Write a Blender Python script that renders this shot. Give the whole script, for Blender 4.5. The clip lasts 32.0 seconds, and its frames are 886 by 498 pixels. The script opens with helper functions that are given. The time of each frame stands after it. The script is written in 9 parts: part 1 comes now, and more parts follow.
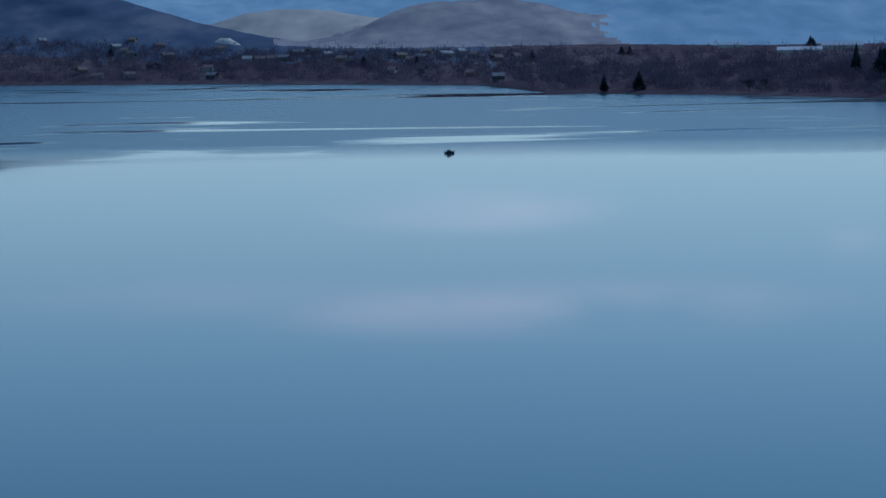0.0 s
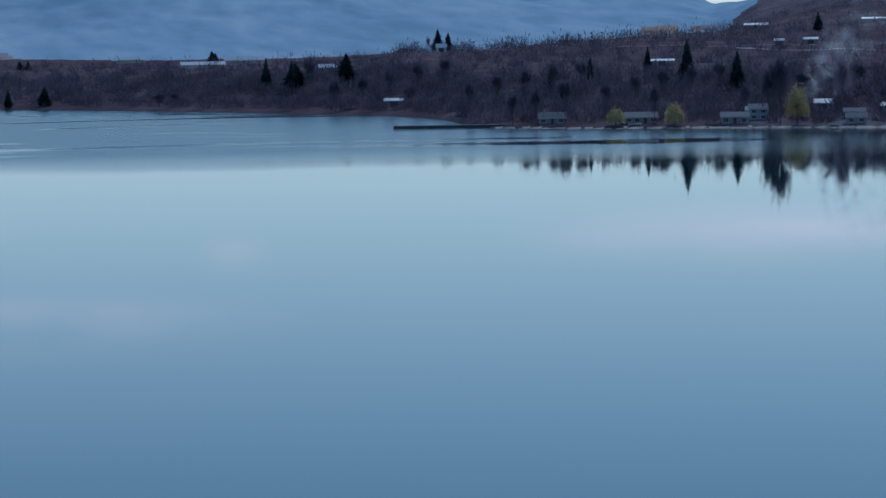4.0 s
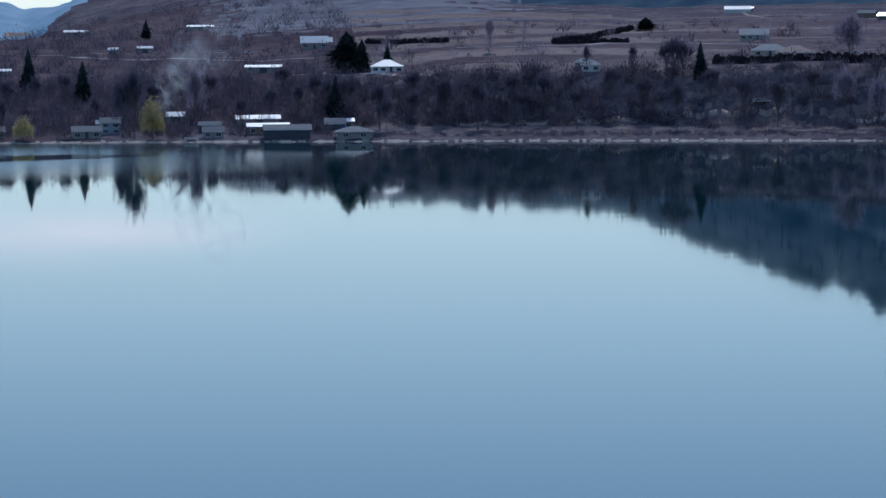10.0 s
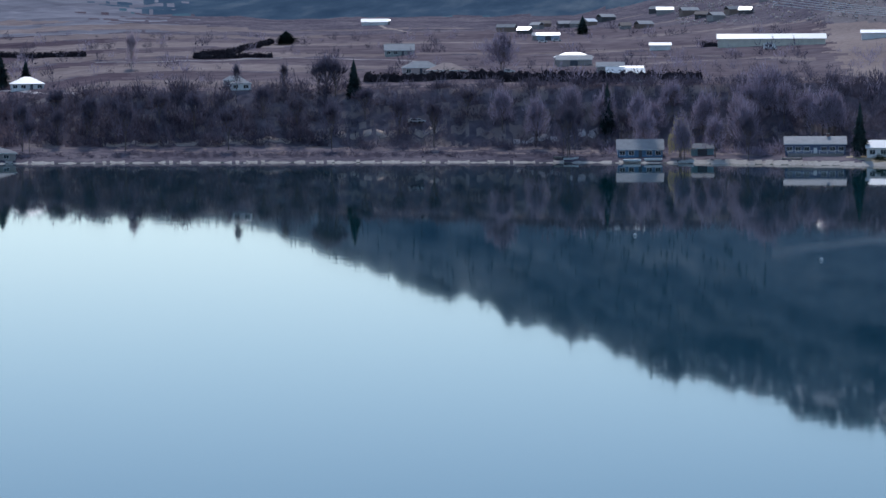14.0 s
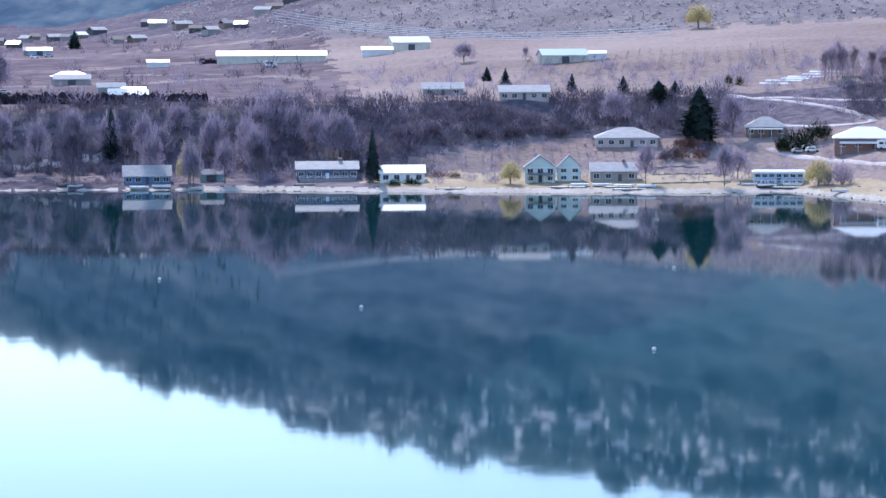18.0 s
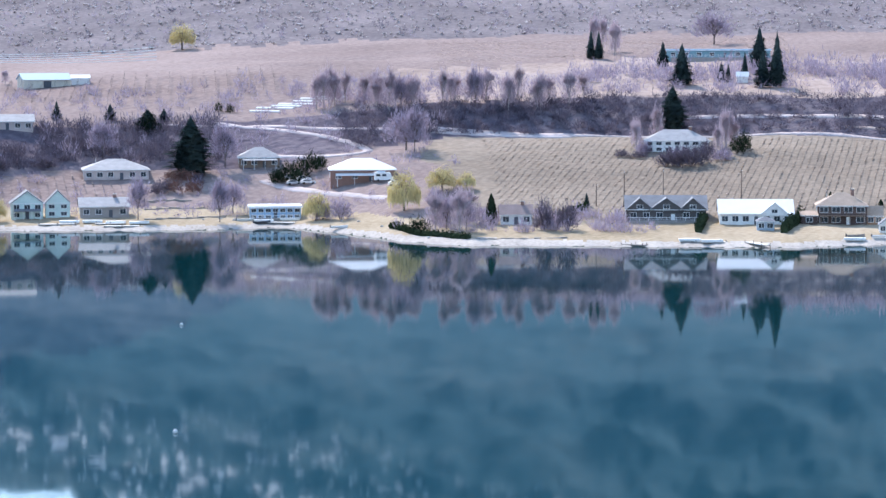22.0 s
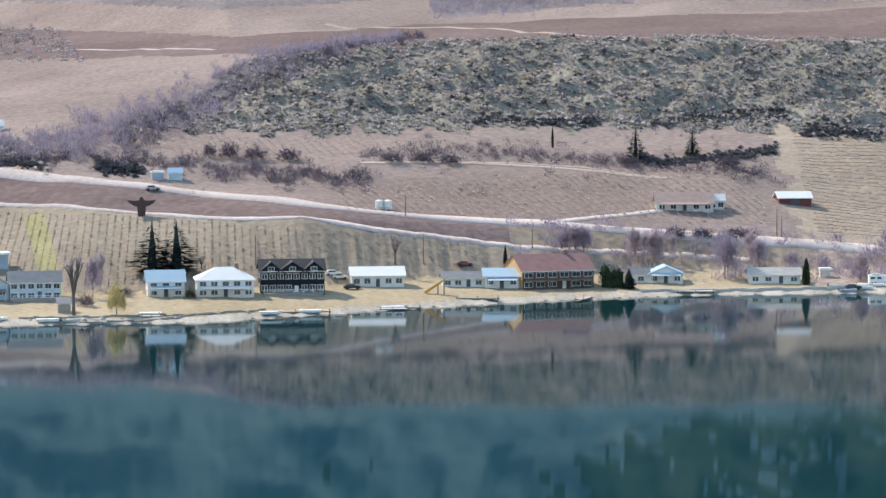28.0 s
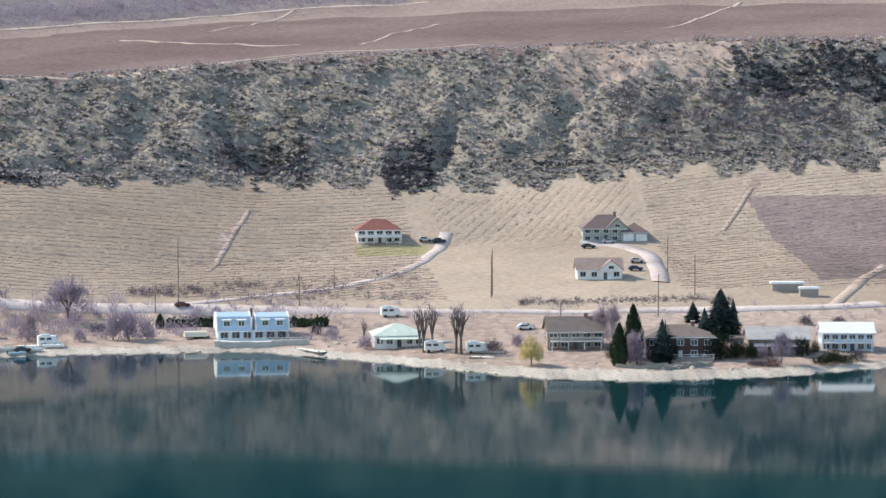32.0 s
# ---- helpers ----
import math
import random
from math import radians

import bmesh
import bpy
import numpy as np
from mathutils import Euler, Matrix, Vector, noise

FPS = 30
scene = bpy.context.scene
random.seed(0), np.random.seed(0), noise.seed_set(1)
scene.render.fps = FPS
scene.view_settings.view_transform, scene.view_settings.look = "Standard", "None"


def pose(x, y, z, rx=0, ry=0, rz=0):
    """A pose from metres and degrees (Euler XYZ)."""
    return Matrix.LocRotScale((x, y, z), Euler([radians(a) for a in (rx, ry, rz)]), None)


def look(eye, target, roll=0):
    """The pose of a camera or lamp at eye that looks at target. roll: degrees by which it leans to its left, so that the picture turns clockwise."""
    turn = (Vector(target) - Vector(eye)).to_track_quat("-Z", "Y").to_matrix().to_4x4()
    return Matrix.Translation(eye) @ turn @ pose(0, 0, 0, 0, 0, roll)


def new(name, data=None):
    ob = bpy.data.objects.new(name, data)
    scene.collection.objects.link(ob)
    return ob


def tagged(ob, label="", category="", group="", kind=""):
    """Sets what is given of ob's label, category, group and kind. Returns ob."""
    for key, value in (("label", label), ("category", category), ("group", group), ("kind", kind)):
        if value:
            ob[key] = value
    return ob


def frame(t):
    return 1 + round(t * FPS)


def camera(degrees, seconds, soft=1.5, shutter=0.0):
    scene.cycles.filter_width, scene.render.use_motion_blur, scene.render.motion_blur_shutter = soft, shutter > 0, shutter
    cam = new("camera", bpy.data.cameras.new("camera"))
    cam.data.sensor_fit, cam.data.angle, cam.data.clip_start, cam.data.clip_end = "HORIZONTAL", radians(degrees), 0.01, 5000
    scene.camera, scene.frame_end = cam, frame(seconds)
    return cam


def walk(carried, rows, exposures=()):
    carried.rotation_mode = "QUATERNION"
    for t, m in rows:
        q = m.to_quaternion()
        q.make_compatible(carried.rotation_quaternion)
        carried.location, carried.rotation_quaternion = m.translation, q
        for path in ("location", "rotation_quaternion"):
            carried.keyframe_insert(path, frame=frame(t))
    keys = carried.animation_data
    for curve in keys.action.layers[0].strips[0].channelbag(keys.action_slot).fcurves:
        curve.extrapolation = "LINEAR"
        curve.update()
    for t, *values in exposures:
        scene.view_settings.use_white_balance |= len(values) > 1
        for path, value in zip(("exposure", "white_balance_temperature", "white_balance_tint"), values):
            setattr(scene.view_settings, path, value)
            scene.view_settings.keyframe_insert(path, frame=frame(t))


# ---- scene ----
# The walk: a drone over the lake that climbs and pans from the far bay round to the near shore.
cam = camera(17.56, 32.0, soft=1.5)

PATH = '''0 0.00 0.00 33.60 -0.001 -4.456 -0.974
0.5 -1.71 3.32 33.46 2.160 -4.446 -0.898
1 -3.33 6.68 33.35 4.133 -4.456 -0.898
1.5 -4.85 10.07 33.26 5.762 -4.431 -0.869
2 -6.28 13.49 33.19 6.818 -4.416 -0.848
2.5 -7.61 16.93 33.15 8.734 -4.400 -0.841
3 -8.84 20.40 33.13 10.503 -4.368 -0.825
3.5 -9.98 23.90 33.14 11.494 -4.348 -0.843
5.5 -13.58 38.04 33.39 15.162 -4.324 -0.905
6 -14.24 41.62 33.52 16.094 -4.322 -0.910
6.5 -14.81 45.20 33.67 17.105 -4.323 -0.927
7 -15.27 48.78 33.84 18.165 -4.349 -0.931
7.5 -15.65 52.37 34.04 19.256 -4.373 -0.918
8 -15.92 55.97 34.26 20.787 -4.406 -0.920
8.5 -16.10 59.56 34.51 22.452 -4.416 -0.705
9 -16.18 63.16 34.78 23.922 -4.426 -0.627
9.5 -16.16 66.75 35.07 25.204 -4.432 -0.616
10 -16.04 70.33 35.40 26.399 -4.424 -0.563
10.5 -15.83 73.90 35.74 27.516 -4.412 -0.537
11 -15.52 77.47 36.12 28.621 -4.411 -0.458
11.5 -15.11 81.02 36.51 29.645 -4.390 -0.404
12 -14.61 84.55 36.94 30.563 -4.385 -0.386
12.5 -14.01 88.07 37.39 31.411 -4.369 -0.332
13 -13.30 91.57 37.86 32.123 -4.355 -0.340
13.5 -12.50 95.04 38.36 32.817 -4.362 -0.331
14 -11.61 98.49 38.89 33.996 -4.348 -0.335
14.5 -10.61 101.92 39.44 35.443 -4.340 -0.303
15 -9.51 105.32 40.02 36.906 -4.321 -0.300
15.5 -8.32 108.69 40.63 38.356 -4.306 -0.230
17.5 -2.55 121.80 43.32 43.124 -4.284 -0.283
18 -0.86 124.98 44.05 44.369 -4.317 -0.256
18.5 0.93 128.12 44.82 45.450 -4.346 -0.223
19 2.83 131.21 45.61 46.505 -4.361 -0.230
19.5 4.82 134.25 46.43 47.687 -4.366 -0.163
20 6.91 137.24 47.28 49.229 -4.363 -0.137
20.5 9.10 140.18 48.15 51.157 -4.364 -0.155
21 11.39 143.07 49.06 52.722 -4.327 -0.152
21.5 13.78 145.89 49.99 53.896 -4.290 -0.142
22 16.28 148.66 50.94 54.972 -4.258 -0.102
22.5 18.87 151.37 51.93 55.961 -4.259 -0.112
23 21.56 154.01 52.94 57.225 -4.285 -0.105
23.5 24.36 156.58 53.98 59.254 -4.294 -0.100
24 27.26 159.09 55.05 61.252 -4.275 -0.040
24.5 30.25 161.53 56.15 62.801 -4.264 0.003
26.5 43.27 170.53 60.82 70.337 -4.151 -0.305
27 46.77 172.58 62.06 72.181 -4.129 -0.282
27.5 50.38 174.55 63.33 74.155 -4.118 -0.175
28 54.09 176.43 64.63 76.608 -4.078 -0.148
28.5 57.91 178.22 65.96 79.214 -4.039 -0.119
29 61.83 179.92 67.31 81.759 -4.037 -0.087
29.5 65.85 181.53 68.70 84.005 -4.027 -0.059
30 69.97 183.05 70.12 86.095 -4.005 -0.043
30.5 74.20 184.47 71.56 88.130 -4.022 -0.041
31 78.52 185.79 73.03 90.117 -4.006 -0.043
31.5 82.96 187.01 74.54 92.060 -4.007 -0.035
32 87.49 188.12 76.07 93.848 -4.004 -0.027'''


def stand(line):
    t, x, y, z, turn, tilt, lean = [float(v) for v in line.split()]
    a, b = radians(turn), radians(tilt)
    way = Vector((math.sin(a) * math.cos(b), math.cos(a) * math.cos(b), math.sin(b)))
    return t, look(Vector((x, y, z)), Vector((x, y, z)) + way * 50, lean)


walk(cam, [stand(line) for line in PATH.strip().splitlines()], [
    (0.0, -1.47, 4600, 7), (3.5, -1.31, 4850, 9), (6.0, -1.2, 5050, 10), (9.0, -1.0, 5200, 12), (13.0, -0.48, 5550, 14),
    (15.5, -0.16, 5700, 15), (17.5, 0.66, 5650, 21), (20.0, 1.01, 5720, 18), (22.0, 1.04, 6000, 17), (24.0, 0.98, 6250, 15), (27.0, 0.7, 6800, 11), (30.0, 0.82, 7100, 10), (32.0, 0.63, 7050, 11)])

# ---- world and sun ----
SUN_TURN, SUN_UP = 32.0, 38.0
world = bpy.data.worlds.new("sky")
scene.world = world
world.use_nodes = True
wn, wl = world.node_tree.nodes, world.node_tree.links
sky = wn.new("ShaderNodeTexSky")
sky.sky_type, sky.sun_disc = "NISHITA", False
sky.sun_elevation, sky.sun_rotation = radians(SUN_UP), radians(SUN_TURN)
sky.air_density, sky.dust_density, sky.ozone_density = 1.05, 0.15, 2.4
wn["Background"].inputs[1].default_value = 0.15
# thin, long, faintly pink banks of cloud low over the head of the lake
geo = wn.new("ShaderNodeTexCoord")
stretch = wn.new("ShaderNodeMapping")
stretch.inputs["Scale"].default_value = (7.0, 7.0, 42.0)
stretch.inputs["Location"].default_value = (0.4, 0.9, 0.35)
cloud = wn.new("ShaderNodeTexNoise")
cloud.inputs["Scale"].default_value, cloud.inputs["Detail"].default_value = 1.6, 4.0
ramp = wn.new("ShaderNodeMapRange")
ramp.inputs["From Min"].default_value, ramp.inputs["From Max"].default_value = 0.25, 0.62
wl.new(geo.outputs["Generated"], stretch.inputs["Vector"])
wl.new(stretch.outputs["Vector"], cloud.inputs["Vector"])
wl.new(cloud.outputs["Fac"], ramp.inputs["Value"])
banks = None
for az, el, half, thick, dense in ((2.2, 5.7, 4.2, 0.40, 0.55), (0.6, 3.7, 2.0, 0.34, 0.40), (18.7, 4.1, 3.0, 0.40, 0.40), (8.2, 4.4, 0.5, 0.24, 0.40), (-5.0, 5.4, 3.5, 0.3, 0.18)):
    at = wn.new("ShaderNodeMapping")
    at.vector_type = "TEXTURE"
    a_, e_ = radians(az), radians(el)
    at.inputs["Location"].default_value = (math.sin(a_) * math.cos(e_), math.cos(a_) * math.cos(e_), math.sin(e_))
    at.inputs["Rotation"].default_value = (0, 0, -a_)
    at.inputs["Scale"].default_value = (radians(half), 1.0, radians(thick))
    size, soft = wn.new("ShaderNodeVectorMath"), wn.new("ShaderNodeMapRange")
    size.operation = "LENGTH"
    soft.interpolation_type = "SMOOTHSTEP"
    soft.inputs["From Min"].default_value, soft.inputs["From Max"].default_value = 1.9, 0.0
    soft.inputs["To Min"].default_value, soft.inputs["To Max"].default_value = 0.0, dense * 1.3
    wl.new(geo.outputs["Generated"], at.inputs["Vector"])
    wl.new(at.outputs[0], size.inputs[0])
    wl.new(size.outputs["Value"], soft.inputs["Value"])
    if banks is None:
        banks = soft.outputs[0]
    else:
        both_ = wn.new("ShaderNodeMath")
        both_.operation = "MAXIMUM"
        wl.new(banks, both_.inputs[0])
        wl.new(soft.outputs[0], both_.inputs[1])
        banks = both_.outputs[0]
thin = wn.new("ShaderNodeMath")
thin.operation = "MULTIPLY"
wl.new(ramp.outputs[0], thin.inputs[0])
wl.new(banks, thin.inputs[1])
over = wn.new("ShaderNodeMixRGB")
over.inputs[2].default_value = (10.0, 11.0, 11.5, 1)
veil = wn.new("ShaderNodeMixRGB")
veil.inputs[2].default_value = (17.0, 14.0, 13.2, 1)
# pale haze that thickens towards the horizon
up, low = [wn.new("ShaderNode" + k) for k in ("SeparateXYZ", "MapRange")]
low.inputs["From Min"].default_value, low.inputs["From Max"].default_value = 0.045, 0.22
low.inputs["To Min"].default_value, low.inputs["To Max"].default_value = 0.42, 0.06
wl.new(geo.outputs["Generated"], up.inputs[0])
wl.new(up.outputs["Z"], low.inputs["Value"])
wl.new(low.outputs[0], over.inputs[0])
wl.new(thin.outputs[0], veil.inputs[0])
air = wn.new("ShaderNodeMixRGB")
air.blend_type = "MULTIPLY"
air.inputs[0].default_value, air.inputs[2].default_value = 1.0, (1.0, 1.05, 0.97, 1)
wl.new(sky.outputs[0], air.inputs[1])
wl.new(air.outputs[0], over.inputs[1])
wl.new(over.outputs[0], veil.inputs[1])
# the sky deepens to a clearer blue higher up
high, deep = wn.new("ShaderNodeMapRange"), wn.new("ShaderNodeMixRGB")
high.inputs["From Min"].default_value, high.inputs["From Max"].default_value = 0.08, 0.24
deep.blend_type = "MULTIPLY"
deep.inputs[2].default_value = (0.86, 0.985, 1.09, 1)
fade, band = wn.new("ShaderNodeMapRange"), wn.new("ShaderNodeMath")
fade.inputs["From Min"].default_value, fade.inputs["From Max"].default_value = 0.55, 0.30
band.operation = "MULTIPLY"
wl.new(up.outputs["Z"], fade.inputs["Value"])
wl.new(up.outputs["Z"], high.inputs["Value"])
wl.new(high.outputs[0], band.inputs[0])
wl.new(fade.outputs[0], band.inputs[1])
wl.new(band.outputs[0], deep.inputs[0])
wl.new(veil.outputs[0], deep.inputs[1])
wl.new(deep.outputs[0], wn["Background"].inputs[0])

sun = new("sun", bpy.data.lights.new("sun", "SUN"))
sun.data.energy, sun.data.angle, sun.data.color = 3.6, radians(0.6), (1.0, 0.93, 0.82)
sa, sb = radians(SUN_TURN), radians(SUN_UP)
sun.matrix_world = look((0, 0, 400), Vector((0, 0, 400)) - Vector((math.sin(sa) * math.cos(sb), math.cos(sa) * math.cos(sb), math.sin(sb))))


# ---- materials ----
def material(name, colors, rough=0.8, scale=0.2, fine=2.0, bump=0.3, metal=0.0, spread=0.0, spec=0.0, along=1.0, aim=0.0):
    """Two scales of noise over the colours given; spread varies piece by piece."""
    m = bpy.data.materials.new(name)
    m.use_nodes = True
    n, l = m.node_tree.nodes, m.node_tree.links
    b = n["Principled BSDF"]
    b.inputs["Roughness"].default_value, b.inputs["Metallic"].default_value = rough, metal
    b.inputs["Specular IOR Level"].default_value = spec
    co = n.new("ShaderNodeTexCoord")
    big, small = n.new("ShaderNodeTexNoise"), n.new("ShaderNodeTexNoise")
    big.inputs["Scale"].default_value, big.inputs["Detail"].default_value = scale, 4
    small.inputs["Scale"].default_value, small.inputs["Detail"].default_value = fine, 5
    add = n.new("ShaderNodeMath")
    add.operation = "MULTIPLY_ADD"
    add.inputs[1].default_value = 0.5
    half = n.new("ShaderNodeMath")
    half.operation = "MULTIPLY"
    half.inputs[1].default_value = 0.5
    rampn = n.new("ShaderNodeValToRGB")
    e = rampn.color_ramp.elements
    while len(e) < len(colors):
        e.new(0.5)
    for i, c in enumerate(colors):
        e[i].position = 0.34 + 0.32 * i / max(1, len(colors) - 1)
        e[i].color = (*c, 1)
    at = co.outputs["Object"]
    if along != 1.0:
        squeeze = n.new("ShaderNodeMapping")
        squeeze.vector_type = "TEXTURE"
        squeeze.inputs["Scale"].default_value = (1, 1 / along, 0.4)
        squeeze.inputs["Rotation"].default_value = (0, 0, radians(-aim))
        l.new(at, squeeze.inputs["Vector"])
        at = squeeze.outputs[0]
    for tex in (big, small):
        l.new(at, tex.inputs["Vector"])
    l.new(small.outputs["Fac"], half.inputs[0])
    l.new(big.outputs["Fac"], add.inputs[0])
    l.new(half.outputs[0], add.inputs[2])
    l.new(add.outputs[0], rampn.inputs["Fac"])
    last = rampn.outputs["Color"]
    if spread:
        info, rnd = n.new("ShaderNodeNewGeometry"), n.new("ShaderNodeMapRange")
        rnd.inputs["To Min"].default_value, rnd.inputs["To Max"].default_value = 1 - spread, 1 + spread
        mul = n.new("ShaderNodeVectorMath")
        mul.operation = "SCALE"
        l.new(info.outputs["Random Per Island"], rnd.inputs["Value"])
        l.new(last, mul.inputs[0])
        l.new(rnd.outputs[0], mul.inputs["Scale"])
        last = mul.outputs[0]
    l.new(last, b.inputs["Base Color"])
    if bump:
        bm_ = n.new("ShaderNodeBump")
        bm_.inputs["Strength"].default_value, bm_.inputs["Distance"].default_value = bump, 0.5 / fine
        l.new(small.outputs["Fac"], bm_.inputs["Height"])
        l.new(bm_.outputs[0], b.inputs["Normal"])
    return m


M = {}
M["beach"] = material("beach", [(0.28, 0.25, 0.22), (0.43, 0.39, 0.35), (0.56, 0.52, 0.47)], 0.9, 0.05, 1.2)
M["lawn"] = material("lawn", [(0.29, 0.236, 0.155), (0.39, 0.32, 0.228), (0.48, 0.405, 0.3)], 0.9, 0.03, 0.7)
M["grass"] = material("green grass", [(0.24, 0.225, 0.11), (0.32, 0.295, 0.165), (0.40, 0.36, 0.22)], 0.9, 0.03, 0.7)
M["vine"] = material("vineyard soil", [(0.21, 0.163, 0.151), (0.285, 0.226, 0.209), (0.375, 0.302, 0.276)], 0.95, 0.012, 0.5)
M["fallow"] = material("fallow brown field", [(0.11, 0.085, 0.099), (0.165, 0.131, 0.144), (0.24, 0.195, 0.201)], 0.95, 0.008, 0.12)
M["plow"] = material("ploughed soil", [(0.14, 0.103, 0.101), (0.19, 0.142, 0.139), (0.26, 0.199, 0.191)], 0.95, 0.01, 0.4)
M["dry"] = material("dry grass", [(0.27, 0.209, 0.18), (0.38, 0.302, 0.263), (0.5, 0.408, 0.36)], 0.95, 0.02, 0.35, 0.6)
M["scrub"] = material("sagebrush ground", [(0.15, 0.133, 0.139), (0.215, 0.19, 0.196), (0.3, 0.261, 0.263)], 0.95, 0.02, 0.4, 0.8)
M["bank"] = material("wooded bank ground", [(0.085, 0.074, 0.095), (0.15, 0.128, 0.151), (0.245, 0.207, 0.216)], 0.95, 0.03, 0.3, 0.8)
# forest tinted teal-blue: the haze before it is part of the colour
M["hill"] = material("forested hillside with painted haze", [(0.058, 0.112, 0.15), (0.09, 0.152, 0.187), (0.135, 0.182, 0.205)], 0.95, 0.0060, 0.055, 0.3, along=0.2, aim=45.0)
# the pale blue puts distance haze into the colour of the range
M["range"] = material("far range with painted haze", [(0.27, 0.395, 0.51), (0.36, 0.49, 0.61), (0.47, 0.59, 0.68)], 0.95, 0.0060, 0.040, 0.0, along=0.12)
M["terrace"] = material("terrace", [(0.3, 0.242, 0.194), (0.38, 0.31, 0.252), (0.47, 0.386, 0.32)], 0.95, 0.012, 0.6)
M["stubble"] = material("stubble", [(0.175, 0.138, 0.134), (0.245, 0.197, 0.191), (0.33, 0.271, 0.258)], 0.95, 0.01, 0.12)
M["moor"] = material("moor", [(0.08, 0.06, 0.074), (0.125, 0.095, 0.111), (0.195, 0.152, 0.162)], 0.95, 0.008, 0.10)
M["deepwood"] = material("deepwood", [(0.016, 0.034, 0.032), (0.032, 0.058, 0.052), (0.07, 0.09, 0.08)], 0.95, 0.0060, 0.055, 0.3, along=0.2, aim=45.0)
# dark hill at the lake head, its colour blued with painted haze
M["hazeheath"] = material("hazeheath", [(0.055, 0.08, 0.135), (0.11, 0.135, 0.20), (0.23, 0.235, 0.275)], 0.95, 0.0060, 0.040, 0.0, along=0.12)
M["barehill"] = material("barehill", [(0.19, 0.19, 0.225), (0.33, 0.31, 0.33), (0.50, 0.45, 0.42)], 0.95, 0.0060, 0.040, 0.0, along=0.12)
M["tanhill"] = material("tanhill", [(0.33, 0.31, 0.29), (0.49, 0.455, 0.41), (0.62, 0.575, 0.50)], 0.95, 0.0060, 0.040, 0.0, along=0.12)
# darker wooded hillside, navy from haze mixed into its colour
M["hazewood"] = material("hazewood", [(0.045, 0.075, 0.115), (0.075, 0.112, 0.155), (0.15, 0.18, 0.21)], 0.95, 0.0060, 0.055, 0.3, along=0.2, aim=45.0)
M["vinegrass"] = material("vineyard grass", [(0.204, 0.169, 0.136), (0.282, 0.235, 0.187), (0.366, 0.307, 0.25)], 0.95, 0.012, 0.5)
M["vinemauve"] = material("mauve vineyard soil", [(0.18, 0.14, 0.141), (0.24, 0.188, 0.187), (0.31, 0.245, 0.239)], 0.95, 0.012, 0.5)
# lighter blue-grey stands for air haze over this far slope
M["hazehill"] = material("hillside greyed with painted haze", [(0.15, 0.145, 0.172), (0.225, 0.218, 0.25), (0.33, 0.315, 0.345)], 0.95, 0.012, 0.06, 0.0)
M["gaps"] = material("dry grass between sagebrush", [(0.17, 0.158, 0.142), (0.26, 0.238, 0.205), (0.37, 0.33, 0.28)], 0.95, 0.03, 0.4, 0.8)
M["bed"] = material("lake bed", [(0.06, 0.08, 0.07), (0.12, 0.13, 0.10)], 0.9, 0.02, 0.2)



def pale_outcrops(m, low, high, color):
    """Bare pale rock and old snow in patches on the high ground."""
    n, l = m.node_tree.nodes, m.node_tree.links
    b = n["Principled BSDF"]
    was = b.inputs["Base Color"].links[0].from_socket
    co, tex, sep, rise, cut, mul, mix = [n.new("ShaderNode" + k) for k in ("TexCoord", "TexNoise", "SeparateXYZ", "MapRange", "MapRange", "Math", "MixRGB")]
    tex.inputs["Scale"].default_value, tex.inputs["Detail"].default_value = 0.075, 3
    run = n.new("ShaderNodeMapping")
    run.vector_type = "TEXTURE"
    run.inputs["Rotation"].default_value, run.inputs["Scale"].default_value = (0, 0, radians(-48)), (1, 5, 1)
    rise.inputs["From Min"].default_value, rise.inputs["From Max"].default_value = low, high
    cut.inputs["From Min"].default_value, cut.inputs["From Max"].default_value = 0.585, 0.63
    mul.operation = "MULTIPLY"
    mix.inputs[2].default_value = (*color, 1)
    l.new(co.outputs["Object"], run.inputs["Vector"])
    l.new(run.outputs[0], tex.inputs["Vector"])
    l.new(co.outputs["Object"], sep.inputs[0])
    l.new(sep.outputs["Z"], rise.inputs["Value"])
    l.new(tex.outputs["Fac"], cut.inputs["Value"])
    end, both = n.new("ShaderNodeMapRange"), n.new("ShaderNodeMath")
    end.inputs["From Min"].default_value, end.inputs["From Max"].default_value = 1620, 1900
    both.operation = "MULTIPLY"
    l.new(sep.outputs["Y"], end.inputs["Value"])
    l.new(end.outputs[0], both.inputs[0])
    l.new(rise.outputs[0], both.inputs[1])
    l.new(both.outputs[0], mul.inputs[0])
    l.new(cut.outputs[0], mul.inputs[1])
    l.new(mul.outputs[0], mix.inputs[0])
    l.new(was, mix.inputs[1])
    l.new(mix.outputs[0], b.inputs["Base Color"])


pale_outcrops(M["hill"], 240, 330, (0.74, 0.74, 0.76))
pale_outcrops(M["hazewood"], 260, 350, (0.6, 0.6, 0.62))

# ---- the lie of the land ----
# Turn in degrees from the first view, and distance, both about the mean place of the drone.
HUB = (20.0, 110.0)
SHORE = '''-60 900 -30 1500 -10 1746 -5 1644 0.1 1481 1.4 1290 5.6 1185 10.6 1052 11.6 1000 12.6 888 15.4 868 20 856
24 843 30.5 826 37 812 41.6 790 45 781 48 777 49.4 786 50.6 757 51.6 728 52.6 714 55 712 59 706 60.2 716 63 727 67.7 724
71 747 74 768 77 784 81 793 84.4 790 86.6 760 88.4 732 89.2 723 91 716 93.7 726 95.6 744 104 780 140 900 180 1200 240 1300 300 900'''
PROFILES = []


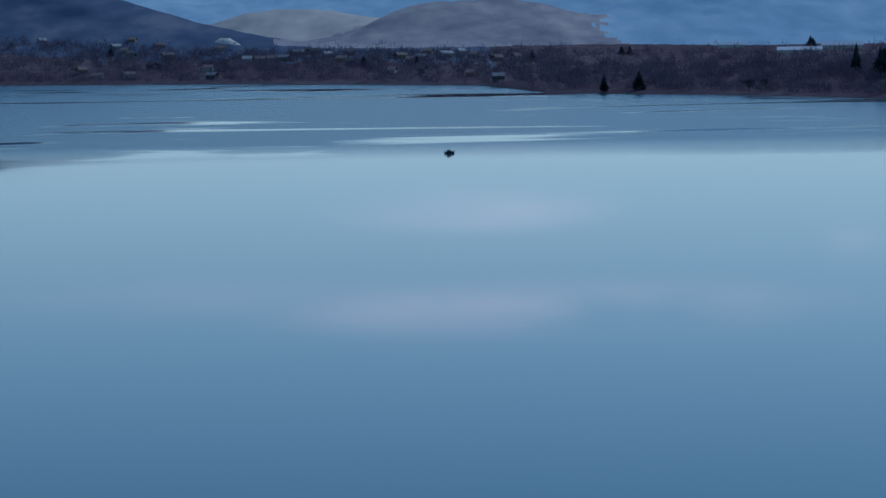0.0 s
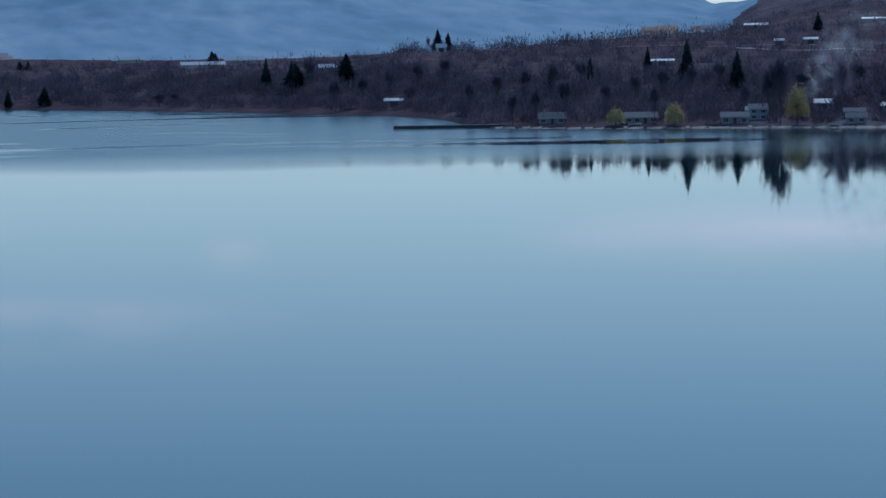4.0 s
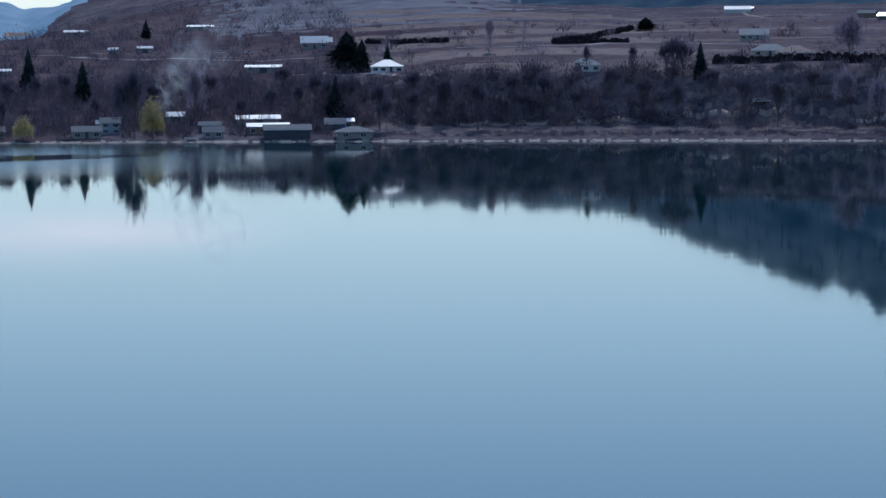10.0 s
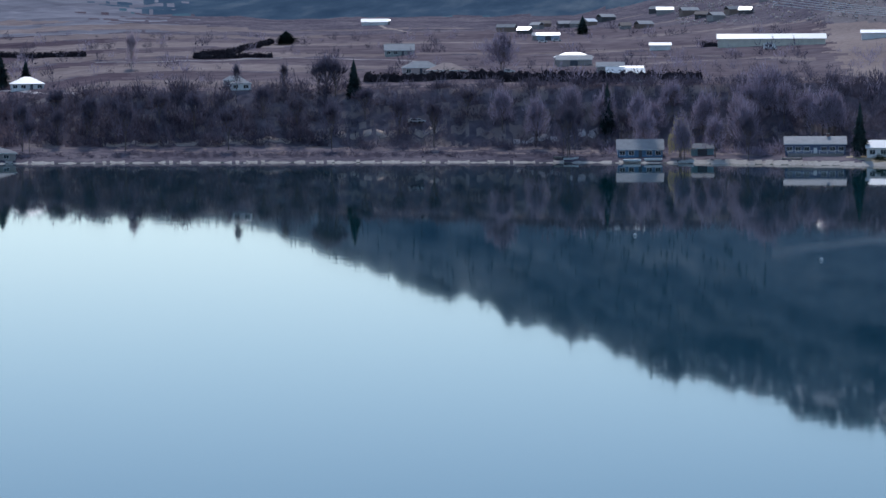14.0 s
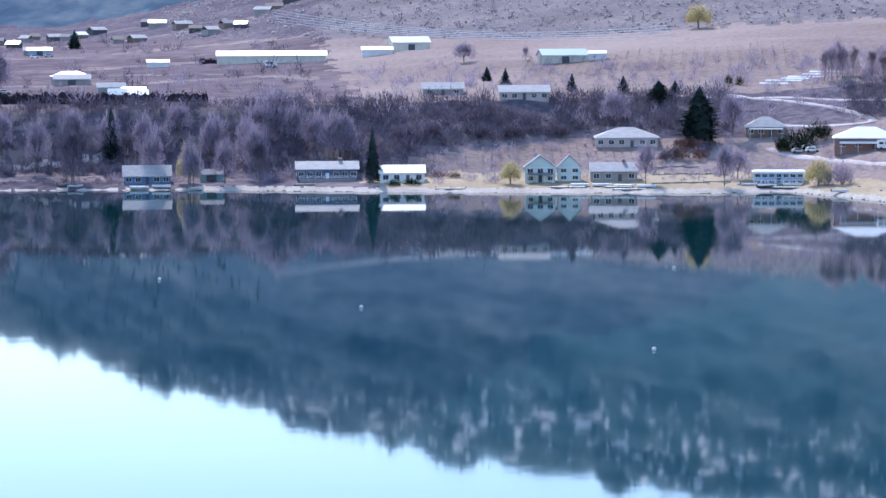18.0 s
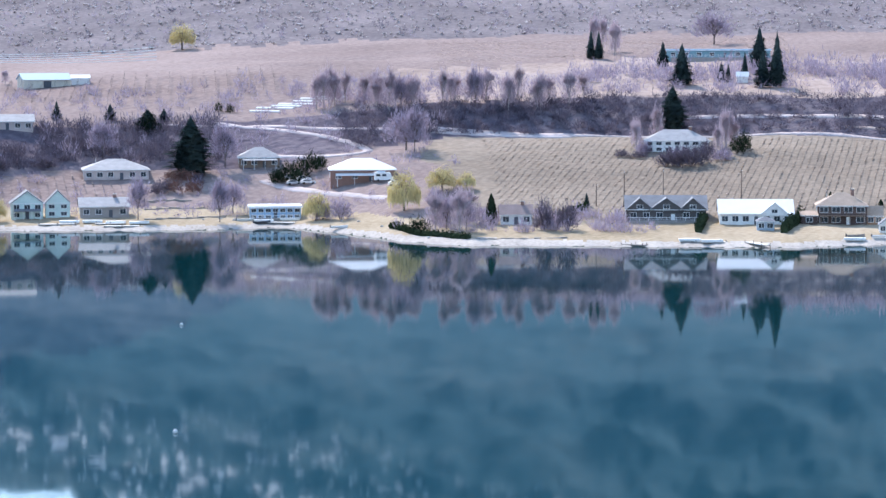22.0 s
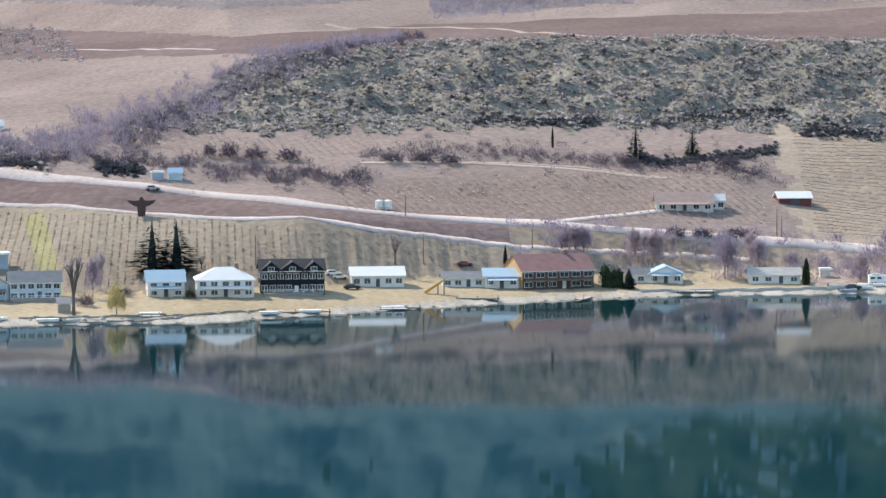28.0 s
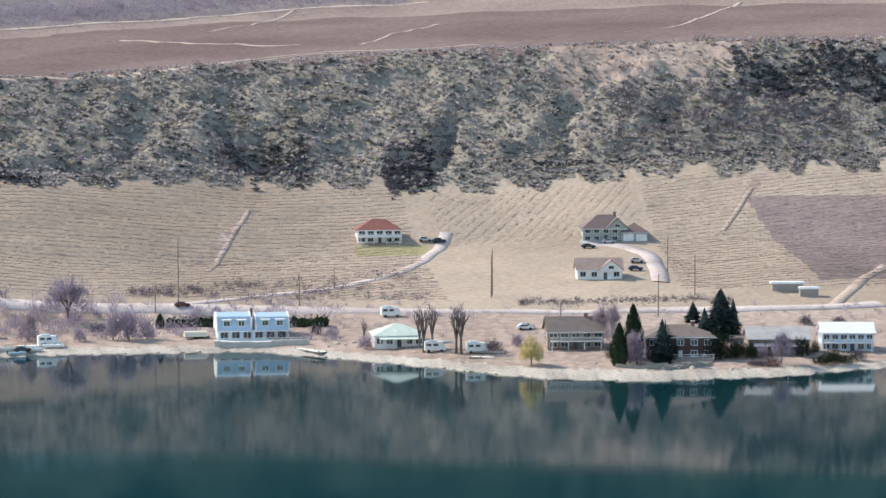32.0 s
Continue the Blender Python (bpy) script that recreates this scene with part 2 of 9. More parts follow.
def profile(turn, text):
    """One section of the land from the foot of the first bank up to the crest: pairs of distance and height."""
    PROFILES.append((turn, np.array([float(v) for v in text.split()]).reshape(-1, 2)))


profile(-60, "950 8 1000 20 1300 60 1500 90 2200 150 2700 200 3500 260")
profile(-14, "1850 6 1900 16 2000 24 2200 26 2600 32 3000 60 3500 100")
profile(-9.5, "1790 7 1880 14 1960 18 2150 20 2500 14 2950 45 3500 85")
profile(-5.5, "1720 6 1800 12 1900 16 2100 18 2400 12 2950 36 3500 75")
profile(-2.5, "1620 6 1700 11 1850 15 2150 17 2500 12 2950 36 3500 75")
profile(0, "1530 4 1650 10 1800 14 2150 17 2500 12 2950 45 3500 85")
profile(3.5, "1300 5 1420 10 1750 16 1950 18 2300 11 2900 70 3500 98")
profile(5.5, "1230 5 1330 11 1600 15 1800 17 2200 10 2900 78 3500 108")
profile(9, "1150 6 1250 13 1550 17 1800 17 2200 10 2900 85 3500 118")
profile(11.2, "1090 6 1200 16 1400 22.5 1700 20 2200 11 2900 85 3500 118")
profile(13, "960 4 1060 13 1350 23 1700 21.5 2200 12 2900 85 3500 112")
profile(16.2, "930 5 1020 15 1350 26 1900 28 2300 17 2900 72 3500 98")
profile(17.7, "925 5 1015 15 1350 26 1900 31 2250 24 2600 42 2900 56")
profile(18.6, "920 5 1010 15 1350 26 1900 31 2200 40 2500 56 2900 62")
profile(20, "905 5 985 15 1350 25.5 1850 37 2200 50 2600 78 2900 108")
profile(22, "895 4 960 15 1350 25 1800 42 2100 58 2500 90 2900 125")
profile(26, "865 5 915 20 1300 30 1600 38 2000 56 2500 100 3000 146")
profile(30, "850 5 905 20 1300 31 1540 36 1950 48 2400 95 3000 160")
profile(33, "845 6 892 20.5 1280 31 1560 38 1950 48 2400 106 3000 222")
profile(36, "840 6 880 21.5 1250 31 1580 40 1900 48 2400 130 3000 290")
profile(41, "830 6 880 22 1180 33 1300 42 1700 80 2300 180 3000 363")
profile(45, "868 11.5 900 23.5 1060 33 1230 41 1600 80 2300 200 3000 415")
profile(49, "870 12 930 24 1050 38 1200 46 1600 90 2300 210 3000 445")
profile(53, "900 20 928 30 1040 39 1200 50 1600 95 2300 220 3000 470")
profile(57, "905 20 940 31.5 1060 42.5 1200 51 1600 95 2300 220 3000 490")
profile(62, "900 20 935 31.5 1040 42 1200 52 1600 95 2300 220 3000 500")
profile(66, "850 20 885 27 960 40 1150 58 1500 74 2300 220 3000 510")
profile(70, "820 18.5 870 23 960 36 1060 60 1250 69 2300 220 3000 515")
profile(74, "840 14 900 23 970 38 1090 66 1300 74 2300 230 3000 520")
profile(78.5, "850 10 930 28 985 37 1100 67 1300 78 2300 230 3000 520")
profile(81.5, "850 7 900 14 980 34 1090 65 1350 80 2300 240 3000 520")
profile(85.6, "840 6.5 927 12.5 1010 32 1110 70 1400 88 2300 250 3000 520")
profile(90, "825 6.5 940 15.5 1010 29.5 1110 75 1400 92 2300 250 3000 520")
profile(94, "825 6.5 940 17 1010 35.5 1110 78 1400 96 2300 250 3000 520")
profile(100, "835 6.5 940 20 1010 38 1110 80 1400 98 2300 250 3000 520")
profile(140, "960 7 1000 20 1200 60 1500 120 1900 200 2500 280 3200 420")
profile(300, "960 8 1000 20 1300 60 1500 90 2200 150 2700 200 3500 260")
_sh = np.array([float(v) for v in SHORE.split()]).reshape(-1, 2)
_pt = np.array([p[0] for p in PROFILES])
_pd = np.array([p[1][:, 0] for p in PROFILES])
_pz = np.array([p[1][:, 1] for p in PROFILES])


def shore_at(turn):
    w = 1.2 * np.sin(turn * 9.0) + 0.8 * np.sin(turn * 23.0 + 1.0)
    return np.interp(turn, _sh[:, 0], _sh[:, 1]) + w


def waves(x, y, size, seed):
    """Rolling noise from crossed waves, about -1 to 1."""
    rnd = random.Random(seed)
    out, amp, k = 0 * x, 0.5, 6.283 / size
    for _ in range(8):
        b, q = rnd.uniform(0, 6.283), rnd.uniform(0, 6.283)
        out = out + amp * np.sin(k * (x * math.cos(b) + y * math.sin(b)) + q + 1.1 * np.sin(k * 0.6 * (x * math.sin(b) - y * math.cos(b)) + 2 * q))
        amp, k = amp * 0.74, k * 1.43
    return out


def gully(turn):
    """Distance of the wooded gully that climbs from the highway to the upper fields."""
    return 915 + (turn - 66) * 31


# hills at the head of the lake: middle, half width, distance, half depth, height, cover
FAR_HILLS = ((-12.3, 6.9, 2260, 190, 64, "hazeheath"), (-3.3, 1.9, 2760, 130, 24, "tanhill"), (0.1, 2.35, 2480, 170, 42, "barehill"), (6.5, 3.0, 2900, 220, 16, "range"))


def far_hill(turn, dist, t0, wt, d0, wd):
    return np.exp(-np.abs((turn - t0) / wt) ** 3.2 - ((dist - d0) / wd) ** 2)


def land(turn, dist):
    """Height of the ground at arrays of turn (degrees) and distance (metres)."""
    turn, dist = np.atleast_1d(np.asarray(turn, float)), np.atleast_1d(np.asarray(dist, float))
    r = shore_at(turn)
    d = [r - 200, r - 25, r - 3, r + 5, r + 45]
    z = [0 * r - 12, 0 * r - 3, 0 * r - 0.4, 0 * r + 0.9, 0 * r + 3.2]
    for k in range(_pd.shape[1]):
        d.append(np.maximum(np.interp(turn, _pt, _pd[:, k]), d[-1] + 5))
        z.append(np.interp(turn, _pt, _pz[:, k]))
    d.append(0 * r + 5200)
    z.append(z[-1] - 25)
    d, z = np.array(d), np.array(z)
    out = np.full(turn.shape, -12.0)
    for k in range(len(d) - 1):
        f = (dist - d[k]) / (d[k + 1] - d[k])
        inside = (f >= 0) & (f <= 1)
        out = np.where(inside, z[k] + (z[k + 1] - z[k]) * f, out)
    out = np.where(dist > d[-1], z[-1], out)
    # rills and hummocks, stronger on the steep and the far slopes
    a = np.radians(turn)
    x, y = dist * np.sin(a), dist * np.cos(a)
    for t0, wt, d0, wd, high, name in FAR_HILLS:
        out = out + high * far_hill(turn, dist, t0, wt, d0, wd)
    big = np.clip((dist - 1500) / 1300, 0, 1) * np.clip(out / 110, 0, 1.4)
    out = out + big * np.clip((turn - 8) / 16, 0.5, 1) * (8 - 24 * np.abs(waves(x, y, 420, 3)) + 3 * waves(x, y, 110, 13))
    slope = np.clip((dist - d[7] - 4) / 22, 0, 1) * np.clip((d[8] + 6 - dist) / 22, 0, 1) * np.clip((turn - 60) / 6, 0, 1)
    slope = slope * np.where(turn < 73, np.clip((gully(turn) + 30 - dist) / 30, 0.06, 1), 1)
    out = out + slope * (1.4 - 4.5 * np.abs(waves(x, y, 80, 5)) + 1.0 * waves(x, y, 21, 9))
    # a hollow and two ravines cut into the slope
    cut = 9.0 * np.exp(-((turn - 85.95) / 0.55) ** 2 - ((dist - 1036) / 15) ** 2)
    for foot, lean, top, deep in ((88.75, 0.019, 1075, 6.0), (91.3, 0.012, 1090, 3.0), (83.2, 0.010, 1060, 3.0), (77.6, 0.012, 1050, 4.0)):
        bed = foot + lean * (dist - 1012) + 0.12 * np.sin(dist / 9)
        cut = cut + deep * np.exp(-((turn - bed) / 0.22) ** 2) * np.clip((top - dist) / 30, 0, 1)
    out = out - slope * cut
    inland = np.clip((dist - d[4] - 20) / 60, 0, 1)
    out = out + inland * 0.5 * waves(x, y, 60, 7)
    return out


def spot(turn, dist):
    """The place on the ground at that turn and distance."""
    a = radians(turn)
    return Vector((HUB[0] + dist * math.sin(a), HUB[1] + dist * math.cos(a), float(land(turn, dist)[0])))


COVERS = ["beach", "lawn", "grass", "vine", "plow", "dry", "scrub", "bank", "hill", "range", "bed", "fallow", "stubble", "moor", "terrace", "deepwood", "hazeheath", "barehill", "tanhill", "hazewood", "vinegrass", "vinemauve", "gaps", "hazehill"]
CODE = {name: i for i, name in enumerate(COVERS)}


def cover(turn, dist):
    """Which ground lies there, as an index into COVERS."""
    r = shore_at(turn)
    k = [np.interp(turn, _pt, _pd[:, i]) for i in range(_pd.shape[1])]
    n = np.sin(turn * 5.3 + dist / 40) * 5 + np.sin(turn * 13.1) * 3
    d = dist + n
    # ragged edges between the covers
    xx, yy = dist * np.sin(np.radians(turn)), dist * np.cos(np.radians(turn))
    speck = 0.55 * waves(xx, yy, 55, 21) + 0.25 * waves(xx, yy, 14, 22)
    n = n + speck * np.clip((dist - 900) / 30, 4, 30)
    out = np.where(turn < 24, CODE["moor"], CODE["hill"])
    # from far to near, each zone laid over the one before
    zones = [(-400, 18, "moor", "moor", "moor", "moor", "moor", "moor"), (18, 26.5, "moor", "moor", "moor", "moor", "moor", "bank"),
             (26.5, 36, "bank", "fallow", "fallow", "bank", "fallow", "bank"), (36, 41, "bank", "fallow", "fallow", "bank", "fallow", "bank"), (41, 52.3, "scrub", "vine", "vine", "bank", "vine", "lawn"),
             (52.3, 65.5, "scrub", "vine", "dry", "bank", "vinegrass", "lawn"), (65.5, 79.5, "plow", "gaps", "vine", "vine", "vinegrass", "lawn"),
             (79.5, 400, "plow", "gaps", "terrace", "terrace", "dry", "dry")]
    wander = turn + 0.15 * np.sin(dist / 160) + 0.35 * speck
    for lo, hi, top, upper, bench, bank, field, edge in zones:
        at = (wander >= lo) & (wander < hi)
        for limit, name in ((k[4] + n, top), (k[3] + n, upper), (k[2] + n, bench), (k[1], bank), (k[0], field), (r + 46, edge)):
            out = np.where(at & (dist < limit), CODE[name], out)
    # the high fields and brush behind the ploughed land
    out = np.where((turn > 66) & (dist > k[4] - 18) & (dist < k[4] + 90), CODE["vine"], out)
    out = np.where((turn > 65) & (turn < 71.5) & (dist > gully(turn) + 26) & (dist < k[3] + 30), CODE["vine"], out)
    out = np.where((turn > 66) & (dist > k[4] + 90) & (dist < k[4] + 260), CODE["scrub"], out)
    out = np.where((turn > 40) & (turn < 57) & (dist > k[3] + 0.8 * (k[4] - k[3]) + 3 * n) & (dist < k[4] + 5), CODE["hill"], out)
    out = np.where((turn > 18) & (turn + (dist - 1700) / 260 + 2.2 * np.sin(dist / 190 + turn * 0.7) < 49) & (dist > k[4]), CODE["hazewood"], out)
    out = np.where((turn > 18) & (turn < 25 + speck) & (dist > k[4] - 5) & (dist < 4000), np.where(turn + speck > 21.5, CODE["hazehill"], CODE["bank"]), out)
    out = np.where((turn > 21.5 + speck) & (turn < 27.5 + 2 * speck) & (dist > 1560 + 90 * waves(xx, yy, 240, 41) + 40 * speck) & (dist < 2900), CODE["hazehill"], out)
    out = np.where((turn + 2.5 * np.sin(dist / 150 + turn) + (dist - 2300) / 160 + 5 * speck > 80) & (turn > 70) & (dist > k[5] - 500 + 12 * n), CODE["deepwood"], out)
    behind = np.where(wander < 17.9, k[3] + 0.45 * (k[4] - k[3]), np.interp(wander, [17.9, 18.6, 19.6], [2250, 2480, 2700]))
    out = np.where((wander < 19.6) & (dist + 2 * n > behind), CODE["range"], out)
    # flats and hill beyond the far shore take the haze-blued cover
    out = np.where((turn < 0.5) & (dist > r + 170 + 2 * n) & (dist < 2300), CODE["hazeheath"], out)
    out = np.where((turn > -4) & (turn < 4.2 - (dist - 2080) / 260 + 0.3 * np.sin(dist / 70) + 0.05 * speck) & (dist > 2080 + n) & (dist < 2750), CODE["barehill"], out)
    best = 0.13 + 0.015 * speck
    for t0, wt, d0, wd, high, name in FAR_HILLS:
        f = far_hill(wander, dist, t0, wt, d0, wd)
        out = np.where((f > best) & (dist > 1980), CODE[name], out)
        best = np.maximum(best, f)
    for t0, t1, d0, d1, name in ((16.2, 16.95, 2405, 2490, "dry"), (17.2, 17.75, 2400, 2450, "dry"), (16.1, 17.0, 1790, 1870, "stubble"), (17.4, 18.3, 1840, 1920, "stubble"), (64.95, 65.35, 770, 850, "grass"), (87.2, 88.5, 927, 943, "grass")):
        out = np.where((turn > t0) & (turn < t1) & (dist > d0) & (dist < d1), CODE[name], out)
    comb = np.modf((dist - r) / 13 + 0.7 * waves(xx, yy, 75, 31) + 20)[0]
    out = np.where((turn > 24) & (turn < 41) & (dist > r + 20) & (dist < k[1]) & (comb < np.where(turn > 32.3, 0.42, 0.18)), CODE["stubble"], out)
    plots = np.modf(dist / 150 + 0.12 * waves(xx, yy, 420, 33) + 0.1 * np.sin(turn * 1.1) + 20)[0]
    bench = (turn > 24) & (turn < 40.5) & (dist > k[1] + 25) & (dist < k[3] + 200)
    out = np.where(bench & (plots < np.interp(turn, [29, 32], [0.55, 0.1])), CODE["stubble"], out)
    out = np.where(bench & (plots > 0.965), CODE["bank"], out)
    for d0, d1, t0, t1 in ((911, 977, 83.98, 85.46), (976, 1012, 94.68, 95.18)):
        out = np.where((dist > d0) & (dist < d1) & (np.abs(turn - t0 - (dist - d0) / (d1 - d0) * (t1 - t0)) < 0.1), CODE["dry"], out)
    highway = np.interp(turn, [62.6, 64.2, 65.8, 67.3, 68.5, 70.8, 74.7], [923, 904, 887, 870, 858, 845, 849])
    service = np.interp(turn, [60.4, 63.0, 64.61, 66.58, 68.6, 70.68, 72.67, 73.9], [905, 889, 870, 843, 826, 819, 827, 829])
    out = np.where((turn > 62.6) & (turn < 74) & (dist > service) & (dist < highway), CODE["plow"], out)
    out = np.where((turn > 91.6) & (turn < 95.2 + speck) & (dist > k[3] - 26 + 2 * n) & (dist < k[3] + 4), CODE["dry"], out)
    rim = np.interp(turn, [66, 74, 82, 84.5, 87.7, 90.3, 100], [1250, 1310, 1376, 1399, 1426, 1440, 1500])
    out = np.where((turn > 74) & (dist > rim) & (dist < rim + 420), CODE["scrub"], out)
    out = np.where((turn > 66) & (turn <= 74) & (dist > k[4] + 80) & (dist < k[4] + 420), CODE["scrub"], out)
    out = np.where((turn > 95.0 - (dist - 940) / 150) & (turn > 94) & (dist > k[0] + 40) & (dist < k[1] + 40), CODE["vinemauve"], out)
    out = np.where((turn > 64) & (dist > k[3]) & (dist < k[4] + 420) & (out == CODE["hill"]), CODE["scrub"], out)
    wide = np.where(turn < 11, 0.0, np.where(turn < 37.5, 1.6, 6.0)) + 5 * np.exp(-((turn - 52.5) / 1.5) ** 2) + 5 * np.exp(-((turn - 90) / 3.0) ** 2)
    out = np.where((dist < r + wide) & (turn > 12.7), CODE["beach"], out)
    out = np.where(dist < r - 1.5, CODE["bed"], out)
    return out



def fast_mesh(name, verts, quads, mats, index=None, smooth=True):
    """A large mesh from arrays: vertices n x 3, faces n x 3 or n x 4."""
    me = bpy.data.meshes.new(name)
    verts, quads = np.asarray(verts, np.float32), np.asarray(quads, np.int32)
    n, k = quads.shape
    me.vertices.add(len(verts))
    me.vertices.foreach_set("co", verts.ravel())
    me.loops.add(n * k)
    me.loops.foreach_set("vertex_index", quads.ravel())
    me.polygons.add(n)
    me.polygons.foreach_set("loop_start", np.arange(0, n * k, k, dtype=np.int32))
    for m in mats:
        me.materials.append(m)
    if index is not None:
        me.polygons.foreach_set("material_index", np.asarray(index, np.int32))
    me.polygons.foreach_set("use_smooth", np.full(n, smooth))
    me.update(calc_edges=True)
    return me


GRID = {}


def build_ground():
    turns = np.concatenate([np.arange(-60, -12, 4.0), np.arange(-12, 22, 0.085), np.arange(22, 104, 0.075), np.arange(104, 300.1, 4.0)])
    dists = np.concatenate([np.arange(560, 680, 40.0), np.arange(680, 1130, 3.5), np.arange(1130, 1500, 8.0), np.arange(1500, 2000, 14.0),
                            np.arange(2000, 3000, 22.0), np.arange(3000, 3700, 42.0), [4000, 4600, 5200]])
    tt, dd = np.meshgrid(turns, dists, indexing="ij")
    z = land(tt.ravel(), dd.ravel())
    GRID.update(turns=turns, dists=dists, z=z.reshape(tt.shape))
    a = np.radians(tt.ravel())
    v = np.stack([HUB[0] + dd.ravel() * np.sin(a), HUB[1] + dd.ravel() * np.cos(a), z], 1)
    nt, nd = tt.shape
    i, j = np.meshgrid(np.arange(nt - 1), np.arange(nd - 1), indexing="ij")
    p = (i * nd + j).ravel()
    q = np.stack([p, p + 1, p + nd + 1, p + nd], 1)
    mid_t, mid_d = (tt[:-1, :-1] + tt[1:, 1:]).ravel() / 2, (dd[:-1, :-1] + dd[1:, 1:]).ravel() / 2
    ob = new("ground", fast_mesh("ground", v, q, [M[c] for c in COVERS], cover(mid_t, mid_d)))
    tagged(ob, "lakeside benches, dry fields and hills rising to the sky", "ground", kind="structure")


build_ground()


def drape(x, y):
    """Height of the built ground sheet at plan positions, between its grid lines."""
    t, d = np.degrees(np.arctan2(x - HUB[0], y - HUB[1])), np.hypot(x - HUB[0], y - HUB[1])
    ts, ds, z = GRID["turns"], GRID["dists"], GRID["z"]
    i, j = np.clip(np.searchsorted(ts, t) - 1, 0, len(ts) - 2), np.clip(np.searchsorted(ds, d) - 1, 0, len(ds) - 2)
    f, g = (t - ts[i]) / (ts[i + 1] - ts[i]), (d - ds[j]) / (ds[j + 1] - ds[j])
    return (z[i, j] * (1 - f) + z[i + 1, j] * f) * (1 - g) + (z[i, j + 1] * (1 - f) + z[i + 1, j + 1] * f) * g


def build_water():
    m = bpy.data.materials.new("lake water")
    m.use_nodes = True
    n, l = m.node_tree.nodes, m.node_tree.links
    b = n["Principled BSDF"]
    b.inputs["Base Color"].default_value = (0.003, 0.032, 0.042, 1)
    b.inputs["IOR"].default_value = 1.333
    b.inputs["Specular IOR Level"].default_value = 0.5
    co = n.new("ShaderNodeTexCoord")
    # a breeze ruffles the far bay in long streaks; the rest lies glassy
    mp, patch, rm = n.new("ShaderNodeMapping"), n.new("ShaderNodeTexNoise"), n.new("ShaderNodeMapRange")
    mp.inputs["Scale"].default_value = (0.0042, 0.0105, 1)
    patch.inputs["Scale"].default_value, patch.inputs["Detail"].default_value, patch.inputs["Distortion"].default_value = 1.0, 4.0, 1.6
    rm.inputs["From Min"].default_value, rm.inputs["From Max"].default_value = 0.36, 0.43
    sep, far, east = n.new("ShaderNodeSeparateXYZ"), n.new("ShaderNodeMapRange"), n.new("ShaderNodeMapRange")
    far.inputs["From Min"].default_value, far.inputs["From Max"].default_value = 715, 830
    east.inputs["From Min"].default_value, east.inputs["From Max"].default_value = 330, 215
    mix, mix2, rr = n.new("ShaderNodeMath"), n.new("ShaderNodeMath"), n.new("ShaderNodeMapRange")
    mix.operation = mix2.operation = "MULTIPLY"
    rr.inputs["To Min"].default_value, rr.inputs["To Max"].default_value = 0.030, 0.26
    l.new(co.outputs["Object"], mp.inputs["Vector"])
    l.new(mp.outputs[0], patch.inputs["Vector"])
    l.new(patch.outputs["Fac"], rm.inputs["Value"])
    l.new(co.outputs["Object"], sep.inputs[0])
    l.new(sep.outputs["Y"], far.inputs["Value"])
    l.new(sep.outputs["X"], east.inputs["Value"])
    l.new(rm.outputs[0], mix.inputs[0])
    l.new(far.outputs[0], mix.inputs[1])
    l.new(mix.outputs[0], mix2.inputs[0])
    l.new(east.outputs[0], mix2.inputs[1])
    l.new(mix2.outputs[0], rr.inputs["Value"])
    open_, most = n.new("ShaderNodeMapRange"), n.new("ShaderNodeMath")
    open_.inputs["From Min"].default_value, open_.inputs["From Max"].default_value = 330, 620
    open_.inputs["To Min"].default_value, open_.inputs["To Max"].default_value = 0.0, 0.05
    most.operation = "MAXIMUM"
    l.new(sep.outputs["X"], open_.inputs["Value"])
    l.new(rr.outputs[0], most.inputs[0])
    l.new(open_.outputs[0], most.inputs[1])
    l.new(most.outputs[0], b.inputs["Roughness"])
    # slow swell, so that mirrored edges waver
    rip, bp = n.new("ShaderNodeTexNoise"), n.new("ShaderNodeBump")
    rip.inputs["Scale"].default_value, rip.inputs["Detail"].default_value = 0.11, 3
    bp.inputs["Strength"].default_value, bp.inputs["Distance"].default_value = 0.02, 0.2
    l.new(co.outputs["Object"], rip.inputs["Vector"])
    l.new(rip.outputs["Fac"], bp.inputs["Height"])
    l.new(bp.outputs[0], b.inputs["Normal"])
    k = 96
    v = [(HUB[0], HUB[1], 0)] + [(HUB[0] + 1900 * math.sin(2 * math.pi * i / k), HUB[1] + 1900 * math.cos(2 * math.pi * i / k), 0) for i in range(k)]
    f = [(0, 1 + (i + 1) % k, 1 + i) for i in range(k)]
    ob = new("water", fast_mesh("water", v, f, [m], smooth=False))
    tagged(ob, "calm blue lake mirroring sky and hills", "lake", kind="structure")


build_water()

# ---- paints and stuffs for the things ----
def paint(name, c, rough=0.7, metal=0.0, var=0.14, scale=0.6, spec=0.3):
    lo, hi = tuple(max(0, v * (1 - var)) for v in c), tuple(min(1, v * (1 + var)) for v in c)
    M[name] = material(name, [lo, c, hi], rough, scale, 5.0, 0.12, metal, 0.0, spec)


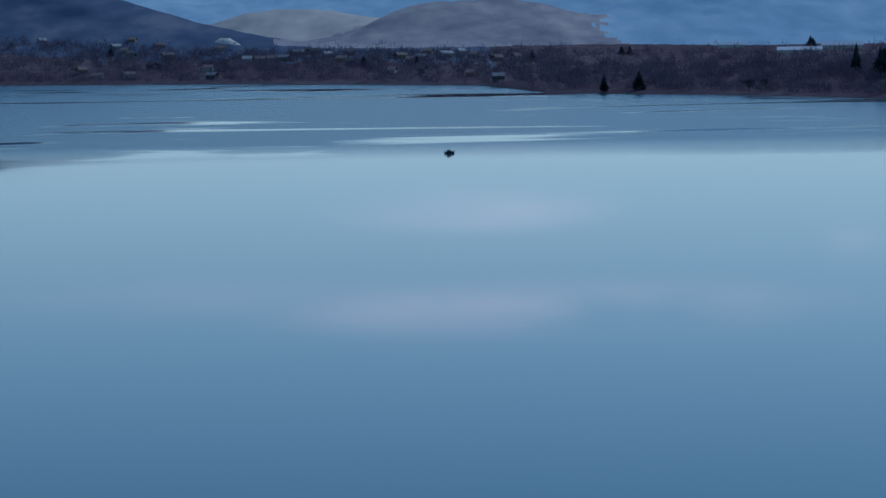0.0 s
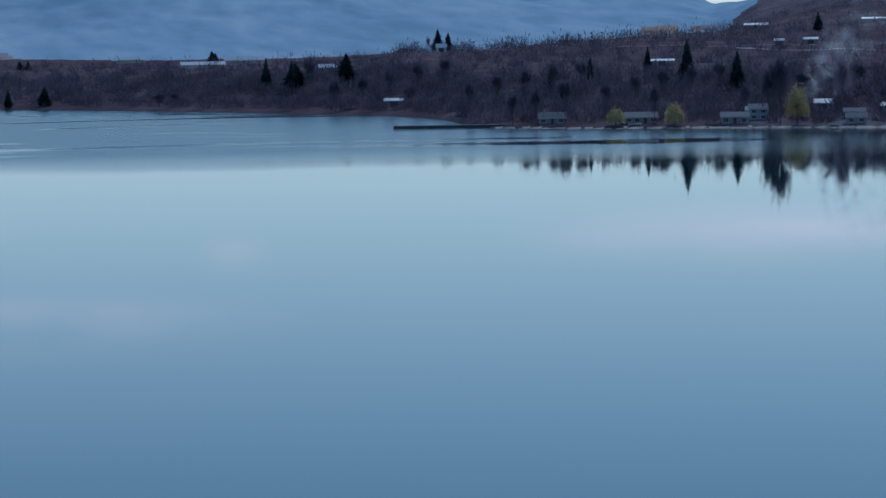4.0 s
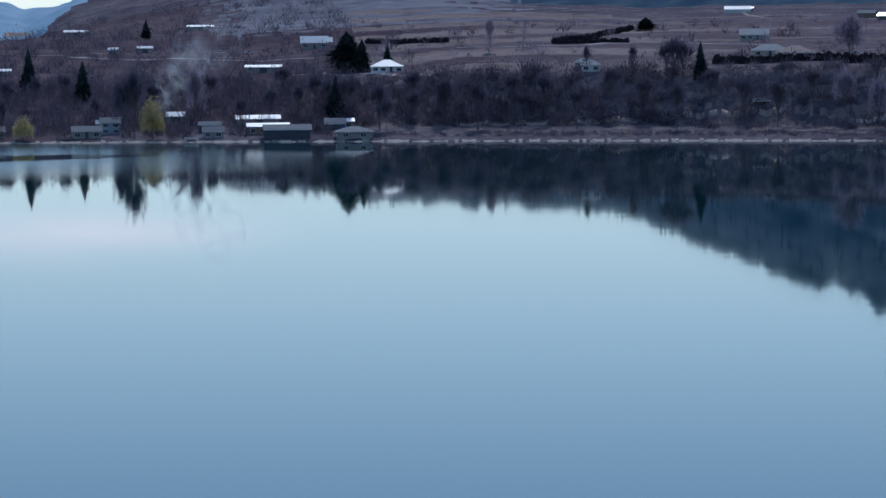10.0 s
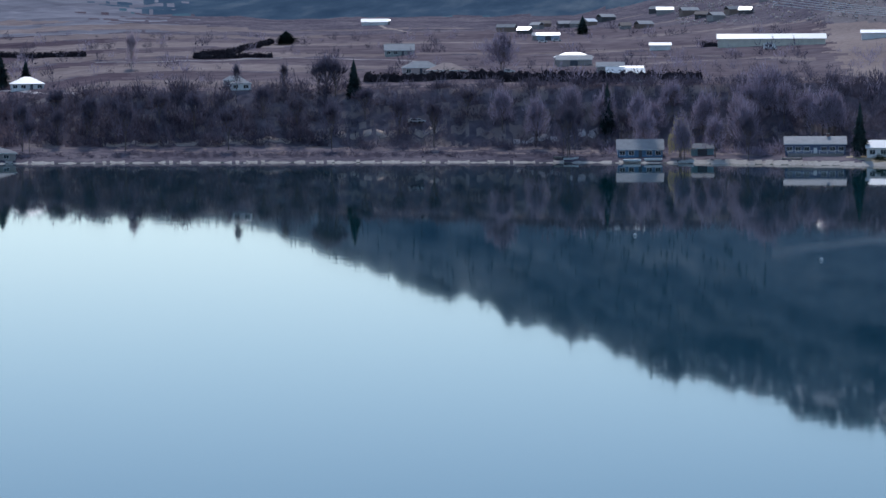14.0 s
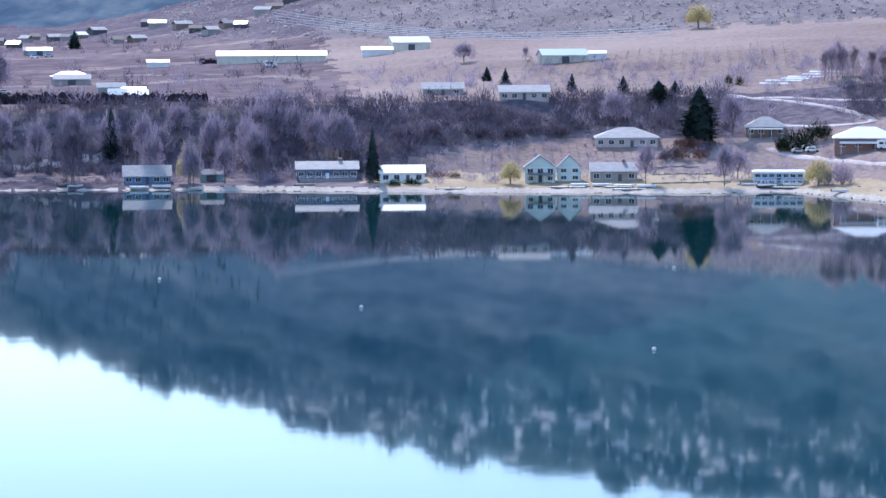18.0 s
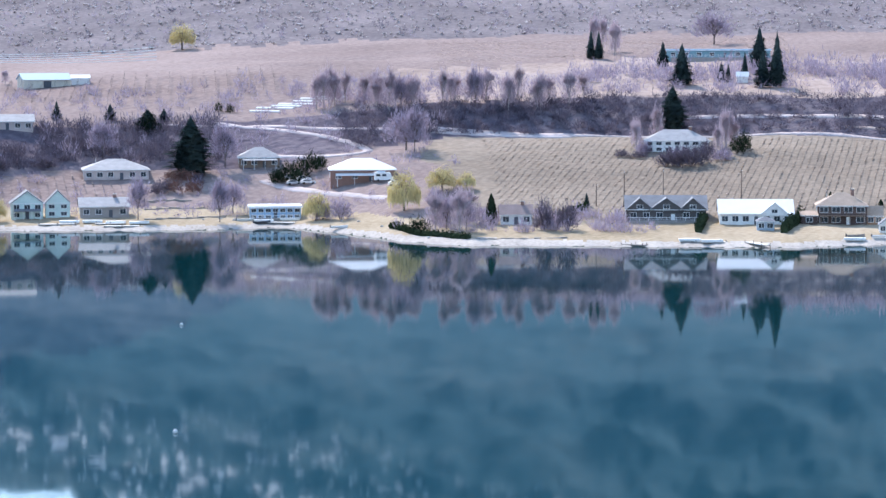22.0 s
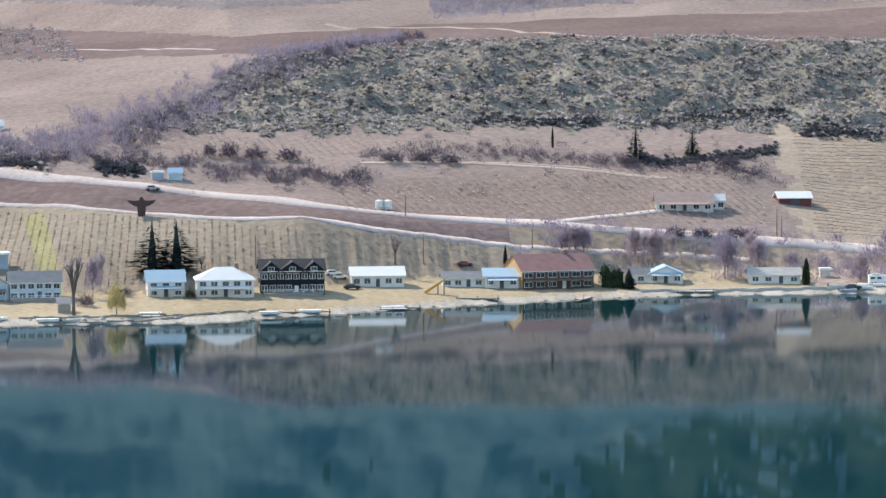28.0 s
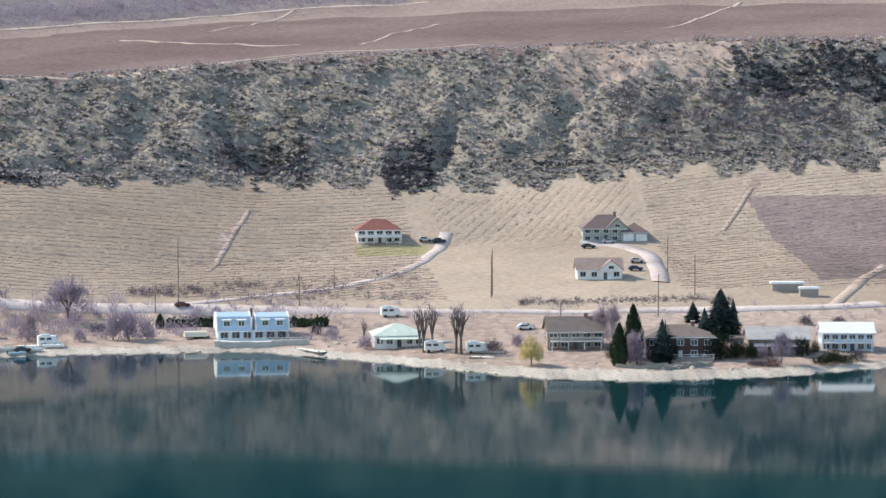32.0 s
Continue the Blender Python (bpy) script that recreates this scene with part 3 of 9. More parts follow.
for name, c in {"white": (0.76, 0.76, 0.74), "cream": (0.66, 0.62, 0.52), "brick": (0.27, 0.16, 0.13), "slate": (0.10, 0.095, 0.095), "bluegrey": (0.34, 0.42, 0.50),
                "darkbrown": (0.085, 0.055, 0.05), "orange": (0.42, 0.24, 0.14), "paleblue": (0.50, 0.63, 0.72), "weathered": (0.34, 0.31, 0.29), "black": (0.010, 0.011, 0.017),
                "redwood": (0.50, 0.31, 0.15), "barnred": (0.16, 0.05, 0.05), "brownwood": (0.25, 0.18, 0.14), "greygreen": (0.33, 0.36, 0.34), "teal": (0.20, 0.34, 0.38),
                "navy": (0.10, 0.13, 0.22), "steelblue": (0.12, 0.22, 0.34), "mint": (0.58, 0.68, 0.64), "pinkwall": (0.52, 0.43, 0.40), "glassblue": (0.30, 0.46, 0.62), "darkslatewall": (0.09, 0.10, 0.12),
                "trim": (0.78, 0.78, 0.77), "concrete": (0.48, 0.46, 0.43), "stone": (0.30, 0.27, 0.24), "darkgrey": (0.06, 0.06, 0.07), "orangefabric": (0.62, 0.33, 0.08)}.items():
    paint(name, c)
for name, c in {"shingle": (0.20, 0.21, 0.23), "darkslate": (0.032, 0.035, 0.046), "mauvered": (0.27, 0.15, 0.145), "greytile": (0.40, 0.39, 0.39), "rose": (0.34, 0.25, 0.23), "tan": (0.43, 0.325, 0.25),
                "redtile": (0.26, 0.10, 0.085), "redbrown": (0.19, 0.14, 0.135), "brownshingle": (0.19, 0.155, 0.14), "palegreen": (0.55, 0.64, 0.58)}.items():
    paint(name, c, 0.85, 0, 0.2, 0.5)
for name, c in {"white_metal": (0.80, 0.80, 0.80), "bluemetal": (0.42, 0.56, 0.68)}.items():
    paint(name, c, 0.42, 0.0, 0.06, 0.3, 0.5)
for name, c in {"greywood": (0.30, 0.28, 0.26), "paleplank": (0.66, 0.64, 0.60), "orangewood": (0.52, 0.30, 0.13), "pinkplank": (0.52, 0.40, 0.37), "polewood": (0.20, 0.15, 0.12)}.items():
    paint(name, c, 0.85, 0, 0.2, 1.5)
for name, c in {"darkred": (0.13, 0.02, 0.02), "silver": (0.45, 0.46, 0.48), "carnavy": (0.03, 0.05, 0.12), "carwhite": (0.75, 0.75, 0.75)}.items():
    paint(name, c, 0.3, 0.1, 0.05, 0.5, 0.6)
paint("rubber", (0.02, 0.02, 0.02), 0.9)
M["lane"] = material("dusty asphalt", [(0.38, 0.328, 0.319), (0.5, 0.437, 0.427), (0.6, 0.532, 0.525)], 0.9, 0.05, 0.8)
M["dirt"] = material("pale dirt", [(0.32, 0.257, 0.227), (0.41, 0.332, 0.294), (0.5, 0.413, 0.371)], 0.95, 0.05, 0.8)
M["rust"] = material("rusty hedge twigs", [(0.16, 0.085, 0.075), (0.22, 0.125, 0.105), (0.30, 0.18, 0.15)], 0.95, 0.3, 2.0, 0, 0, 0.2)
M["boulder"] = material("grey shore stone", [(0.30, 0.28, 0.26), (0.44, 0.42, 0.395), (0.58, 0.56, 0.53)], 0.9, 0.8, 3.0, 0.3)
M["needles"] = material("dark conifer needles", [(0.024, 0.040, 0.044), (0.046, 0.068, 0.066), (0.085, 0.11, 0.095)], 0.85, 0.6, 3.0, 0.2, 0, 0.35)
# needles given the same hazy blue as the hillside
M["hillneedles"] = material("hillside conifers with painted haze", [(0.042, 0.08, 0.10), (0.062, 0.105, 0.125), (0.085, 0.13, 0.145)], 0.95, 0.02, 0.3, 0, 0, 0.25)
M["darkhedge"] = material("dark brown hedge", [(0.022, 0.019, 0.024), (0.036, 0.031, 0.038), (0.058, 0.05, 0.056)], 0.95, 0.2, 1.0)
M["cypress"] = material("dark cypress foliage", [(0.012, 0.020, 0.012), (0.028, 0.042, 0.024), (0.05, 0.065, 0.035)], 0.85, 0.6, 3.0, 0.2, 0, 0.35)
M["bark"] = material("grey bark", [(0.10, 0.08, 0.075), (0.18, 0.15, 0.14), (0.26, 0.22, 0.20)], 0.95, 0.8, 4.0, 0.3)
M["palebark"] = material("pale birch bark", [(0.30, 0.25, 0.24), (0.42, 0.37, 0.35), (0.52, 0.48, 0.45)], 0.9, 0.8, 4.0, 0.2)
M["twigs"] = material("bare mauve twigs", [(0.27, 0.228, 0.294), (0.365, 0.309, 0.381), (0.46, 0.394, 0.453)], 0.95, 0.08, 0.5, 0, 0, 0.2)
M["paletwigs"] = material("bare pinkish twigs", [(0.4, 0.323, 0.36), (0.5, 0.408, 0.448), (0.6, 0.503, 0.536)], 0.95, 0.08, 0.5, 0, 0, 0.2)
M["midtwigs"] = material("bare grey-brown twigs", [(0.1, 0.09, 0.128), (0.158, 0.141, 0.185), (0.235, 0.207, 0.25)], 0.95, 0.05, 0.5, 0, 0, 0.25)
# dark twigs; their bluish cast paints in the blue of shade
M["darktwigs"] = material("bare dark twigs with shade blue", [(0.08, 0.07, 0.099), (0.132, 0.114, 0.148), (0.202, 0.173, 0.205)], 0.95, 0.05, 0.5, 0, 0, 0.25)
M["willow"] = material("yellow willow shoots", [(0.50, 0.42, 0.20), (0.60, 0.51, 0.26), (0.68, 0.60, 0.34)], 0.85, 0.4, 2.0, 0, 0, 0.25)
M["sage"] = material("grey-green sagebrush", [(0.3, 0.283, 0.29), (0.42, 0.389, 0.397), (0.54, 0.489, 0.484)], 0.95, 0.03, 0.5, 0, 0, 0.4)
M["olivesage"] = material("olive-tan rabbitbrush", [(0.3, 0.28, 0.2), (0.4, 0.37, 0.27), (0.52, 0.47, 0.35)], 0.95, 0.03, 0.5, 0, 0, 0.4)
# dark brush colour, also strewn in place of shade on the slope
M["shadesage"] = material("dark brush and shade stand-in", [(0.06, 0.065, 0.084), (0.095, 0.1, 0.118), (0.145, 0.142, 0.154)], 0.95, 0.05, 0.5, 0, 0, 0.3)
M["darkvine"] = material("dark vine wood", [(0.23, 0.18, 0.167), (0.304, 0.24, 0.223), (0.392, 0.315, 0.292)], 0.95, 0.05, 1.0, 0, 0, 0.3)
M["vinewood"] = material("bare vine wood", [(0.32, 0.257, 0.221), (0.39, 0.314, 0.273), (0.46, 0.37, 0.324)], 0.95, 0.05, 1.0, 0, 0, 0.3)


def airy(name, glow=0.25):
    """Fine growth: light from behind shines through its thin shoots."""
    n, l = M[name].node_tree.nodes, M[name].node_tree.links
    thin, lit = n.new("ShaderNodeBsdfTranslucent"), n.new("ShaderNodeMixShader")
    lit.inputs[0].default_value = glow
    l.new(n["Principled BSDF"].inputs["Base Color"].links[0].from_socket, thin.inputs["Color"])
    l.new(n["Principled BSDF"].outputs[0], lit.inputs[1])
    l.new(thin.outputs[0], lit.inputs[2])
    l.new(lit.outputs[0], n["Material Output"].inputs["Surface"])


airy("twigs")
airy("paletwigs")
airy("darktwigs")
airy("midtwigs")
airy("willow")
airy("sage", 0.35)
airy("olivesage", 0.35)
airy("shadesage")
airy("needles", 0.15)
airy("vinewood")
airy("darkvine")


def sprigs(g, rnd, count, size, wide, low, high, lumps, rise=0.7):
    """Slender shoots over a lumpy dome: width and height as shares of the unit tree; rise below zero lets them hang."""
    for _ in range(count):
        a, e = rnd.uniform(0, 6.283), rnd.uniform(-0.35, 1.0)
        f = math.sqrt(1 - e * e)
        q = rnd.uniform(0.15, 1.0) ** 0.55 * (1 + lumps * math.sin(3 * a + 4 * e + 1.0) + lumps * 0.6 * math.sin(7 * a - 5 * e))
        way = Vector((math.cos(a) * f, math.sin(a) * f, e))
        c = Vector((way.x * wide * q, way.y * wide * q, low + (high - low) * (0.26 + 0.74 * e * q)))
        o = (way * 0.6 + Vector((rnd.gauss(0, 0.3), rnd.gauss(0, 0.3), rise + rnd.gauss(0, 0.25)))).normalized()
        u = o.orthogonal().normalized()
        w = o.cross(u)
        k = rnd.uniform(0, 6.283)
        u = u * math.cos(k) + w * math.sin(k)
        s = size * rnd.uniform(0.6, 1.3)
        g.add([c - o * s * 1.3 + u * s * 0.2, c - o * s * 1.3 - u * s * 0.2, c + o * s * 1.4], [(0, 1, 2)])


def glass(name, tint):
    m = bpy.data.materials.new(name)
    m.use_nodes = True
    b = m.node_tree.nodes["Principled BSDF"]
    b.inputs["Base Color"].default_value = (*tint, 1)
    b.inputs["Roughness"].default_value = 0.06
    b.inputs["Specular IOR Level"].default_value = 0.7
    M[name] = m


glass("pane", (0.03, 0.045, 0.06))


# ---- shaping ----
class Geo:
    """Collects boxes, slabs and faces for one mesh."""

    def __init__(self):
        self.v, self.f = [], []

    def add(self, verts, faces):
        n = len(self.v)
        self.v += [tuple(p) for p in verts]
        self.f += [tuple(n + i for i in q) for q in faces]
        return self

    def box(self, x0, x1, y0, y1, z0, z1):
        v = [(x, y, z) for z in (z0, z1) for y in (y0, y1) for x in (x0, x1)]
        return self.add(v, [(0, 2, 3, 1), (4, 5, 7, 6), (0, 1, 5, 4), (1, 3, 7, 5), (3, 2, 6, 7), (2, 0, 4, 6)])

    def prism(self, poly, lo, hi, axis):
        """A closed outline in two axes, drawn out along the third (0: x, 1: y)."""
        k = len(poly)
        at = (lambda a, p: (a, p[0], p[1])) if axis == 0 else (lambda a, p: (p[0], a, p[1]))
        v = [at(lo, p) for p in poly] + [at(hi, p) for p in poly]
        f = [tuple(range(k)), tuple(range(2 * k - 1, k - 1, -1))] + [(i, (i + 1) % k, k + (i + 1) % k, k + i) for i in range(k)]
        return self.add(v, f)

    def tube(self, a, b, ra, rb, sides=5):
        a, b = Vector(a), Vector(b)
        d = (b - a).normalized()
        u = d.orthogonal().normalized()
        w = d.cross(u)
        v = []
        for c, r in ((a, ra), (b, rb)):
            v += [c + u * r * math.cos(2 * math.pi * i / sides) + w * r * math.sin(2 * math.pi * i / sides) for i in range(sides)]
        f = [(i, (i + 1) % sides, sides + (i + 1) % sides, sides + i) for i in range(sides)]
        return self.add(v, f + [tuple(range(sides - 1, -1, -1)), tuple(range(sides, 2 * sides))])

    def mesh(self, name, mat, smooth=False):
        me = bpy.data.meshes.new(name)
        me.from_pydata(self.v, [], self.f)
        me.materials.append(mat)
        if smooth:
            me.polygons.foreach_set("use_smooth", [True] * len(me.polygons))
        me.update()
        return me


def part(name, geo, mat, parent, label="", smooth=False):
    me = geo.mesh(name, M[mat], smooth) if isinstance(geo, Geo) else geo
    ob = new(name, me)
    ob.parent = parent
    if label:
        tagged(ob, label)
    return ob


def base(name, turn, dist, turned=0.0, sink=0.0, scale=(1, 1, 1), z=None):
    """An Empty on the ground that faces the lake: x to the right along the shore, y away from the water."""
    ob = new(name)
    p = spot(turn, dist)
    ob.location = (p.x, p.y, (p.z if z is None else z) - sink)
    ob.rotation_euler = (0, 0, radians(-turn + turned))
    ob.scale = scale
    return ob


SHARED = {}


def shared(key, make):
    if key not in SHARED:
        SHARED[key] = make()
    return SHARED[key]


# ---- houses ----
def window(parent, x, y, z, w, h, side=0):
    """A window with its frame and pane, on the front (0), the right (1) or the left (-1) wall."""
    w, h = round(w, 1), round(h, 1)

    def frame_mesh():
        g = Geo()
        t = 0.10
        g.box(-w / 2 - t, w / 2 + t, -0.09, 0.02, -h / 2 - t, -h / 2).box(-w / 2 - t, w / 2 + t, -0.09, 0.02, h / 2, h / 2 + t)
        g.box(-w / 2 - t, -w / 2, -0.09, 0.02, -h / 2, h / 2).box(w / 2, w / 2 + t, -0.09, 0.02, -h / 2, h / 2)
        g.box(-0.035, 0.035, -0.075, 0.02, -h / 2, h / 2)
        return g.mesh("window", M["trim"])

    ob = new("window", shared(("frame", w, h), frame_mesh))
    ob.parent = parent
    ob.location = (x, y, z)
    ob.rotation_euler = (0, 0, radians(90 * side))
    pane = new("pane", shared(("pane", w, h), lambda: Geo().box(-w / 2, w / 2, -0.045, 0.01, -h / 2, h / 2).mesh("pane", M["pane"])))
    pane.parent = ob


def slab_roof(w, d, h, rise, over, kind):
    """The two or four thick slopes of a roof over a plan of w by d."""
    g = Geo()
    t = 0.22
    if kind in ("gable", "front"):
        a, b = (d, w) if kind == "gable" else (w, d)
        s = rise / (a / 2)
        lo = h - over * s
        poly = [(-over, lo), (a / 2, h + rise), (a + over, lo), (a + over, lo + t), (a / 2, h + rise + t * 1.2), (-over, lo + t)]
        if kind == "gable":
            g.prism(poly, -w / 2 - over, w / 2 + over, 0)
        else:
            g.prism([(p[0] - w / 2, p[1]) for p in poly], -over, d + over, 1)
    elif kind == "hip":
        i = min(w, d) / 2
        x, y = w / 2 + over, d + over
        s = rise / i
        lo = h - over * s
        r0, r1 = (-(w / 2 - i), w / 2 - i) if w > d else (0, 0)
        y0, y1 = (d / 2, d / 2) if w > d else (i, d - i)
        rings = []
        for dz in (0, t):
            rings += [(-x, -over, lo + dz), (x, -over, lo + dz), (x, y, lo + dz), (-x, y, lo + dz), (r0, y0, h + rise + dz), (r1, y1, h + rise + dz)]
        if w > d:
            f = [(0, 1, 5, 4), (2, 3, 4, 5), (1, 2, 5), (3, 0, 4)]
        else:
            f = [(0, 1, 4), (2, 3, 5), (1, 2, 5, 4), (3, 0, 4, 5)]
        top = [tuple(q + 6 for q in k) for k in f]
        side = [(a, (a + 1) % 4, (a + 1) % 4 + 6, a + 6) for a in range(4)]
        g.add(rings, [tuple(reversed(k)) for k in f] + top + side)
    elif kind == "shed":
        g.prism([(-over, h - 0.1), (d + over, h + rise), (d + over, h + rise + t), (-over, h - 0.1 + t)], -w / 2 - over, w / 2 + over, 0)
    elif kind == "mansard":
        i, top = 1.0, h + rise * 0.86
        g.prism([(-over, h - 0.1), (i, top), (d / 2, h + rise), (d - i, top), (d + over, h - 0.1), (d + over, h + 0.1), (d - i + 0.1, top + 0.2), (d / 2, h + rise + 0.2),
                 (i - 0.1, top + 0.2), (-over, h + 0.1)], -w / 2 - 0.2, w / 2 + 0.2, 0)
    else:
        g.box(-w / 2 - over, w / 2 + over, -over, d + over, h, h + 0.35)
        g.box(-w / 2 - over + 0.3, w / 2 + over - 0.3, -over + 0.3, d + over - 0.3, h + 0.35, h + 0.45)
    return g


def rail_run(parent, x0, x1, y, z, high=1.0, mat="trim"):
    part("railing", Geo().box(x0, x1, y - 0.05, y + 0.05, z + high - 0.1, z + high).box(x0, x1, y - 0.03, y + 0.03, z + high * 0.45, z + high * 0.45 + 0.07), mat, parent)
    n = max(2, round((x1 - x0) / 2.4))
    for i in range(n + 1):
        x = x0 + (x1 - x0) * i / n
        part("post", Geo().box(x - 0.06, x + 0.06, y - 0.06, y + 0.06, z, z + high), mat, parent)


YARDS = []


def house(turn, dist, turned, w, d, h, rise, kind, wall, cov, rows, cols, label, extras="", category="house", group=""):
    name = category.replace(" ", "_")
    root = tagged(base(name, turn, dist, turned), label + (" on the hillside" if len(label.split()) < 4 else ""), category, group)
    YARDS.append((root.location.x, root.location.y, turn, w, d))
    over = 0.5 if w > 7 else 0.3
    g = Geo().box(-w / 2, w / 2, 0, d, -2.5, h)
    if kind == "gable":
        for x in (-w / 2, w / 2 - 0.2):
            g.prism([(0, h), (d, h), (d / 2, h + rise)], x, x + 0.2, 0)
    elif kind == "front":
        for y in (0, d - 0.2):
            g.prism([(-w / 2, h), (w / 2, h), (0, h + rise)], y, y + 0.2, 1)
    elif kind == "shed":
        g.prism([(0, h), (d, h), (d, h + rise)], -w / 2, w / 2, 0)
    elif kind == "mansard":
        for x in (-w / 2, w / 2 - 0.2):
            g.prism([(0, h), (d, h), (d - 1.0, h + rise * 0.86), (d / 2, h + rise), (1.0, h + rise * 0.86)], x, x + 0.2, 0)
    part("wall", g, wall, root)
    part("roof", slab_roof(w, d, h, rise, over, kind), cov, root)
    part("gutter", Geo().box(-w / 2 - over, w / 2 + over, -over - 0.12, -over, h - over * rise / max(d / 2, 1) - 0.02 if kind in ("gable", "hip") else h - 0.12, h - over * rise / max(d / 2, 1) + 0.16 if kind in ("gable", "hip") else h + 0.04), "trim", root)
    glassy = wall == "glassblue" or "balcony" in extras
    for r in range(rows):
        zc = (r + 0.52) * h / rows
        ww, wh = min(2.4 if glassy else 1.5, 0.66 * w / max(cols, 1)), min(1.7 if glassy else 1.3, 0.52 * h / rows)
        for c in range(cols):
            x = -w / 2 + (c + 0.5) * w / cols
            if r == 0 and c == cols // 2 and cols > 2:
                part("door", Geo().box(x - 0.5, x + 0.5, -0.08, 0.02, 0.05, 2.05), "trim" if wall in ("black", "darkbrown", "navy", "slate") else "darkslatewall", root)
            else:
                window(root, x, 0, zc, ww, wh)
        for side in (-1, 1):
            for y in ((d * 0.3, d * 0.7) if d > 8 else (d * 0.5,)):
                window(root, side * w / 2, y, zc, 1.2, min(1.2, wh), side)
    if rows == 0 and w > 4 and cols:
        part("shed_door", Geo().box(-1.4, 1.4, -0.08, 0.02, 0, min(2.4, h * 0.85)), "darkslatewall", root)
    if kind == "mansard":
        for k in range(4):
            x = -w / 2 + (k + 0.5) * w / 4 + (0.5 if k > 1 else -0.5)
            dm = part("dormer", Geo().box(x - 0.95, x + 0.95, 0.0, 2.0, h + rise * 0.28, h + rise * 0.78), wall, root)
            window(dm, x, 0.0, h + rise * 0.54, 1.3, 1.1)
        part("roof_wing", Geo().prism([(-1.9, h - 0.1), (1.9, h - 0.1), (0.25, h + rise), (-0.25, h + rise)], -0.6, 3.0, 1), "bluemetal", root, "steep blue cross gable")
    if "chimney" in extras:
        x, y, top = w * 0.22, d * 0.5, h + rise + 1.0
        ch = part("chimney", Geo().box(x - 0.45, x + 0.45, y - 0.35, y + 0.35, h, top), "brick", root, "brick chimney")
        part("chimney_cap", Geo().box(x - 0.55, x + 0.55, y - 0.45, y + 0.45, top, top + 0.15), "concrete", ch)
    if "frontstack" in extras:
        part("chimney_breast", Geo().box(-0.7, 0.7, -0.5, 0.0, -0.5, h + rise + 0.8), "brick", root, "tall brick chimney breast")
    if "gables" in extras:
        n = 1 if "gables1" in extras else 3
        for i in range(n):
            x = w * 0.25 if n == 1 else -w / 2 + (i + 0.5) * w / n
            gw = min(3.4, w / (2.3 * n) + 0.4) * (1.25 if i == 1 else 1.0)
            gr = min(rise * 0.92, gw * 0.9)
            gw = max(gw, 1.2)
            gb = part("gable", Geo().prism([(x - gw, h - 0.6), (x + gw, h - 0.6), (x + gw, h - 0.1), (x, h - 0.1 + gr), (x - gw, h - 0.1)], -0.55, d * 0.4, 1), wall, root)
            o = 0.35
            poly = [(x - gw - o, h - 0.1 - o * gr / gw), (x, h - 0.05 + gr), (x + gw + o, h - 0.1 - o * gr / gw), (x + gw + o, h + 0.1 - o * gr / gw), (x, h + 0.18 + gr), (x - gw - o, h + 0.1 - o * gr / gw)]
            part("gable_roof", Geo().prism(poly, -0.95, d * 0.45, 1), cov, gb)
            window(gb, x, -0.55, h + gr * 0.22, min(1.4, gw * 0.7), 0.9)
    if "deck" in extras:
        part("deck", Geo().box(-w * 0.46, w * 0.46, -4.0, -0.05, 0.1, 0.45).box(-w * 0.46, w * 0.46, -4.0, -3.9, -1.6, 0.1), "greywood", root, "weathered timber deck")
        rail_run(root, -w * 0.46, w * 0.46, -3.9, 0.45)
    if "balcony" in extras:
        z, tone = h * 0.5, "brownwood" if wall == "darkbrown" else "trim"
        part("balcony", Geo().box(-w * 0.46, w * 0.46, -1.9, -0.02, z - 0.22, z), tone, root, "long timber balcony")
        rail_run(root, -w * 0.46, w * 0.46, -1.8, z, 0.95, tone)
        for i in range(4):
            x = -w * 0.44 + i * w * 0.88 / 3
            part("column", Geo().box(x - 0.1, x + 0.1, -1.85, -1.65, -1.0, z - 0.22), tone, root)
    if "porch" in extras:
        z = min(h, 2.5)
        part("porch_roof", Geo().prism([(-2.4, z - 0.35), (-0.02, z + 0.1), (-0.02, z + 0.25), (-2.4, z - 0.2)], -w * 0.42, w * 0.42, 0), cov, root)
        for i in range(4):
            x = -w * 0.4 + i * w * 0.8 / 3
            part("porch_post", Geo().box(x - 0.07, x + 0.07, -2.3, -2.16, -1.0, z - 0.3), "trim", root)
    if "terrace" in extras:
        part("terrace", Geo().box(-w * 0.55, w * 0.75, -5.0, -0.02, -1.6, 0.1), "concrete", root, "pale concrete terrace")
        rail_run(root, -w * 0.55, w * 0.75, -4.9, 0.1)
    # the lighter tan of this end wall paints the sun on it
    if "litend" in extras:
        part("gable_end", Geo().prism([(0, -1.5), (d, -1.5), (d, h), (d / 2, h + rise - 0.1), (0, h)], -w / 2 - 0.12, -w / 2 - 0.01, 0), "redwood", root, "tan timber gable end with painted sunlight")
    if "garage" in extras:
        for x in (-w / 4, w / 4):
            part("garage_door", Geo().box(x - w * 0.2, x + w * 0.2, -0.08, 0.02, 0, 2.2), "trim", root, "white panel garage door")
    if name in ("house",) and w > 9:
        x = -w * 0.3
        part("vent_pipe", Geo().tube((x, d * 0.62, h), (x, d * 0.62, h + rise + 0.5), 0.09, 0.09), "concrete", root)


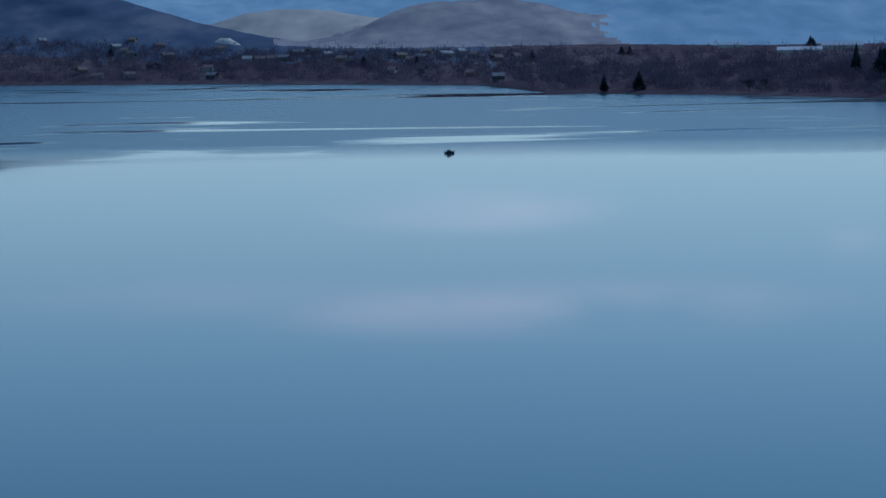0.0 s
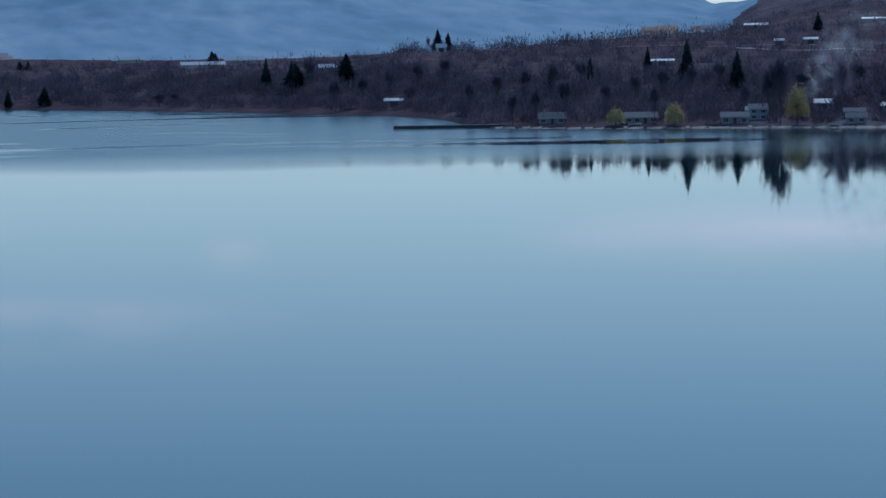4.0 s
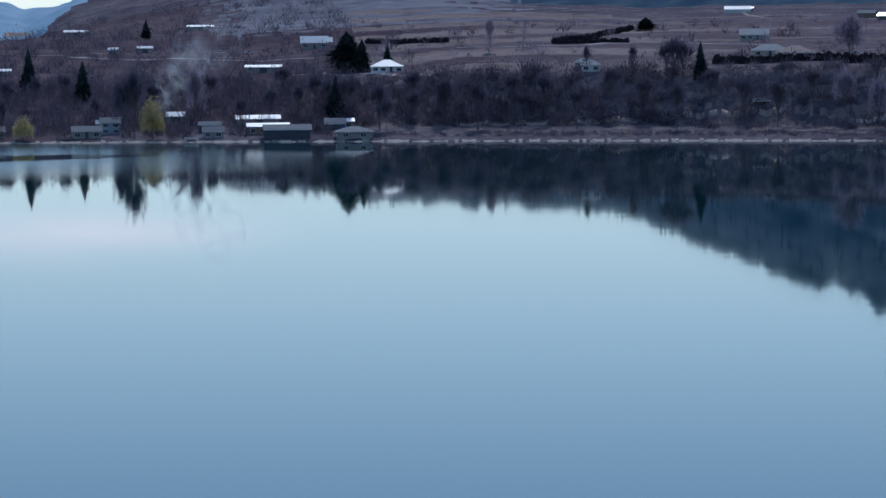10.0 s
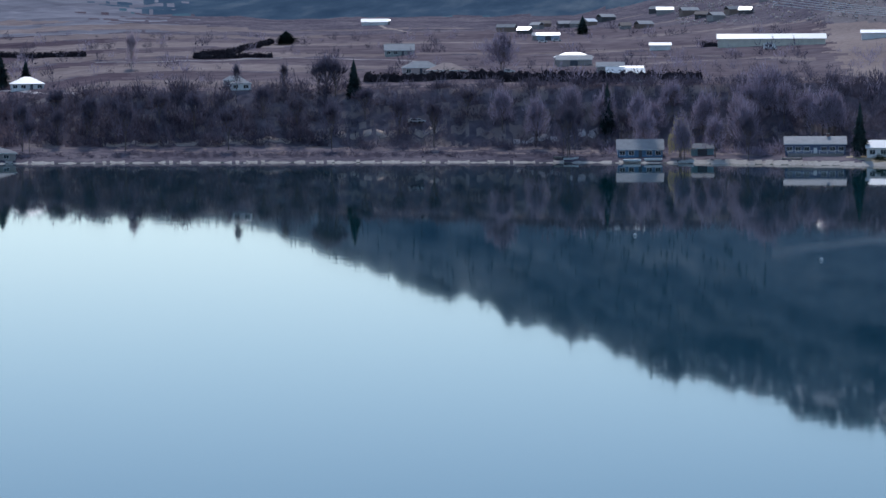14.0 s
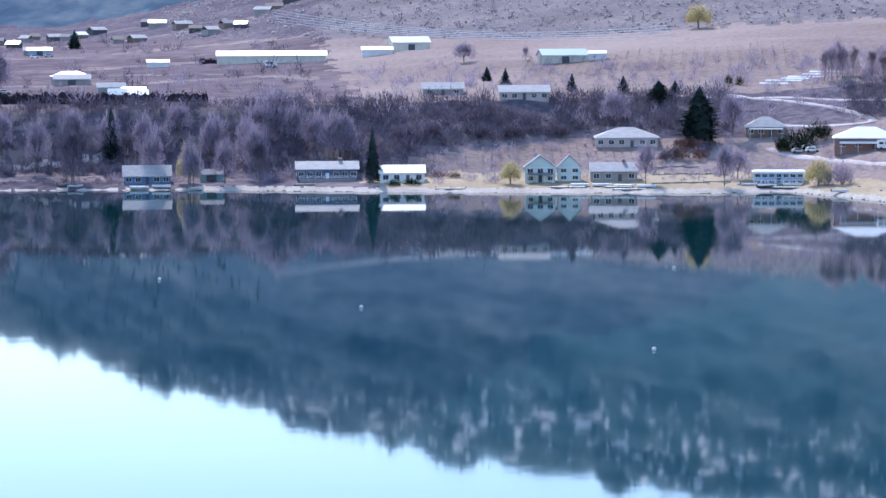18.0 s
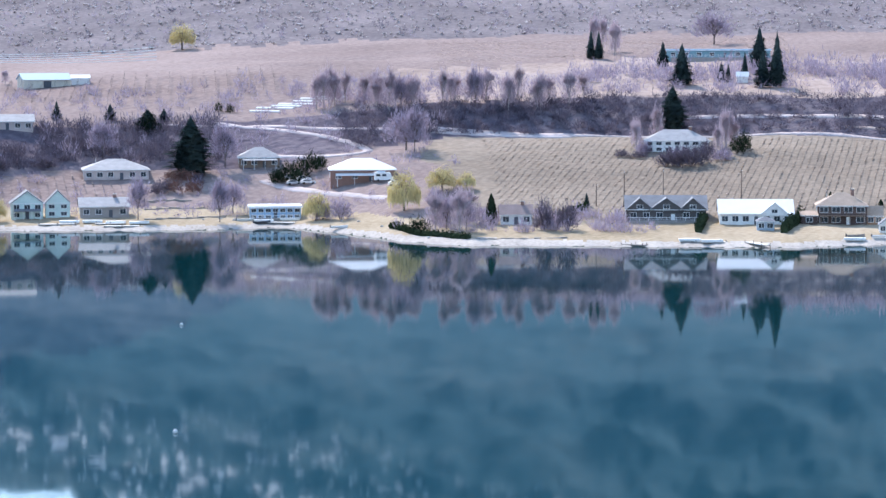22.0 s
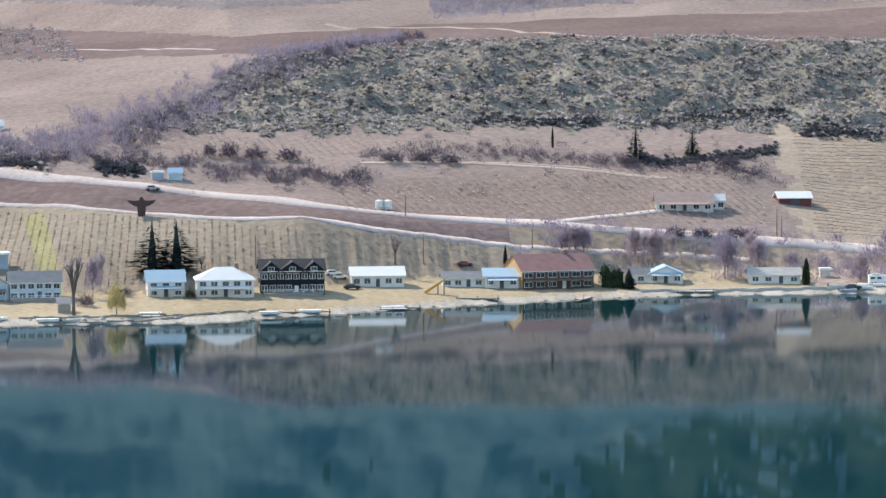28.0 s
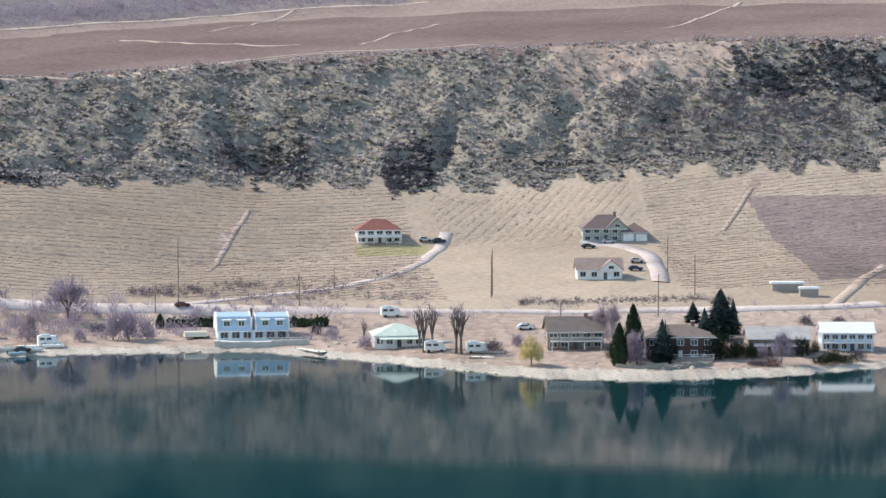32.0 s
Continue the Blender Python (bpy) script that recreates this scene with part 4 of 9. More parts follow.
def blue_lake_house(turn, dist, w, d, h):
    """Two steep gambrel roofs side by side over a low storey, above a white terrace."""
    root = tagged(base("house", turn, dist), "light blue lake house with steep gambrel roofs and white terrace", "house")
    part("wall", Geo().box(-w / 2, w / 2, 0, d, -2.5, h), "paleblue", root)
    for x0, x1, s in ((-w / 2 - 0.3, -0.6, 1.0), (0.7, w / 2 + 0.3, 0.95)):
        prof = [(-0.9, h - 0.15), (0.7, h + 3.5 * s), (d / 2, h + 4.4 * s), (d - 0.7, h + 3.5 * s), (d + 0.9, h - 0.15)]
        part("roof", Geo().prism(prof, x0, x1, 0), "bluemetal", root, "steep pale blue metal roof")
        edge = [(p[0] + (0.12 if p[0] > d / 2 else -0.12), p[1] + 0.14) for p in prof]
        for x in (x0, x1):
            part("verge", Geo().prism(edge, x - 0.16, x + 0.16, 0), "trim", root, "white verge board")
        for k in (0.28, 0.72):
            x = x0 + (x1 - x0) * k
            dm = part("dormer", Geo().box(x - 1.0, x + 1.0, -0.45, 2.2, h + 0.9, h + 2.7), "paleblue", root)
            part("dormer_roof", Geo().prism([(-0.75, h + 2.62), (2.6, h + 2.95), (2.6, h + 3.1), (-0.75, h + 2.78)], x - 1.25, x + 1.25, 0), "trim", dm)
            window(dm, x, -0.45, h + 1.8, 1.5, 1.2)
    part("eave_band", Geo().box(-w / 2 - 0.4, w / 2 + 0.4, -1.15, -0.85, h - 0.35, h - 0.1), "trim", root)
    for k in range(6):
        x = -w / 2 + (k + 0.5) * w / 6
        window(root, x, 0, h * 0.52, 1.9, 1.6)
        part("post", Geo().box(x + w / 12 - 0.1, x + w / 12 + 0.1, -1.05, -0.85, 0.1, h - 0.3), "trim", root)
    part("terrace", Geo().box(-w * 0.56, w * 0.78, -6.0, -0.02, -2.2, 0.1), "white", root, "wide white terrace")
    rail_run(root, -w * 0.56, w * 0.78, -5.9, 0.1)
    part("terrace_step", Geo().box(-w * 0.52, w * 0.84, -7.4, -6.0, -2.4, -0.9), "concrete", root)
    part("slipway", Geo().prism([(-13, -2.5), (-6, -1.2), (-6, -0.9), (-13, -2.2)], w * 0.80, w * 0.80 + 3.2, 0), "concrete", root, "pale concrete slipway")
    part("chimney", Geo().box(-0.35, 0.35, d * 0.5, d * 0.5 + 0.7, h + 3, h + 5.2), "brick", root, "brick chimney")


def bush_meshes(seed, mat):
    rnd = random.Random(seed + 70)
    stems, g = [], Geo()
    for k in range(4):
        a = 6.283 * k / 4 + rnd.uniform(-0.3, 0.3)
        stems.append(Geo().tube((0, 0, -0.03), (0.3 * math.cos(a), 0.3 * math.sin(a), rnd.uniform(0.5, 0.85)), 0.018, 0.004, 4).mesh("stem", M["bark"]))
    sprigs(g, rnd, 800, 0.062, 0.46, 0.05, 0.95, 0.2)
    return stems, g.mesh("crown", M[mat])


def bush(turn, dist, wide, tall, kind):
    mat, label = (("twigs", "leafless mauve shrub"), ("darktwigs", "dense dark leafless shrub"), ("cypress", "rounded dark evergreen shrub"), ("rust", "low rusty-brown hedge shrub"))[kind]
    stems, crown = shared(("bush", kind, int(turn * 17) % 3), lambda: bush_meshes(int(turn * 17) % 3, mat))
    root = tagged(base("shrub", turn, dist, (turn * 977) % 360, 0.1, (wide, wide, tall)), label + (" beside the lake houses" if dist < 830 else " on the slope above the shore"), "shrub")
    for me in stems:
        part("stem", me, "bark", root)
    part("crown", crown, mat, root)


def row_cover(turn, dist, length, wide):
    """A low tunnel of white sheet over one bed."""
    root = tagged(base("row_cover", turn, dist, -32), "low white sheet tunnel over a planting bed", "row cover", "row covers on the bench")
    arc = [(wide * 0.5 * math.cos(3.1416 * k / 6), -0.2 + 0.75 * math.sin(3.1416 * k / 6)) for k in range(7)]
    part("sheet", Geo().prism([(p[0], p[1]) for p in arc], -length / 2, length / 2, 0), "white", root)
    for y in (-wide * 0.55, wide * 0.55):
        part("edge_board", Geo().box(-length / 2, length / 2, y - 0.08, y + 0.08, -0.2, 0.18), "paleplank", root)


def boulder_meshes(seed):
    bm = bmesh.new()
    bmesh.ops.create_icosphere(bm, subdivisions=2, radius=0.5)
    for v in bm.verts:
        v.co = v.co * (1 + 0.5 * noise.noise(v.co * 2.3 + Vector((seed * 5.1, 0, 0))))
    me = bpy.data.meshes.new("boulder")
    bm.to_mesh(me)
    bm.free()
    me.materials.append(M["boulder"])
    return me


def boulder(turn, dist, size):
    ob = new("boulder", shared(("boulder", int(turn * 31) % 4), lambda: boulder_meshes(int(turn * 31) % 4)))
    p = spot(turn, dist)
    ob.location = (p.x, p.y, p.z + size * 0.12)
    ob.rotation_euler = (0, 0, turn * 77)
    ob.scale = (size * 1.2, size, size * 0.7)
    tagged(ob, "pale grey boulder at the edge of the beach", "boulder", "shore boulders")


def float_pad(turn, dist, turned):
    """A swimming float laid up on the beach: planks over two white drums."""
    root = tagged(base("swim_float", turn, dist, turned, 0, (1, 1, 1), max(0.1, float(land(turn, dist)[0]))), "white planked swimming float laid up on the beach", "float", "swimming floats")
    for i in range(5):
        part("plank", shared("pad_plank", lambda: Geo().box(-2.6, 2.6, -0.23, 0.23, 0.62, 0.72).mesh("plank", M["trim"])), "trim", root).location.y = -1.0 + i * 0.5
    for y in (-0.85, 0.85):
        part("drum", shared("pad_drum", lambda: Geo().tube((-2.4, 0, 0.32), (2.4, 0, 0.32), 0.32, 0.32, 10).mesh("drum", M["white"])), "white", root).location.y = y
    part("edge_board", Geo().box(-2.65, 2.65, -1.32, -1.25, 0.2, 0.74), "white", root)
    part("cleat", Geo().box(1.9, 2.2, -1.1, -1.04, 0.72, 0.82), "darkgrey", root)


# ---- trees ----
def conifer_meshes(kind, seed):
    """A full, soft-edged cone: a dark inner body under drooping sprays of needles."""
    rnd = random.Random(seed)
    g = Geo()

    def reach(z, a):
        r = 0.56 * (1 - z) ** 0.8 * min(1, 0.62 + 3 * z) if kind != 1 else 0.64 * math.sin(math.pi * min(1, 0.24 + 0.76 * z)) ** 0.8 * (1 - 0.5 * z)
        return r * (1 + 0.14 * math.sin(3 * a + 9 * z + seed) + 0.12 * math.sin(31 * z + 2 * a + seed) + 0.08 * math.sin(5 * a - 17 * z)) + 0.01

    slim = 0.2 if kind == 2 else 0.62
    ring, rows = 9, 12
    core = [(slim * reach(i / rows, 6.283 * k / ring) * math.cos(6.283 * k / ring), slim * reach(i / rows, 6.283 * k / ring) * math.sin(6.283 * k / ring), 0.05 + 0.93 * i / rows)
            for i in range(rows + 1) for k in range(ring)]
    g.add(core, [(i * ring + k, i * ring + (k + 1) % ring, (i + 1) * ring + (k + 1) % ring, (i + 1) * ring + k) for i in range(rows) for k in range(ring)])
    for _ in range(1100 if kind != 2 else 520):
        z, a = 1 - math.sqrt(rnd.random()) if kind != 1 else rnd.random() ** 0.8, rnd.uniform(0, 6.283)
        r = reach(z, a)
        q0, q1 = r * rnd.uniform(0.35, 0.7), r * rnd.uniform(0.85, 1.15)
        c, s = math.cos(a), math.sin(a)
        wd = (0.02 + 0.10 * r) * rnd.uniform(0.6, 1.2)
        top = 0.05 + 0.93 * z
        drop = rnd.uniform(-0.012, 0.035) + (0.02 if kind == 0 else 0.0)
        g.add([(c * q0 - s * wd, s * q0 + c * wd, top - drop * 0.3), (c * q0 + s * wd, s * q0 - c * wd, top - drop * 0.3 + rnd.uniform(-0.02, 0.02)), (c * q1, s * q1, top - drop)], [(0, 1, 2)])
    for _ in range(14):
        a = rnd.uniform(0, 6.283)
        g.add([(0.012 * math.cos(a), 0.012 * math.sin(a), 0.90), (-0.012 * math.cos(a), -0.012 * math.sin(a), 0.90), (0.01 * math.sin(a), 0.01 * math.cos(a), rnd.uniform(0.97, 1.02))], [(0, 1, 2)])
    trunk = Geo().tube((0, 0, -0.05), (0, 0, 0.45), 0.030, 0.020, 6).tube((0, 0, 0.45), (0, 0, 0.99), 0.020, 0.003, 6)
    return trunk.mesh("trunk", M["bark"]), g.mesh("crown", M["needles"])


def plant(name, turn, dist, wide, tall, trunk, crown, label, category, group=""):
    root = tagged(base(name, turn, dist, (turn * 977 + dist) % 360, 0.1, (wide, wide, tall)), label, category, group)
    for part_name, me in (("trunk", trunk), ("crown", crown)):
        ob = new(part_name, me)
        ob.parent = root
    return root


def conifer(turn, dist, wide, tall, kind):
    trunk, crown = shared(("conifer", kind, int(turn * 7) % 3), lambda: conifer_meshes(kind, int(turn * 7) % 3 + 5 * kind))
    label = ("slender", "broad", "thin wispy")[kind] + (" tall" if tall > 13 else " small" if tall < 7 else "") + " dark green conifer" + (" above the lake" if dist > 850 else " near the shore")
    plant("conifer", turn, dist, max(wide * 1.3, tall * 0.32), tall, trunk, crown, label, "conifer")


def cypress_meshes(seed):
    rnd = random.Random(seed)
    g = Geo()
    ring = 8
    rows = 9
    core = []
    for i in range(rows + 1):
        z = i / rows
        r = 0.40 * math.sin(math.pi * min(1, 0.16 + z * 0.84)) ** 0.6 * (1 - 0.45 * z)
        core += [(r * math.cos(6.283 * k / ring), r * math.sin(6.283 * k / ring), z * 0.96) for k in range(ring)]
    g.add(core, [(i * ring + k, i * ring + (k + 1) % ring, (i + 1) * ring + (k + 1) % ring, (i + 1) * ring + k) for i in range(rows) for k in range(ring)])
    for _ in range(420):
        z, a = rnd.random(), rnd.random() * 6.283
        r = 0.44 * math.sin(math.pi * min(1, 0.16 + z * 0.84)) ** 0.6 * (1 - 0.45 * z) * rnd.uniform(0.85, 1.15)
        c, s = math.cos(a), math.sin(a)
        g.add([(c * r - s * 0.07, s * r + c * 0.07, z - 0.01), (c * r + s * 0.07, s * r - c * 0.07, z - 0.01), (c * r * 1.1, s * r * 1.1, z + 0.055)], [(0, 1, 2)])
    return Geo().tube((0, 0, -0.05), (0, 0, 0.5), 0.04, 0.02, 6).mesh("trunk", M["bark"]), g.mesh("crown", M["cypress"])


def cypress(turn, dist, wide, tall):
    trunk, crown = shared(("cypress", int(turn * 5) % 2), lambda: cypress_meshes(int(turn * 5) % 2))
    plant("cypress", turn, dist, wide, tall, trunk, crown, "dark columnar cypress" + (" on a lakeside lawn" if dist < 830 else " on the dry slope"), "cypress")


def willow_meshes(seed):
    rnd = random.Random(seed)
    wood, g, limbs = Geo(), Geo(), []
    wood.tube((0, 0, -0.04), (0.01, 0, 0.34), 0.035, 0.024, 6)
    for k in range(9):
        a = 6.283 * k / 9 + rnd.uniform(-0.3, 0.3)
        m = (0.16 * math.cos(a), 0.16 * math.sin(a), 0.62 + rnd.uniform(-0.05, 0.1))
        e = (0.34 * math.cos(a), 0.34 * math.sin(a), 0.80 + rnd.uniform(-0.08, 0.1))
        limbs.append(Geo().tube((0.01, 0, 0.30), tuple((p + q) / 2 for p, q in zip(m, e)), 0.02, 0.005, 4).mesh("limb", M["bark"]))
    sprigs(g, rnd, 1500, 0.05, 0.47, 0.16, 0.97, 0.14, -0.6)
    for _ in range(260):
        a, q = rnd.random() * 6.283, rnd.uniform(0.6, 1.0)
        x, y, top, s = 0.5 * q * math.cos(a), 0.5 * q * math.sin(a), rnd.uniform(0.3, 0.6), rnd.uniform(0.008, 0.016)
        g.add([(x - s, y + s, top), (x + s, y - s, top), (x * 1.06, y * 1.06, top - rnd.uniform(0.12, 0.3))], [(0, 1, 2)])
    return wood.mesh("trunk", M["bark"]), g.mesh("crown", M["willow"]), limbs


def willow(turn, dist, wide, tall):
    trunk, crown, limbs = shared(("willow", int(turn * 9) % 2), lambda: willow_meshes(int(turn * 9) % 2))
    root = plant("willow", turn, dist, wide * 1.05, tall, trunk, crown, "weeping willow with yellow spring shoots", "willow")
    for me in limbs:
        part("limb", me, "bark", root)


def bare_meshes(kind, seed, fine="twigs"):
    rnd = random.Random(seed * 31 + kind)
    wood, tw = Geo(), Geo()
    ends = []

    def grow(p, d, length, r, level):
        e = p + d * length
        wood.tube(p, e, r, r * 0.65, 4 if level else 6)
        if level >= 3:
            ends.append((e, d, length))
            return
        n = (5, 4, 3)[level] if kind != 2 else (5, 3, 2)[level]
        for k in range(n):
            a = 6.283 * (k + rnd.random() * 0.6) / n
            u = d.orthogonal().normalized()
            v = d.cross(u)
            bend = rnd.uniform(0.35, 0.75) if kind == 0 else rnd.uniform(0.18, 0.42) if kind == 1 else rnd.uniform(0.25, 0.6)
            nd = (d + (u * math.cos(a) + v * math.sin(a)) * bend + Vector((0, 0, 0.12))).normalized()
            grow(p + d * length * rnd.uniform(0.75, 1.0), nd, length * rnd.uniform(0.62, 0.82) * (1.25 if level == 0 and kind != 2 else 1), r * 0.58, level + 1)

    grow(Vector((0, 0, -0.04)), Vector((0, 0, 1)), 0.30 if kind != 2 else 0.36, 0.030 if kind != 2 else 0.062, 0)
    for e, d, length in ends:
        for _ in range(17 if kind != 2 else 3):
            nd = (d + Vector((rnd.gauss(0, 0.6), rnd.gauss(0, 0.6), rnd.gauss(0.15, 0.45)))).normalized()
            q = length * rnd.uniform(0.6, 1.5)
            s = nd.orthogonal().normalized() * rnd.uniform(0.005, 0.010)
            b = e - d * length * rnd.random() * 0.9
            tw.add([b - s, b + s, b + nd * q], [(0, 1, 2)])
    top = max(v[2] for v in tw.v)
    side = max(max(abs(v[0]), abs(v[1])) for v in tw.v)
    for g in (wood, tw):
        g.v = [(x * 0.5 / side, y * 0.5 / side, z / top) for x, y, z in g.v]
    if kind != 2:
        sprigs(tw, rnd, 420 if fine == "midtwigs" else 1000 if kind == 0 else 700, 0.045, 0.47 if kind == 0 else 0.40, 0.22 if kind == 0 else 0.10, 0.98, 0.15)
    return wood.mesh("trunk", M["palebark" if kind == 1 else "bark"]), tw.mesh("crown", M["paletwigs" if kind == 1 else fine])


def bare_tree(turn, dist, wide, tall, kind):
    if kind == 3:
        trunk, crown = shared(("dark", int(turn * 11) % 3), lambda: bare_meshes(0, 5 + int(turn * 11) % 3, "midtwigs"))
        plant("bare_tree", turn, dist, max(wide, 0.4 * tall), tall, trunk, crown, "dark leafless tree on the wooded far bank", "bare tree")
        return
    trunk, crown = shared(("bare", kind, int(turn * 11) % 3), lambda: bare_meshes(kind, int(turn * 11) % 3))
    label = ("leafless spreading tree with mauve twigs", "pale-barked leafless tree with upright limbs", "pollarded leafless tree with stubby limbs")[kind]
    plant("bare_tree", turn, dist, max(wide, 0.4 * tall), tall, trunk, crown, label + (" by the lake" if dist < 830 else " on the bench"), "bare tree")


def tractor(turn, dist):
    root = tagged(base("tractor", turn, dist, 20), "small pale tractor working between the vine rows", "tractor")
    part("body", Geo().box(-1.6, 0.4, -0.4, 0.4, 0.6, 1.3).prism([(-0.4, 1.3), (0.4, 1.3), (0.34, 1.42), (-0.34, 1.42)], -1.6, 0.2, 0), "carwhite", root)
    cab = part("cab", Geo().prism([(-0.65, 0.8), (0.65, 0.8), (0.6, 2.3), (-0.6, 2.3)], 0.3, 1.5, 0), "pane", root, "glazed cab")
    part("cab_roof", Geo().box(0.2, 1.6, -0.7, 0.7, 2.3, 2.42), "carwhite", cab)
    for x, y, r in ((-1.2, -0.7, 0.42), (-1.2, 0.7, 0.42), (0.9, -0.8, 0.75), (0.9, 0.8, 0.75)):
        part("wheel", Geo().tube((x, y - 0.18, r), (x, y + 0.18, r), r, r, 14), "rubber", root)


# ---- lanes, hedges, walls ----
def track_points(text, step=6.0, ease=3):
    v = np.array([float(q) for q in text.split()]).reshape(-1, 2)
    a = np.radians(v[:, 0])
    p = np.stack([HUB[0] + v[:, 1] * np.sin(a), HUB[1] + v[:, 1] * np.cos(a)], 1)
    s = np.concatenate([[0], np.cumsum(np.hypot(*np.diff(p, axis=0).T))])
    n = max(2, int(s[-1] / step) + 1)
    q = np.linspace(0, s[-1], n)
    x, y = np.interp(q, s, p[:, 0]), np.interp(q, s, p[:, 1])
    for _ in range(ease):
        if n > 4:
            x[1:-1], y[1:-1] = (x[:-2] + 2 * x[1:-1] + x[2:]) / 4, (y[:-2] + 2 * y[1:-1] + y[2:]) / 4
    tx, ty = np.gradient(x), np.gradient(y)
    k = np.hypot(tx, ty)
    return x, y, -ty / k, tx / k


def heights(x, y):
    return drape(x, y)


def lane(text, width, label):
    x, y, nx, ny = track_points(text, 2.0, 90)
    rows = []
    lift = 0.0 if width > 4.6 else -0.12
    for k, dz in ((-0.53, -0.3), (-0.5, 0.22), (0.0, 0.28), (0.5, 0.22), (0.53, -0.3)):
        px, py = x + nx * width * k, y + ny * width * k
        rows.append(np.stack([px, py, heights(px, py) + dz + lift], 1))
    n = len(x)
    v = np.concatenate(rows)
    f = [(r * n + i, r * n + i + 1, (r + 1) * n + i + 1, (r + 1) * n + i) for r in range(4) for i in range(n - 1)]
    ob = new("road" if width > 4.6 else "track", fast_mesh("lane", v, np.array(f), [M["dirt" if any(k in label for k in ("dirt", "headland", "wheel", "ploughed")) else "lane"]]))
    tagged(ob, label, "road", kind="structure")


def hedge(text, width, tall, label):
    x, y, nx, ny = track_points(text, 0.7)
    rnd = random.Random(len(text))
    g = Geo()
    z = heights(x, y)
    n = len(x)
    ring = [(-0.5, 0), (-0.52, 0.5), (-0.40, 0.9), (0, 1.0), (0.40, 0.9), (0.52, 0.5), (0.5, 0)]
    v = [(x[i] + nx[i] * width * a * rnd.uniform(0.55, 1.2), y[i] + ny[i] * width * a * rnd.uniform(0.55, 1.2), z[i] - 0.1 + tall * b * (0.82 + 0.18 * math.sin(i * 0.9) * math.sin(i * 0.37 + 1)) * rnd.uniform(0.75, 1.1)) for i in range(n) for a, b in ring]
    k = len(ring)
    g.add(v, [(i * k + j, i * k + j + 1, (i + 1) * k + j + 1, (i + 1) * k + j) for i in range(n - 1) for j in range(k - 1)] + [tuple(range(k)), tuple(range((n - 1) * k, n * k))])
    for _ in range(n * 14):
        i, (a, b) = rnd.randrange(n), ring[rnd.randrange(1, k - 1)]
        p = Vector((x[i] + nx[i] * width * a, y[i] + ny[i] * width * a, z[i] + tall * b * rnd.uniform(0.4, 1.05)))
        q = [p + Vector((rnd.gauss(0, 0.22), rnd.gauss(0, 0.22), rnd.gauss(0.05, 0.22))) for _ in range(3)]
        g.add(q, [(0, 1, 2)])
    tagged(new("hedge", g.mesh("hedge", M["darkhedge" if float(text.split()[1]) > 900 else "cypress"])), label, "hedge")


def sea_wall(text, width, tall, label):
    x, y, nx, ny = track_points(text, 1.6)
    z = np.maximum(heights(x, y), 0.2)
    root = tagged(new("sea_wall"), label, "wall")
    rnd = random.Random(7)
    stony = "ston" in label or "rubble" in label
    for i in range(len(x) - 1):
        a = (Vector((x[i], y[i], 0)), Vector((x[i + 1], y[i + 1], 0)))
        s = Vector((nx[i], ny[i], 0)) * width / 2
        lo, hi = min(z[i], z[i + 1]) - 0.8, max(z[i], z[i + 1]) + tall - 0.5
        j = rnd.uniform(-0.18, 0.18) if stony else 0
        v = []
        for zz in (lo, hi + j):
            v += [a[0] + s + Vector((0, 0, zz)), a[1] * 0.98 + a[0] * 0.02 + s + Vector((0, 0, zz)), a[1] * 0.98 + a[0] * 0.02 - s + Vector((0, 0, zz)), a[0] - s + Vector((0, 0, zz))]
        part("stone" if stony else "wall_block", Geo().add(v, [(3, 2, 1, 0), (4, 5, 6, 7), (0, 1, 5, 4), (1, 2, 6, 5), (2, 3, 7, 6), (3, 0, 4, 7)]), "stone" if stony else "concrete", root)


# ---- posts, vehicles, boats and the rest ----
def utility_pole(turn, dist, wide, tall):
    tall = max(6.0, tall)
    root = tagged(base("utility_pole", turn, dist, 90), "tall brown wooden utility pole with a crossarm", "utility pole", "utility poles")
    part("pole", shared(("pole", round(tall)), lambda: Geo().tube((0, 0, -0.5), (0, 0, round(tall)), 0.17, 0.11, 6).mesh("pole", M["polewood"])), "polewood", root)
    z = round(tall) - 0.6
    part("crossarm", shared(("arm", z), lambda: Geo().box(-1.2, 1.2, -0.08, 0.08, z, z + 0.16).mesh("crossarm", M["polewood"])), "polewood", root)
    for x in (-1.05, 0.0, 1.05):
        ob = part("insulator", shared(("ins", z), lambda: Geo().tube((0, 0, z + 0.16), (0, 0, z + 0.38), 0.07, 0.05, 6).mesh("insulator", M["trim"])), "trim", root)
        ob.location.x = x


def wheel_mesh():
    return shared("wheel", lambda: Geo().tube((0, -0.11, 0), (0, 0.11, 0), 0.33, 0.33, 12).mesh("wheel", M["rubber"]))


